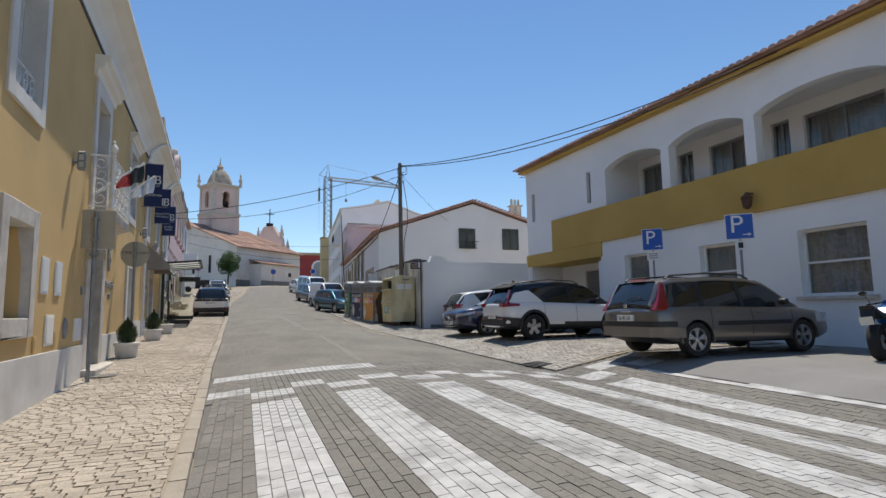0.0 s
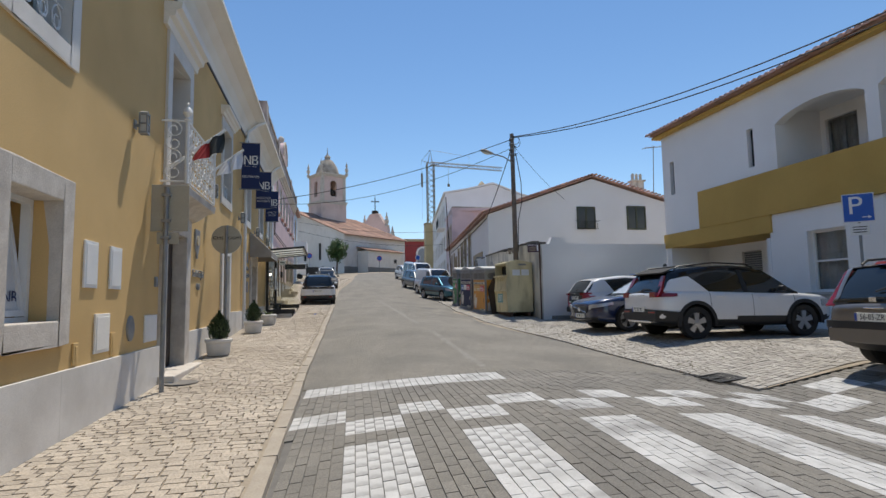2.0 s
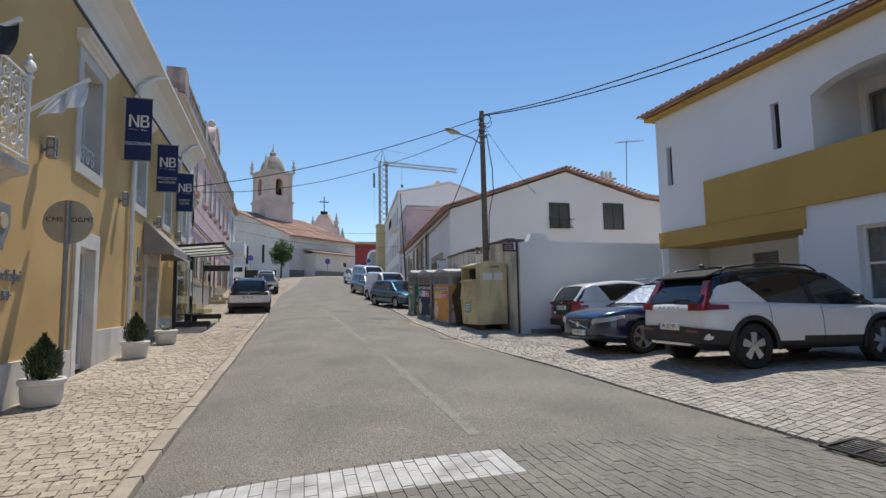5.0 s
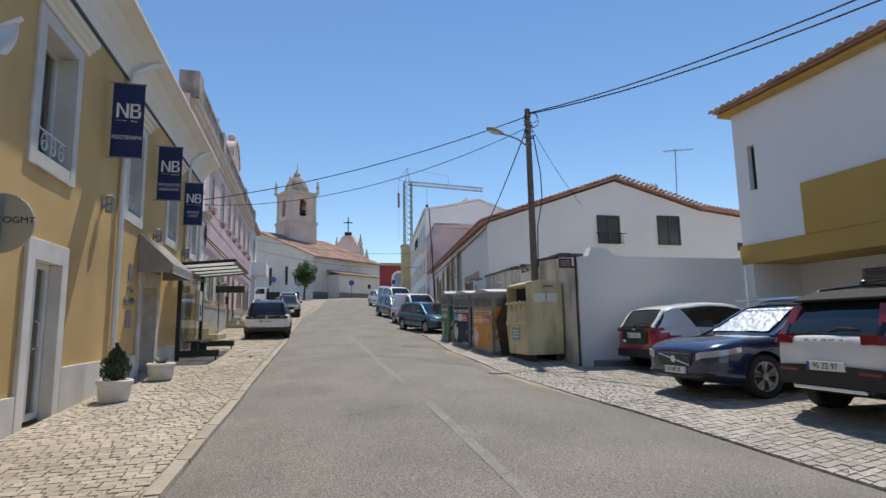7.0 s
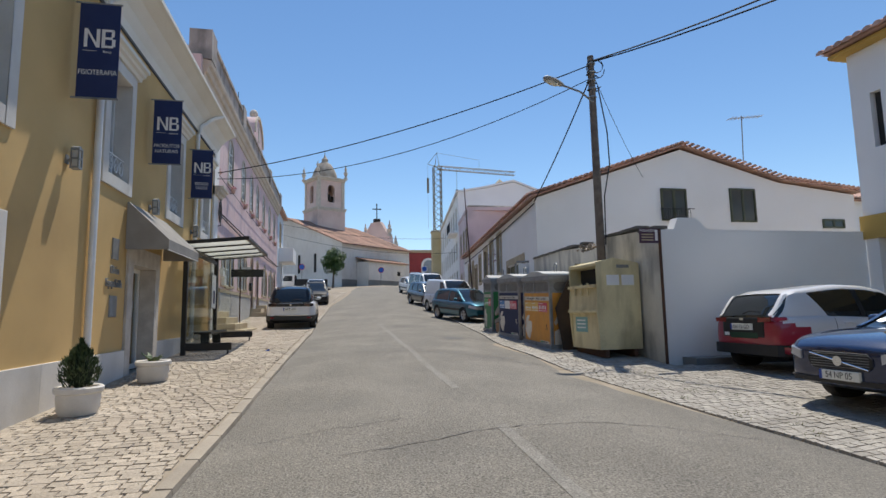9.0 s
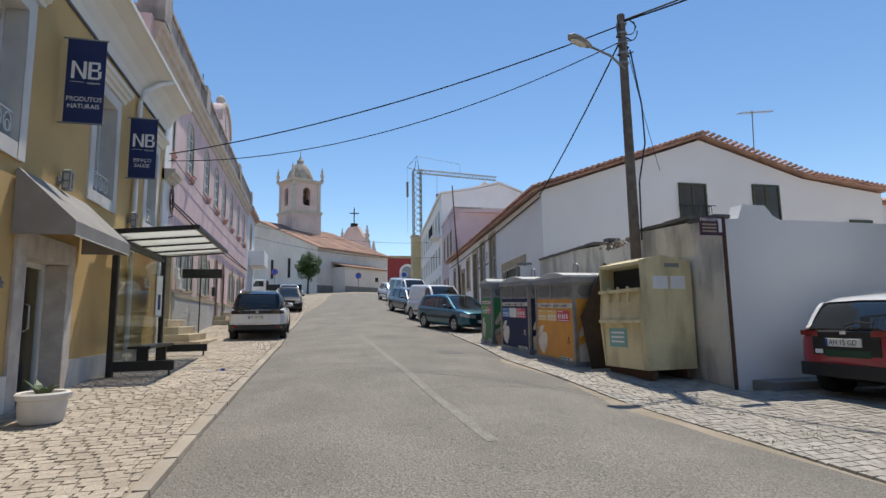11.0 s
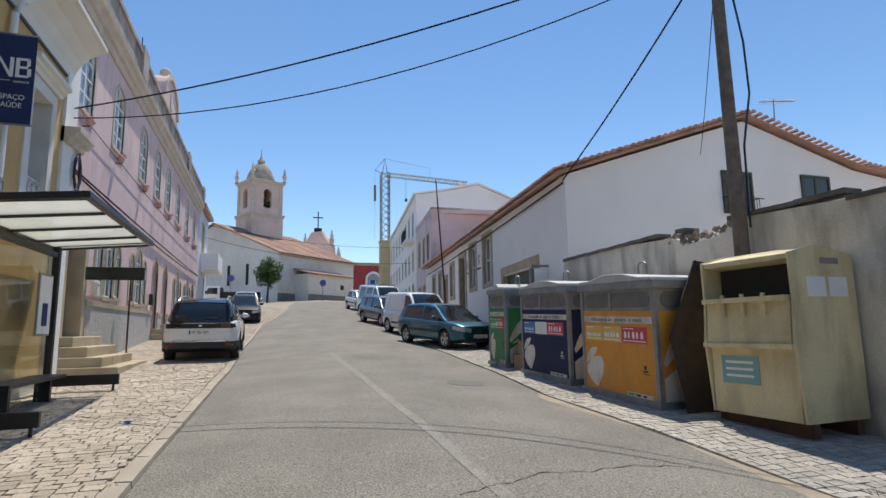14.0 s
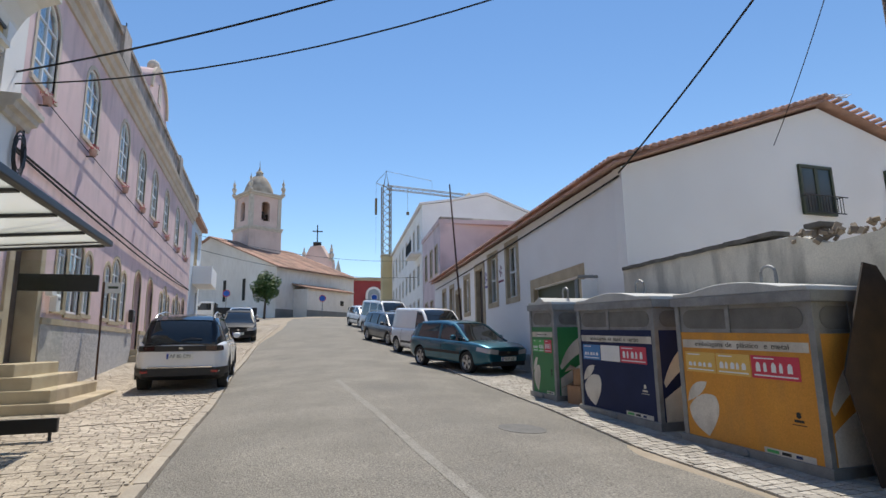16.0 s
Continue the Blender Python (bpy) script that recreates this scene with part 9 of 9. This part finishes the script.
def side_h(x, y):
    """The sidewalk dips a little towards its kerb."""
    return 0.049 + 0.003 * math.sin(y * 0.9 + x) + 0.002 * math.sin(y * 2.3)


sw = base_sheet("sidewalk", "uneven limestone cobble sidewalk along the houses", lambda y: -2.28 if y < 28.3 else -2.9, lambda y: KERB_L(y) - 0.02, -4, 62, 0.034)
cobbles(sw, lambda y: -2.26 if y < 28.3 else -2.88, lambda y: KERB_L(y) - 0.155, -3, 62, 0.145, 0.118, 0.05, lambda x, y: 6.0 < y < 9.2 and x > -2.0, 1, side_h)
r_edge = lambda y: 12.98 if y < 20.45 else (7.8 if y < 28.4 else 8.1 + (y - 28.5) * 0.125)
pv = base_sheet("parking_cobbles", "limestone cobbled parking strip beside the street", lambda y: KERB_R(y) + 0.08, r_edge, 9.0, 74, 0.02)
cobbles(pv, lambda y: KERB_R(y) + 0.0, r_edge, 9.05, 45, 0.135, 0.115, 0.03, lambda x, y: 16.5 < y < 18.5 and x < 7.4, 2, None, COBBLE_GREY, COBBLE_GREY_ONE, 0.02)
# kerb stones
r = random.Random(4)
y = -4.0
while y < 62:
    d = r.uniform(0.7, 1.1)
    x = KERB_L(y + d / 2)
    ang = math.atan2(KERB_L(y + d) - KERB_L(y), d)
    me = bpy.data.meshes.new("kerb_stone")
    v = stone(x - 0.075, y + d / 2, 0.15, d - 0.008, -ang, 0.046, r, 0.012, 0.004)
    o = Vector((x, y, gz(x, y)))
    me.from_pydata([tuple(Vector(p) - o) for p in v], [], SIX)
    me.materials.append(KERB)
    ob = new("kerb_stone", me)
    ob.location = o
    ob.parent = sw
    y += d

# crossing of grey pavers, some painted white
JOINT = mat("paver_joint", (0.17, 0.162, 0.148), (0.135, 0.128, 0.117), 1.0, 4, 60, 0.3)
bm = bmesh.new()
sheet(bm, lambda y: KERB_L(y), lambda y: 7.32, -6, 10.6, 0.5, -0.012, 40)
cw = part("crossing", bm, JOINT, None, "brick-paved crossing with white painted stripes", kind="structure", category="pavement")
bm = bmesh.new()
sheet(bm, lambda y: 7.33, lambda y: 12.9, 7.65, 9.05, 0.35, -0.007, 6)
part("joint_bed", bm, JOINT, cw)
SLANT = 0.045
CUTS = (1.3, 7.32, 7.7, 8.25, 8.8, 9.95, 10.55)


def painted(x, y):
    k = math.floor((x + 0.135) / 0.573 + 1e-6)
    if 1.3 < y < 7.32 or 7.7 < y < 8.25:
        return k % 2 == 1
    if 8.25 < y < 8.8:
        return k % 2 == 0
    return 9.95 < y < 10.55 and x < 2.8


data = {False: ([], []), True: ([], [])}
singles = 0
r = random.Random(8)
bw, bl = 0.1, 0.205
for i in range(132):
    x = -0.05 + bw * (i + 0.5) - 0.3
    y = -5.9 + (0.5 * bl if i % 2 else 0.0)
    while y < 10.58:
        z = r.uniform(-0.0025, 0.0025)
        ends = [y + 0.0018] + [c for c in CUTS if y + 0.02 < c < y + bl - 0.02] + [y + bl - 0.0018]
        for ya, yc in zip(ends, ends[1:]):
            ym = (ya + yc) / 2
            xm = x + SLANT * (ym - 7.7)
            limit = 7.3 if ym < 7.65 else (12.85 if ym < 9.0 else 6.22)
            if not KERB_L(ym) + 0.03 < xm < limit:
                continue
            p = painted(x, ym)
            q = []
            for top in (0, 1):
                e = 0.002 if top else 0.0
                for sx, sy in ((-1, -1), (1, -1), (1, 1), (-1, 1)):
                    yy = (ya + e * (ya == ends[0])) if sy < 0 else (yc - e * (yc == ends[-1]))
                    xx = x + sx * (bw / 2 - 0.0018 - e) + SLANT * (yy - 7.7)
                    q.append((xx, yy, gz(xx, yy) + (z if top else -0.03)))
            if 5.9 < y < 8.9 and 0.3 < x < 2.5 and singles < 290:
                me = bpy.data.meshes.new("brick")
                o = Vector((xm, ym, gz(xm, ym)))
                me.from_pydata([tuple(Vector(v) - o) for v in q], [], SIX)
                me.materials.append(PAINT_ONE if p else PAVER_ONE)
                ob = new("brick", me)
                ob.location, ob.parent = o, cw
                singles += 1
            else:
                vs, fs_ = data[p]
                k = len(vs)
                vs += q
                fs_ += [tuple(j + k for j in f) for f in SIX]
        y += bl
for p, nm, m in ((False, "paver_field", PAVER), (True, "painted_paver_field", PAINT)):
    me = bpy.data.meshes.new(nm)
    me.from_pydata(data[p][0], [], data[p][1])
    me.materials.append(m)
    ob = new(nm, me)
    ob.parent = cw
    tagged(ob, kind="stuff")


def marking(x0, x1, y0, y1, skew=0.0, name="road_marking", m=PAINT, label="worn white painted line on the paving", lift=0.006, parent=None):
    bm = bmesh.new()
    n = 8
    rows = [[bm.verts.new((x + skew * (yy - y0), yy, gz(x + skew * (yy - y0), yy) + lift)) for x in (x0, x1)] for yy in (y0 + (y1 - y0) * k / n for k in range(n + 1))]
    for a, b in zip(rows, rows[1:]):
        bm.faces.new((a[0], a[1], b[1], b[0]))
    part(name, bm, m, parent, label, kind="structure", category="road marking")


marking(7.12, 7.24, 1.5, 7.6, 0.0, lift=0.009)
# worn centre line, cracks and patches on the asphalt
OLD = mat("worn_grey_line", (0.262, 0.248, 0.22), (0.215, 0.203, 0.178), 0.95, 5, 60, 1.0, stain=(0.205, 0.194, 0.172), amount=0.7, speck=0.6)
CENTRE = lerp_line(((11, 2.8), (13.5, 2.83), (18, 2.87), (21.6, 2.9), (23, 2.94), (25.7, 2.99), (29, 3.02), (34, 3.08)))
for ya, yc in ((11.0, 16.1), (18.1, 33.0)):
    bm = bmesh.new()
    n = int((yc - ya) / 0.35)
    rows = []
    for y in (ya + (yc - ya) * k / n for k in range(n + 1)):
        rows.append([bm.verts.new((CENTRE(y) + d, y, gz(CENTRE(y) + d, y) + 0.004)) for d in (-0.06, 0.06)])
    for a, b in zip(rows, rows[1:]):
        bm.faces.new((a[0], a[1], b[1], b[0]))
    part("centre_line", bm, OLD, None, "faint worn centre line on the asphalt", kind="structure", category="road marking")
CRACK = plain("tar_crack", (0.11, 0.106, 0.10), 0.9)
for yc, x0, x1, w in ((15.75, 1.3, 5.4, 0.03), (16.6, 0.5, 2.0, 0.024), (18.9, 0.9, 2.6, 0.014), (20.9, 2.6, 4.9, 0.03), (28.6, 2.9, 5.2, 0.03)):
    r = random.Random(int(yc * 7))
    bm = bmesh.new()
    prev = None
    n = 46
    yy = yc
    for k in range(n + 1):
        x = x0 + (x1 - x0) * k / n
        yy += r.uniform(-0.035, 0.035)
        y2 = yy + 0.12 * math.sin(x * 1.3 + yc)
        ww = w * r.uniform(0.15, 0.75)
        cur = [bm.verts.new((x, y2 - ww / 2, gz(x, y2) + 0.005)), bm.verts.new((x, y2 + ww / 2, gz(x, y2) + 0.005))]
        if prev:
            bm.faces.new((prev[0], cur[0], cur[1], prev[1]))
        prev = cur
    part("crack", bm, CRACK, None, "tarred crack across the asphalt", kind="structure", category="road")
OLD_IRON = mat("dusty_iron", (0.15, 0.146, 0.137), (0.12, 0.117, 0.11), 0.9, 5, 60, 0.3)
for x, y in ((4.65, 26.28),):
    m_ = thing("manhole_cover", (x, y, gz(x, y)), "round iron manhole cover in the asphalt", "manhole cover")
    bm = bmesh.new()
    lathe(bm, [(0.02, -0.03), (0.32, -0.03), (0.32, 0.001), (0.30, 0.003), (0.02, 0.003)], (x, y, gz(x, y)), 28)
    for v in bm.verts:
        v.co.z += gz(v.co.x, v.co.y) - gz(x, y) + 0.003
    part("cover", bm, OLD_IRON, m_)
# weeds in the joints
WEED = mat("dry_weed", (0.16, 0.15, 0.05), (0.10, 0.12, 0.035), 0.8, 8, 40, 0.1, island=0.3)
r = random.Random(12)
bm = bmesh.new()
for k in range(150):
    if r.random() < 0.65:
        y = r.uniform(3, 32)
        x = KERB_L(y) - 0.24 + r.gauss(0, 0.05) - (0.4 * r.random() if r.random() < 0.5 else 0)
    else:
        y = r.uniform(10, 21)
        x = KERB_R(y) + r.uniform(0.0, 1.2)
    for j in range(r.randint(4, 12)):
        a, l = r.random() * math.tau, r.uniform(0.02, 0.06)
        p = Vector((x + r.gauss(0, 0.04), y + r.gauss(0, 0.05), gz(x, y) + 0.03))
        s = Vector((math.sin(a), -math.cos(a), 0)) * 0.005
        bm.faces.new([bm.verts.new(p - s), bm.verts.new(p + s), bm.verts.new(p + Vector((math.cos(a) * l * 0.8, math.sin(a) * l * 0.8, l * 0.7)))])
part("weeds", bm, WEED, None, "small dry weeds in the paving joints", kind="stuff", category="weeds")
# litter
lt_ = thing("litter", (-0.35, 23.0, 0.95), "small blue crumpled wrapper on the cobbles", "litter")
bm = bmesh.new()
r = random.Random(2)
for k in range(8):
    p = Vector((-0.25, 24.6, gz(0, 24.6) + 0.06))
    bm.faces.new([bm.verts.new(p + Vector((r.uniform(-0.06, 0.06), r.uniform(-0.06, 0.06), r.uniform(-0.01, 0.04)))) for _ in range(3)])
part("wrapper", bm, plain("blue_wrapper", (0.05, 0.12, 0.45), 0.4), lt_)
